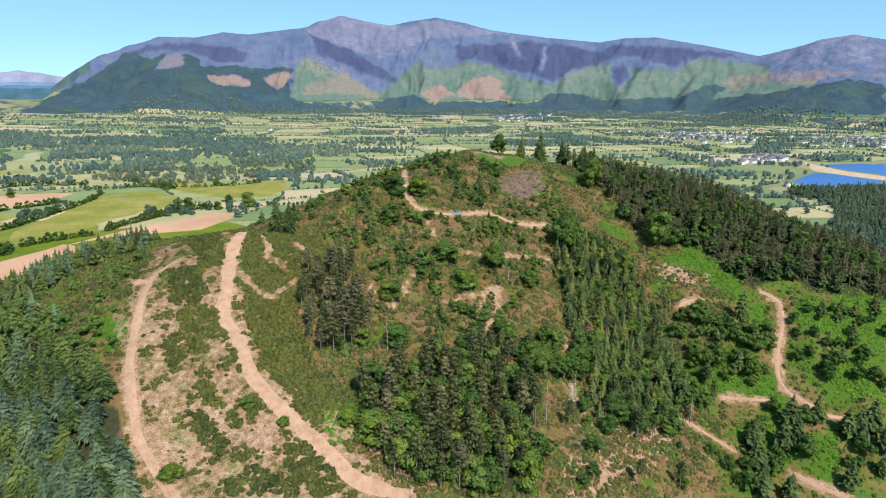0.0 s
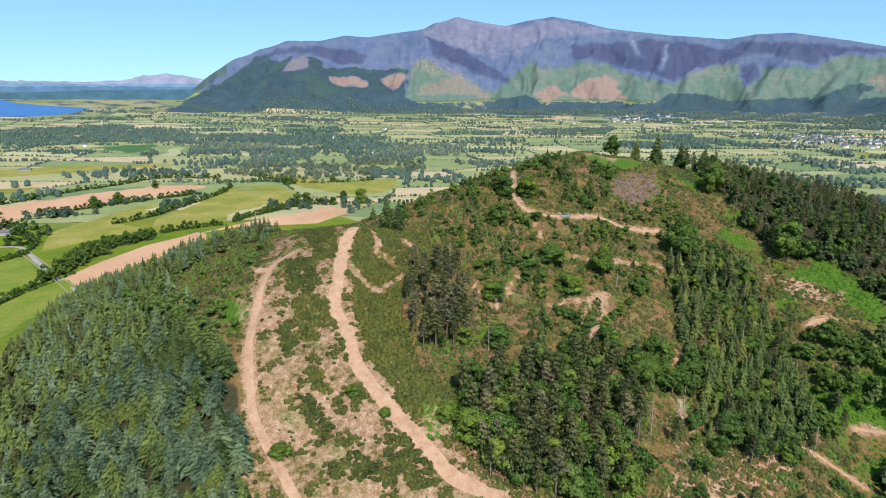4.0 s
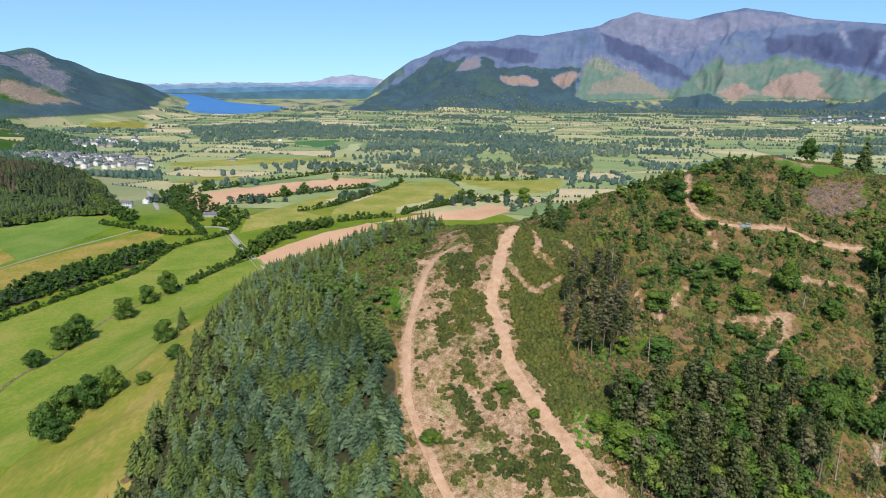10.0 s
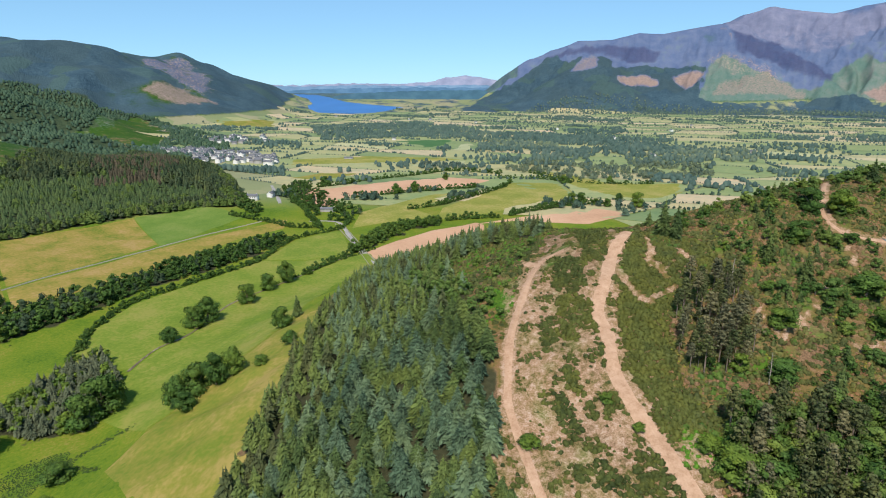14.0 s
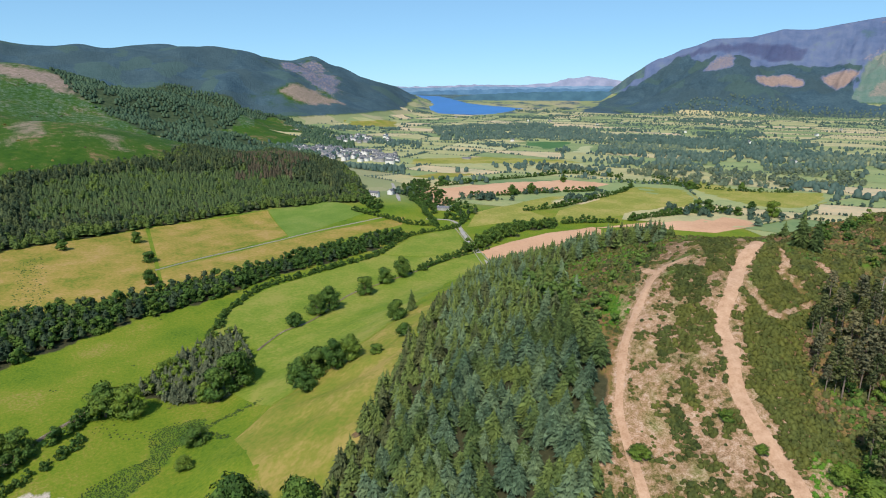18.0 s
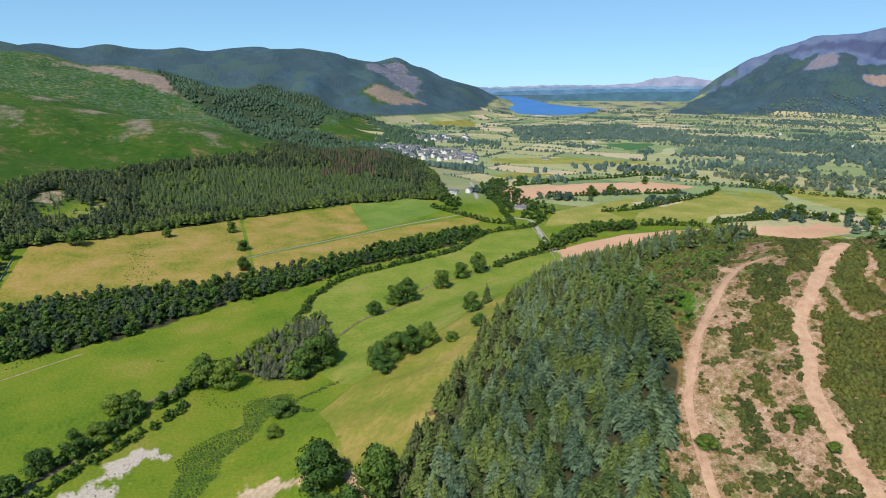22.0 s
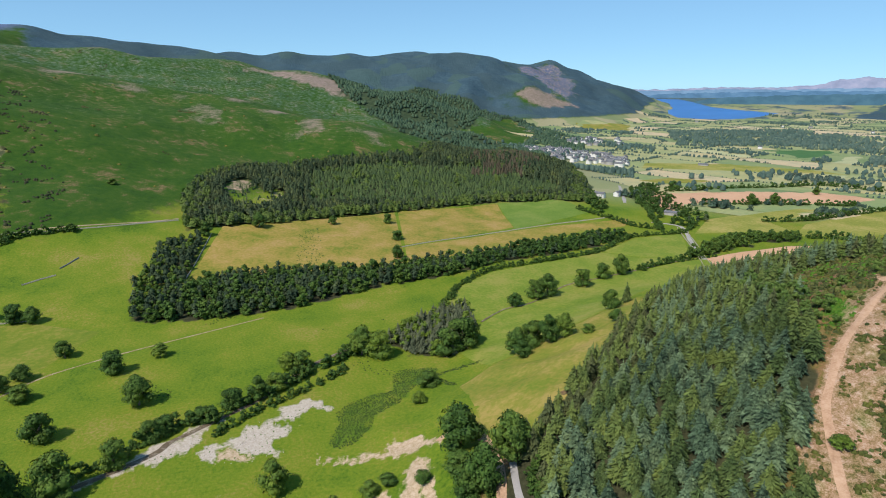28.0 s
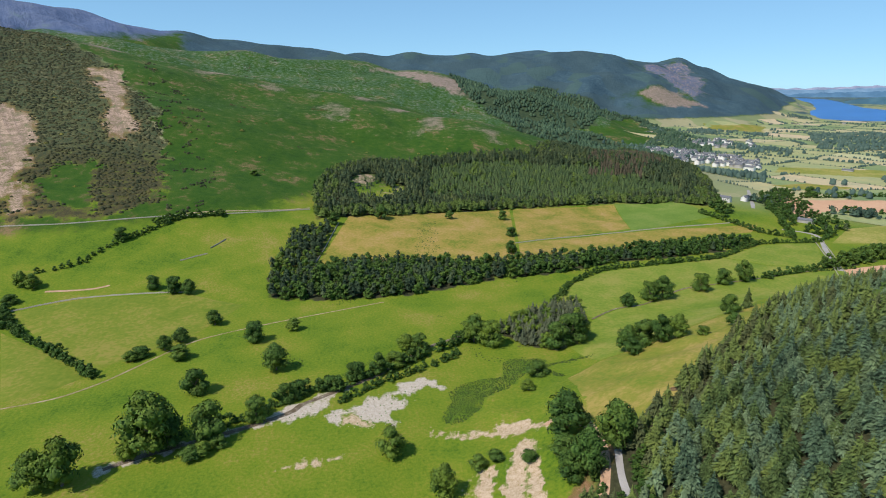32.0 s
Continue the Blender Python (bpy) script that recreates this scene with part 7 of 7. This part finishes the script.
ok = in_valley(fx, fy) & ~(in_village(fx, fy) & (FAR.uniform(size=len(fx)) < 0.45))
fx, fy, fs = fx[ok], fy[ok], fs[ok]
near = np.hypot(fx, fy) < 1050
stuff("valley_trees", FAR_OAK, FAR_TREES, fx[near], fy[near], fs[near], "dark hedgerow trees and copses across the valley", "woodland")
stuff("valley_trees", HAZY_OAK, TINY_TREES, fx[~near], fy[~near], fs[~near], "distant hedgerow trees and copses across the wide valley", "woodland")

for poly in VALLEY_WOODS:
    wx, wy = fill(poly, 13, FAR, 0.8)
    ok = (ripple(wx, wy, 110, 99) + 0.5 * ripple(wx, wy, 45, 100) > -0.3) & ~in_village(wx, wy)
    wx, wy = wx[ok], wy[ok]
    stuff("valley_wood", HAZY_OAK, TINY_TREES if math.hypot(*poly[0]) > 1400 else FAR_TREES, wx, wy, FAR.uniform(8, 14, len(wx)), "dark broadleaf wood on the valley floor", "woodland")

# woodland on the lower fells west of the village
wx, wy = fill(ROUGH_WOOD, 10.5, FAR, 0.8)
ok = (ripple(wx, wy, 130, 97) + 0.5 * ripple(wx, wy, 50, 98) > -0.55) & ~in_village(wx, wy) & ~inside(wx, wy, HUMMOCK)
wx, wy = wx[ok], wy[ok]
stuff("fell_wood", FELL_OAK, TINY_TREES, wx, wy, FAR.uniform(8, 14, len(wx)), "mixed woodland climbing the fells beyond the village", "woodland")
FOOT = [p[:2] for p in polar([(30, 3500, 0), (20, 3560, 0), (5, 3700, 0), (-10, 3750, 0), (-25, 3600, 0), (-38, 3300, 0), (-38, 3700, 0), (-25, 3950, 0), (-5, 3980, 0), (12, 3850, 0), (28, 3800, 0)])]
wx, wy = fill(FOOT, 21, FAR, 0.7)
stuff("foot_wood", HAZY_OAK, TINY_TREES, wx, wy, FAR.uniform(8, 15, len(wx)), "belt of woodland along the foot of the mountains", "woodland")

WHITEWASH = simple("whitewashed_wall", [(0.3, (0.62, 0.61, 0.58)), (0.7, (0.82, 0.81, 0.78))], 0.3, 3)
GREYSTONE = simple("grey_stone_wall", [(0.3, (0.30, 0.29, 0.28)), (0.7, (0.46, 0.44, 0.42))], 0.3, 3)
SLATE = simple("slate_roof", [(0.3, (0.095, 0.10, 0.112)), (0.7, (0.18, 0.185, 0.20))], 0.4, 2.5, 0.6)
PANE = simple("window_pane", [(0.3, (0.03, 0.035, 0.04)), (0.7, (0.07, 0.08, 0.09))], 0.5, 2, 0.15)


def box_mesh(name, boxes, mat):
    """Boxes given as (x0, y0, z0, x1, y1, z1)."""
    parts = []
    for x0, y0, z0, x1, y1, z1 in boxes:
        v = np.array([(x, y, z) for z in (z0, z1) for y in (y0, y1) for x in (x0, x1)], float)
        f = np.array([(0, 2, 3), (0, 3, 1), (4, 5, 7), (4, 7, 6), (0, 1, 5), (0, 5, 4), (2, 6, 7), (2, 7, 3), (0, 4, 6), (0, 6, 2), (1, 3, 7), (1, 7, 5)])
        parts.append((v, f))
    return mesh_of(name, *join_parts(parts), mat)


def house_parts(length, depth, eaves, rise, wall_mat):
    """Meshes of a house with gables, a slate roof with eaves, chimneys and windows, standing on z = 0."""
    l, d = length / 2, depth / 2
    v = np.array([(-l, -d, -1), (l, -d, -1), (l, d, -1), (-l, d, -1), (-l, -d, eaves), (l, -d, eaves), (l, d, eaves), (-l, d, eaves), (-l, 0, eaves + rise), (l, 0, eaves + rise)], float)
    f = np.array([(0, 1, 5), (0, 5, 4), (2, 3, 7), (2, 7, 6), (1, 2, 6), (1, 6, 5), (3, 0, 4), (3, 4, 7), (5, 6, 9), (7, 4, 8)])
    wall = mesh_of("wall", v, f, wall_mat)
    o, k = 0.4, rise / d
    rv, rf = [], []
    for s in (-1, 1):
        b = len(rv)
        rv += [(-l - o, s * (d + o), eaves - k * o), (l + o, s * (d + o), eaves - k * o), (l + o, 0, eaves + rise), (-l - o, 0, eaves + rise)]
        rv += [(x, y, z + 0.25) for x, y, z in rv[b:b + 4]]
        q = [(4, 5, 6), (4, 6, 7), (0, 1, 5), (0, 5, 4), (0, 2, 1), (0, 3, 2), (1, 2, 6), (1, 6, 5), (3, 0, 4), (3, 4, 7)]
        rf += [tuple(b + i for i in (t if s < 0 else t[::-1])) for t in q]
    roof = mesh_of("roof", rv, rf, SLATE)
    chimney = box_mesh("chimney", [(-0.5, -0.4, eaves + rise - 0.6, 0.5, 0.4, eaves + rise + 1.3)], GREYSTONE)
    window = box_mesh("window", [(-0.5, -0.06, -0.7, 0.5, 0.06, 0.7)], PANE)
    return wall, roof, chimney, window, l, d, eaves


SILL = box_mesh("sill", [(-0.6, -0.16, -0.82, 0.6, 0.16, -0.72)], GREYSTONE)
HOUSES = [house_parts(l, d, e, r, m) for l, d, e, r, m in ((11, 7.5, 5.8, 2.4, WHITEWASH), (16, 8, 6.0, 2.5, WHITEWASH), (9, 7, 4.8, 2.6, GREYSTONE), (22, 8, 6.4, 2.5, WHITEWASH), (13, 9, 5.6, 3.2, GREYSTONE))]


def house(k, x, y, turn, windows=False, label="", group="", size=1.0):
    wall, roof, chimney, window, l, d, e = HOUSES[k]
    ob = new("house", None)
    part("wall", wall, ob)
    top = part("roof", roof, ob, "grey slate roof")
    for s in (-1, 1):
        c = part("chimney", chimney, top)
        c.location = (s * (l - 0.9), 0, 0)
    if windows:
        for s in (-1, 1):
            for z in (1.4, 3.9):
                for i in range(int(l * 2 / 3)):
                    w = part("window", window, ob)
                    w.location = (-l + 1.7 + 3 * i, s * d, z)
                    part("sill", SILL, w)
    ob.matrix_basis = pose(x, y, ground(x, y) + (0.0 if windows else 0.4), 0, 0, turn) @ Matrix.Diagonal((size, size, size, 1))
    return tagged(ob, label or ("white-walled village house with a slate roof" if k in (0, 1, 3) else "grey stone house with a slate roof"), "house", group)


for poly, n, group in ((VILLAGE, 95, "village houses"), (VILLAGE_TOP, 22, "village houses"), (TOWN, 90, "town houses"), (TOWN_WEST, 34, "town houses"), (TOWN_EAST, 70, "town houses"), (FOOT_VILLAGE, 36, "houses under the mountain")):
    hx, hy = fill(poly, 12, FAR)
    pick = FAR.permutation(len(hx))[:n]
    for i in pick:
        house(FAR.choice((0, 1, 3, 0, 1, 2, 4)), hx[i], hy[i], FAR.choice((20, 35, 110, 125)) + FAR.normal() * 6, group=group, size=FAR.uniform(1.0, 1.3))
for i in range(34):
    a, r = FAR.uniform(-40, 52), FAR.uniform(1500, 3500)
    x, y = -r * math.sin(radians(a)), r * math.cos(radians(a))
    if in_valley(np.array([x]), np.array([y]))[0]:
        house(FAR.randint(len(HOUSES)), x, y, FAR.uniform(0, 180), group="scattered farmhouses")
house(1, -724, 529, 25, True, "white farmhouse with a slate roof beside the lane", "valley farm")
house(0, -730, 566, 115, True, "white farmhouse with a slate roof beside the lane", "valley farm")
TANK = (5.7, 312.3)

# ---- the round water tank on the knoll, and field walls ----
def ring_mesh(name, inner, outer, low, high, mat, sides=28):
    t = np.arange(sides) * 6.283185 / sides
    ring = [np.stack([r * np.cos(t), r * np.sin(t), 0 * t + z], 1) for r, z in ((outer, low), (outer, high), (inner, high), (inner, low))]
    v = np.concatenate(ring)
    f = []
    for k in range(3):
        for i in range(sides):
            j = (i + 1) % sides
            f.append((k * sides + i, k * sides + j, (k + 1) * sides + j, (k + 1) * sides + i))
    return mesh_of(name, v, f, mat)


ZINC = simple("weathered_zinc", [(0.3, (0.20, 0.25, 0.25)), (0.7, (0.33, 0.38, 0.37))], 0.5, 3, 0.5)
TANK_GREEN = simple("tank_water", [(0.3, (0.05, 0.09, 0.05)), (0.7, (0.11, 0.15, 0.08))], 0.5, 2, 0.25)
DRYSTONE = simple("dry_stone", [(0.3, (0.17, 0.16, 0.13)), (0.5, (0.27, 0.25, 0.21)), (0.7, (0.38, 0.35, 0.30))], 0.7, 4, 0.95, 0.6, 0.1)
tank = new("water_tank", None)
part("tank_wall", ring_mesh("tank_wall", 2.75, 3.0, -0.6, 0.7, ZINC), tank)
t_ring = np.arange(28) * 6.283185 / 28
part("water_surface", mesh_of("water_surface", np.concatenate([np.stack([2.76 * np.cos(t_ring), 2.76 * np.sin(t_ring), 0 * t_ring + 0.4], 1), [[0, 0, 0.4]]]), [(i, (i + 1) % 28, 28) for i in range(28)], TANK_GREEN), tank, "dull green water in the tank")
part("rim", ring_mesh("rim", 2.7, 3.08, 0.7, 0.78, ZINC), tank)
for i in range(10):
    post = part("fence_post", box_mesh("fence_post", [(-0.06, -0.06, -0.6, 0.06, 0.06, 1.15)], BARK), tank)
    post.location = (3.6 * math.cos(i * 0.6283), 3.6 * math.sin(i * 0.6283), 0)
part("rail", ring_mesh("rail", 3.55, 3.62, 0.95, 1.05, BARK), tank)
tank.matrix_basis = pose(TANK[0], TANK[1], ground(*TANK) + 0.1)
tagged(tank, "low round grey metal water tank fenced on the knoll", "water tank")


def wall_line(line, height=1.05, width=0.6):
    """A drystone wall along a line, a little uneven along its top."""
    c = smooth_line(line, 3.0)
    d = np.gradient(c, axis=0)
    d /= np.linalg.norm(d, axis=1)[:, None]
    s = np.stack([-d[:, 1], d[:, 0]], 1) * width / 2
    z = land(c[:, 0], c[:, 1])
    top = z + height * (1 + 0.18 * ripple(c[:, 0], c[:, 1], 9, 51))
    rows = [np.column_stack([c + s, z - 0.4]), np.column_stack([c + s * 0.7, top]), np.column_stack([c - s * 0.7, top]), np.column_stack([c - s, z - 0.4])]
    ob = new("field_wall", mesh_of("field_wall", np.stack(rows, 1).reshape(-1, 3), grid_faces(len(c), 4)[:, ::-1], DRYSTONE))
    return tagged(ob, "grey drystone wall between pastures", "wall", "field walls")


wall_line([(-550, -175), (-560, -163), (-567, -153)])
wall_line([(-581, -152), (-603, -140)])
wall_line([(-578, 168), (-599, 235), (-617, 323)])
wall_line([(-618, -356), (-624, -296), (-641, -231), (-654, -187)])
wall_line([(-651, -187), (-671, -123), (-702, -55)])
wall_line([(-543, 526), (-483, 486), (-431, 450), (-383, 420)])
wall_line([(-550, 521), (-490, 481), (-437, 446), (-385, 409)])
wall_line([(-618, 324), (-629, 408), (-628, 479)])
wall_line([(-459, -283), (-478, -236), (-480, -156)])
wall_line([(-660, -22), (-580, -39), (-537, -49)])


# ---- felled timber and dead trees on the lower slope ----
GREY_WOOD = simple("weathered_wood", [(0.3, (0.24, 0.20, 0.17)), (0.7, (0.44, 0.39, 0.34))], 0.8, 6, 0.9, 0.3)
CUT_WOOD = simple("cut_timber", [(0.3, (0.34, 0.19, 0.11)), (0.7, (0.52, 0.35, 0.23))], 0.8, 5, 0.9, 0.3)
WOODS = np.random.RandomState(29)
log_mesh = mesh_of("log", *limb((-3.2, 0, 0), (3.2, 0, 0.05), 0.24, 0.15, 8), CUT_WOOD)
for i in range(34):
    cx, cy = ((70, 200), (84, 214), (56, 178))[i % 3]
    x, y = cx + WOODS.normal() * 7, cy + WOODS.normal() * 6
    ob = new("log", log_mesh)
    a = WOODS.uniform(0, 180)
    dz = ground(x + 2 * math.cos(radians(a)), y + 2 * math.sin(radians(a))) - ground(x - 2 * math.cos(radians(a)), y - 2 * math.sin(radians(a)))
    ob.matrix_basis = pose(x, y, ground(x, y) + 0.16, 0, 0, a) @ pose(0, 0, 0, 0, -math.degrees(math.atan2(dz, 4)), 0)
    tagged(ob, "reddish felled log lying on brash-covered ground", "log", "felled logs")
stump_mesh = mesh_of("stump", *join_parts([limb((0, 0, -0.4), (0, 0, 0.35), 0.32, 0.25, 9), (np.array([(0.25 * math.cos(i * 0.698), 0.25 * math.sin(i * 0.698), 0.35) for i in range(9)] + [(0, 0, 0.37)]), np.array([(i, (i + 1) % 9, 9) for i in range(9)]))]), CUT_WOOD)
for i in range(40):
    x, y = 72 + WOODS.normal() * 14, 196 + WOODS.normal() * 12
    ob = new("tree_stump", stump_mesh)
    ob.matrix_basis = pose(x, y, ground(x, y), 0, 0, WOODS.uniform(0, 360))
    tagged(ob, "sawn tree stump on felled ground", "stump", "tree stumps")


def dead_tree(x, y, height):
    """A bare grey snag: a leaning trunk and broken branches."""
    ob = new("dead_tree", None)
    part("trunk", mesh_of("trunk", *join_parts([limb((0, 0, -0.3), (0.2, 0.1, height * 0.6), 0.2, 0.13), limb((0.2, 0.1, height * 0.6), (0.15, 0.35, height), 0.13, 0.03)]), GREY_WOOD), ob)
    for i in range(11):
        a, z = i * 2.4, height * (0.3 + 0.06 * i)
        part("branch", mesh_of("branch", *limb((0.1, 0.1, z), (0.1 + 1.7 * math.cos(a) * (1.1 - 0.07 * i), 0.1 + 1.7 * math.sin(a) * (1.1 - 0.07 * i), z + 0.5), 0.06, 0.015, 5), GREY_WOOD), ob)
    ob.matrix_basis = pose(x, y, ground(x, y), 0, 0, WOODS.uniform(0, 360))
    return tagged(ob, "bare grey dead pine with broken branches", "dead tree", "dead trees")


for x, y, h in ((48, 204, 13), (52, 214, 12), (84, 262, 12), (38, 196, 14), (92, 228, 10), (-20, 205, 11), (-42, 246, 9), (30, 268, 8), (100, 218, 12), (205, 300, 12), (236, 318, 13)):
    dead_tree(x, y, h)

# a large white house by the eastern lake and the valley barns
house(3, 640, 1130, 70, True, "large white lakeside house with a slate roof", "lakeside house")
for x, y, a in ((-610, 566, 40), (-1010, 1010, 30)):
    ob = house(4, x, y, a, False, "long low grey stone barn with a slate roof", "valley barns")
    ob.name = "barn"
    ob.matrix_basis = ob.matrix_basis @ Matrix.Diagonal((1.5, 1.1, 0.6, 1))


# ---- the land beyond the lake, its blue haze painted in ----
def haze_material(name, colour, haze_glow):
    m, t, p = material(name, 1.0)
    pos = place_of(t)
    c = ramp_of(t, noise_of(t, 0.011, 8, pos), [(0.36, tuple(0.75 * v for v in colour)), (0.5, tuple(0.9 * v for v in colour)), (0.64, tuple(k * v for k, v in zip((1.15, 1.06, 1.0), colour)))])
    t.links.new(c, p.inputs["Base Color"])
    # the weak emission imitates the veil of haze; the hills are no light source
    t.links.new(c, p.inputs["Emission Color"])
    p.inputs["Emission Strength"].default_value = haze_glow
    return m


def distant_hills(r, rows, bottom, mat, seed, label):
    """A long low range: rows of bearing and elevation of its skyline."""
    a = np.arange(rows[0][0], rows[-1][0], 0.1)
    e = np.interp(a, *zip(*rows)) + 0.035 * ripple(a * 40, 0 * a, 45, seed) + 0.015 * ripple(a * 40, 0 * a, 13, seed + 1)
    v = []
    for d, k in ((40, 1.0), (0, 0.9), (-50, 0.45), (-110, 0.0)):
        z = EYE + r * np.tan(np.radians(bottom + (e - bottom) * k))
        v.append(np.stack([-(r + d) * np.sin(np.radians(a)), (r + d) * np.cos(np.radians(a)), z], 1))
    ob = new("backdrop", mesh_of("backdrop", np.concatenate(v[::-1]), grid_faces(4, len(a))[:, ::-1], mat, True))
    return tagged(ob, label, "distant hills", kind="structure")


distant_hills(4330, [(29.0, -0.78), (33, -0.74), (38, -0.80), (42, -0.92), (44.5, -1.05), (46.2, -1.3)], -1.9, haze_material("hazy_shore_woods", (0.045, 0.105, 0.145), 0.25), 9, "blue-green woods along the far lake shore")
distant_hills(4680, [(28.5, -0.62), (33, -0.52), (38, -0.50), (43, -0.56), (46, -0.62), (50, -0.72), (58, -0.6)], -1.6, haze_material("hazy_woods", (0.065, 0.140, 0.225), 0.32), 3, "blue wooded hills beyond the lake")
distant_hills(4740, [(28.5, -0.45), (33, -0.28), (36, -0.30), (40, -0.38), (44, -0.30), (48, -0.42), (58, -0.4)], -1.2, haze_material("hazy_farmland", (0.115, 0.200, 0.295), 0.36), 5, "hazy wooded farmland beyond the lake")
distant_hills(4830, [(28.5, 0.0), (30.2, -0.05), (32.1, 0.29), (34.1, 0.56), (36, 0.35), (37.5, -0.05), (40.3, -0.2), (44.3, -0.15), (50.1, -0.34), (58, -0.3)], -1.0, haze_material("hazy_far_moor", (0.19, 0.215, 0.30), 0.4), 7, "pale violet hills on the horizon")
